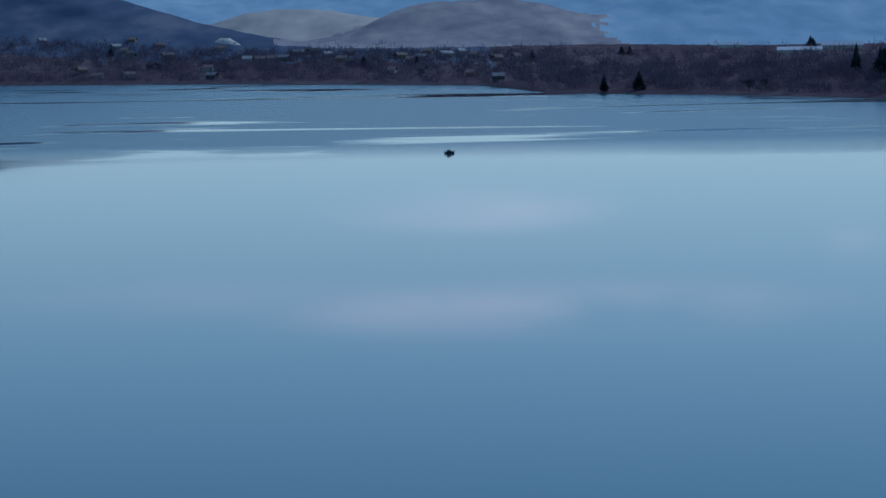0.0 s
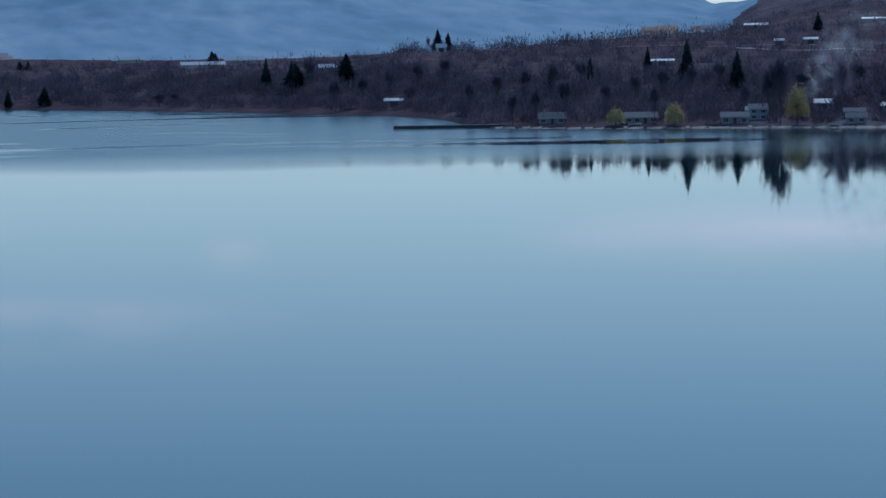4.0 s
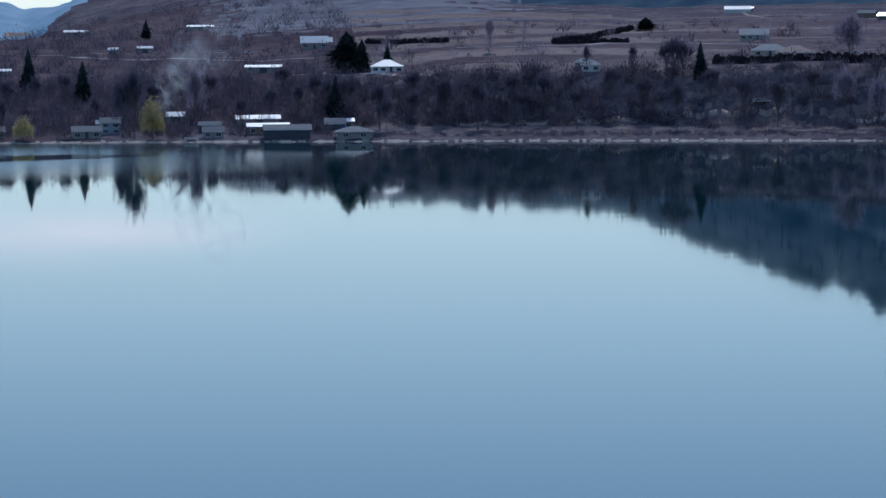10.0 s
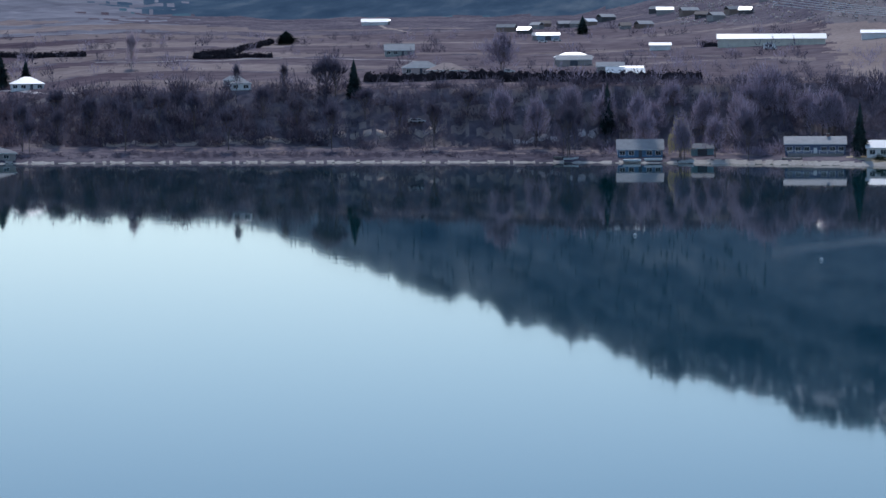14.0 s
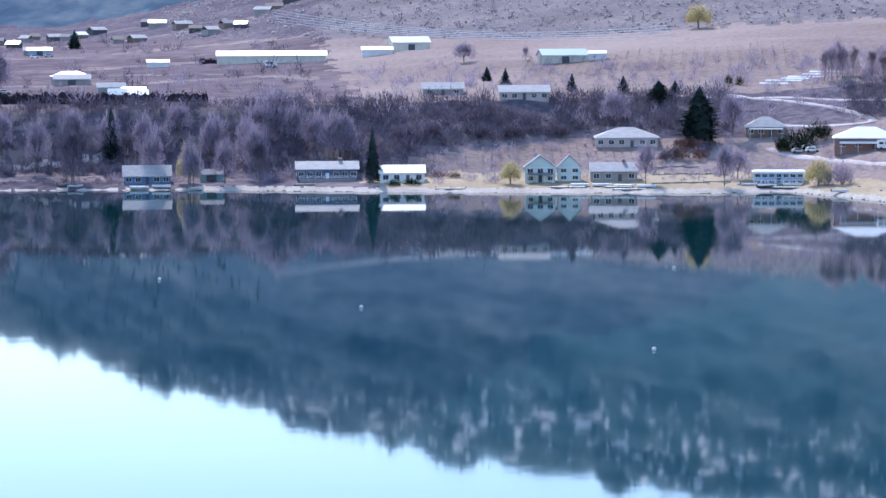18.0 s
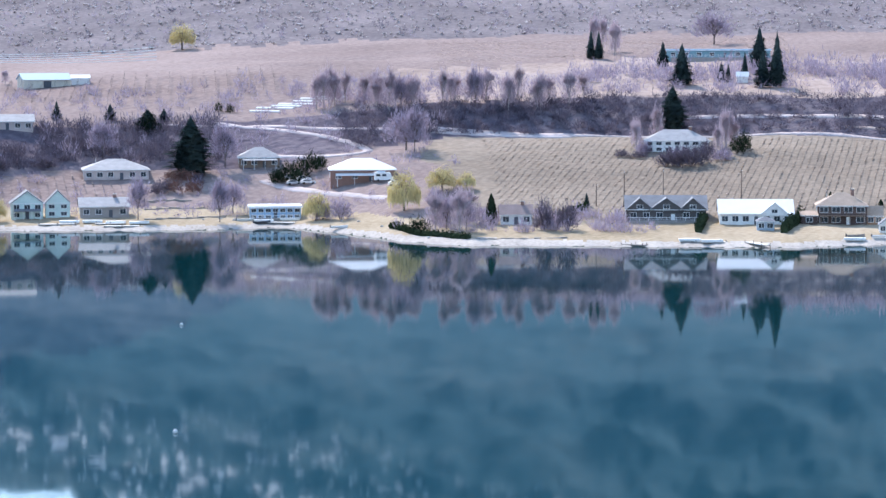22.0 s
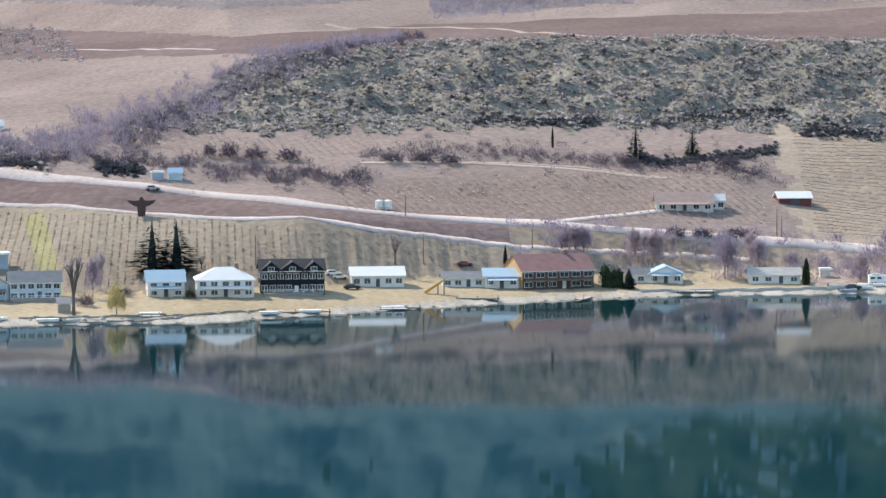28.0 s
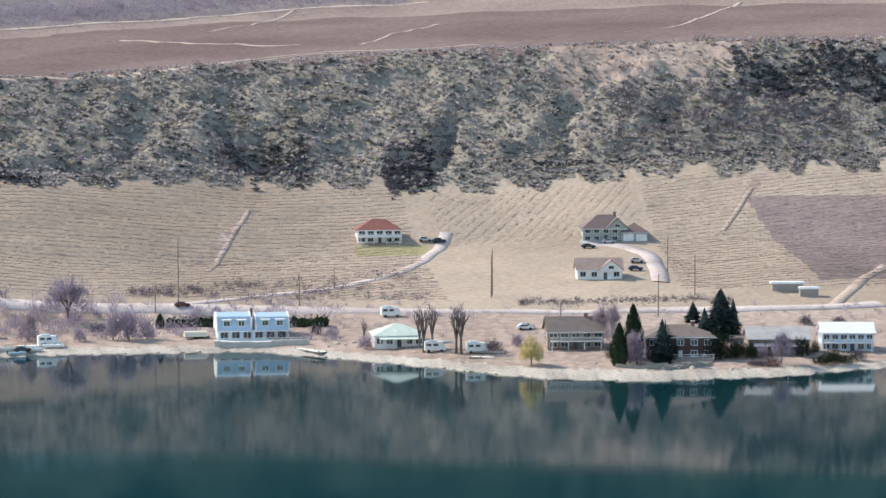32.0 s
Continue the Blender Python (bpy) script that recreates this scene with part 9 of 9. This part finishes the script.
def far_town():
    """Small pale and dark houses of the town at the head of the lake."""
    for i in range(40):
        t = rng.uniform(-9.6, 1.0)
        d = float(line_at(np.array([t]), -1)[0]) + rng.uniform(25, 330)
        w, h = rng.uniform(4, 8), rng.uniform(2.2, 3.0)
        root = tagged(base("house", t, d, rng.uniform(-25, 25)), "small pale house of the far town", "house", "houses of the far town")
        part("wall", Geo().box(-w / 2, w / 2, 0, 7, -3, h), ("brownwood", "slate", "weathered")[i % 3], root)
        part("roof", slab_roof(w, 7, h, 1.6, 0.4, "gable"), ("brownshingle", "darkslate", "redbrown", "brownshingle", "shingle", "greytile")[i % 6], root)


far_town()


def bench_hamlet():
    """Small houses and sheds in a loose row along the back of the wide bench."""
    for i in range(22):
        t = 34.5 + 0.31 * i + rng.uniform(-0.12, 0.12)
        d = 1520 + rng.uniform(-70, 110)
        w, h = rng.uniform(5, 10), rng.uniform(1.9, 2.5)
        root = tagged(base("house", t, d, rng.uniform(-30, 30)), "small low house among trees on the bench", "house", "houses of the bench hamlet")
        part("wall", Geo().box(-w / 2, w / 2, 0, 7, -2, h), ("brownwood", "slate", "weathered")[i % 3], root)
        part("roof", slab_roof(w, 7, h, 1.5, 0.4, "gable"), ("shingle", "carwhite", "greytile", "brownshingle", "greytile")[i % 5], root)


bench_hamlet()


def pier():
    root = tagged(base("pier", 11.6, 893, 0, 0, (1, 1, 1), 0.0), "dark timber pier reaching out from the headland", "pier")
    for i in range(22):
        part("plank", shared("pier_plank", lambda: Geo().box(-0.95, 0.95, -2, 2, 1.0, 1.25).mesh("plank", M["darkslatewall"])), "darkslatewall", root).location.x = -16 + i * 2
    for i in range(8):
        for y in (-1.8, 1.8):
            x = -16 + i * 6
            part("pile", shared("pier_pile", lambda: Geo().tube((0, 0, -4), (0, 0, 1.5), 0.25, 0.22, 6).mesh("pile", M["polewood"])), "polewood", root).location = (x, y, 0)
    part("rub_board", Geo().box(-17, 27, -2.15, -2.0, 0.1, 1.1), "darkslatewall", root)


pier()
motor_boat(2.1, 754.1)


def buoy(x, y):
    root = tagged(new("buoy"), "small white mooring buoy on the water", "buoy", "mooring buoys")
    root.location = (x, y, 0)
    part("float", shared("buoy", lambda: Geo().tube((0, 0, -0.1), (0, 0, 0.25), 0.28, 0.34, 10).tube((0, 0, 0.25), (0, 0, 0.5), 0.34, 0.1, 10).mesh("float", M["white"])), "white", root)
    part("ring", Geo().tube((0, 0, 0.5), (0, 0, 0.62), 0.05, 0.05, 6), "darkgrey", root)


for bx, by in ((321.3, 527.1), (310.3, 461.9), (402.4, 475.7), (296.5, 387.2)):
    buoy(bx, by)
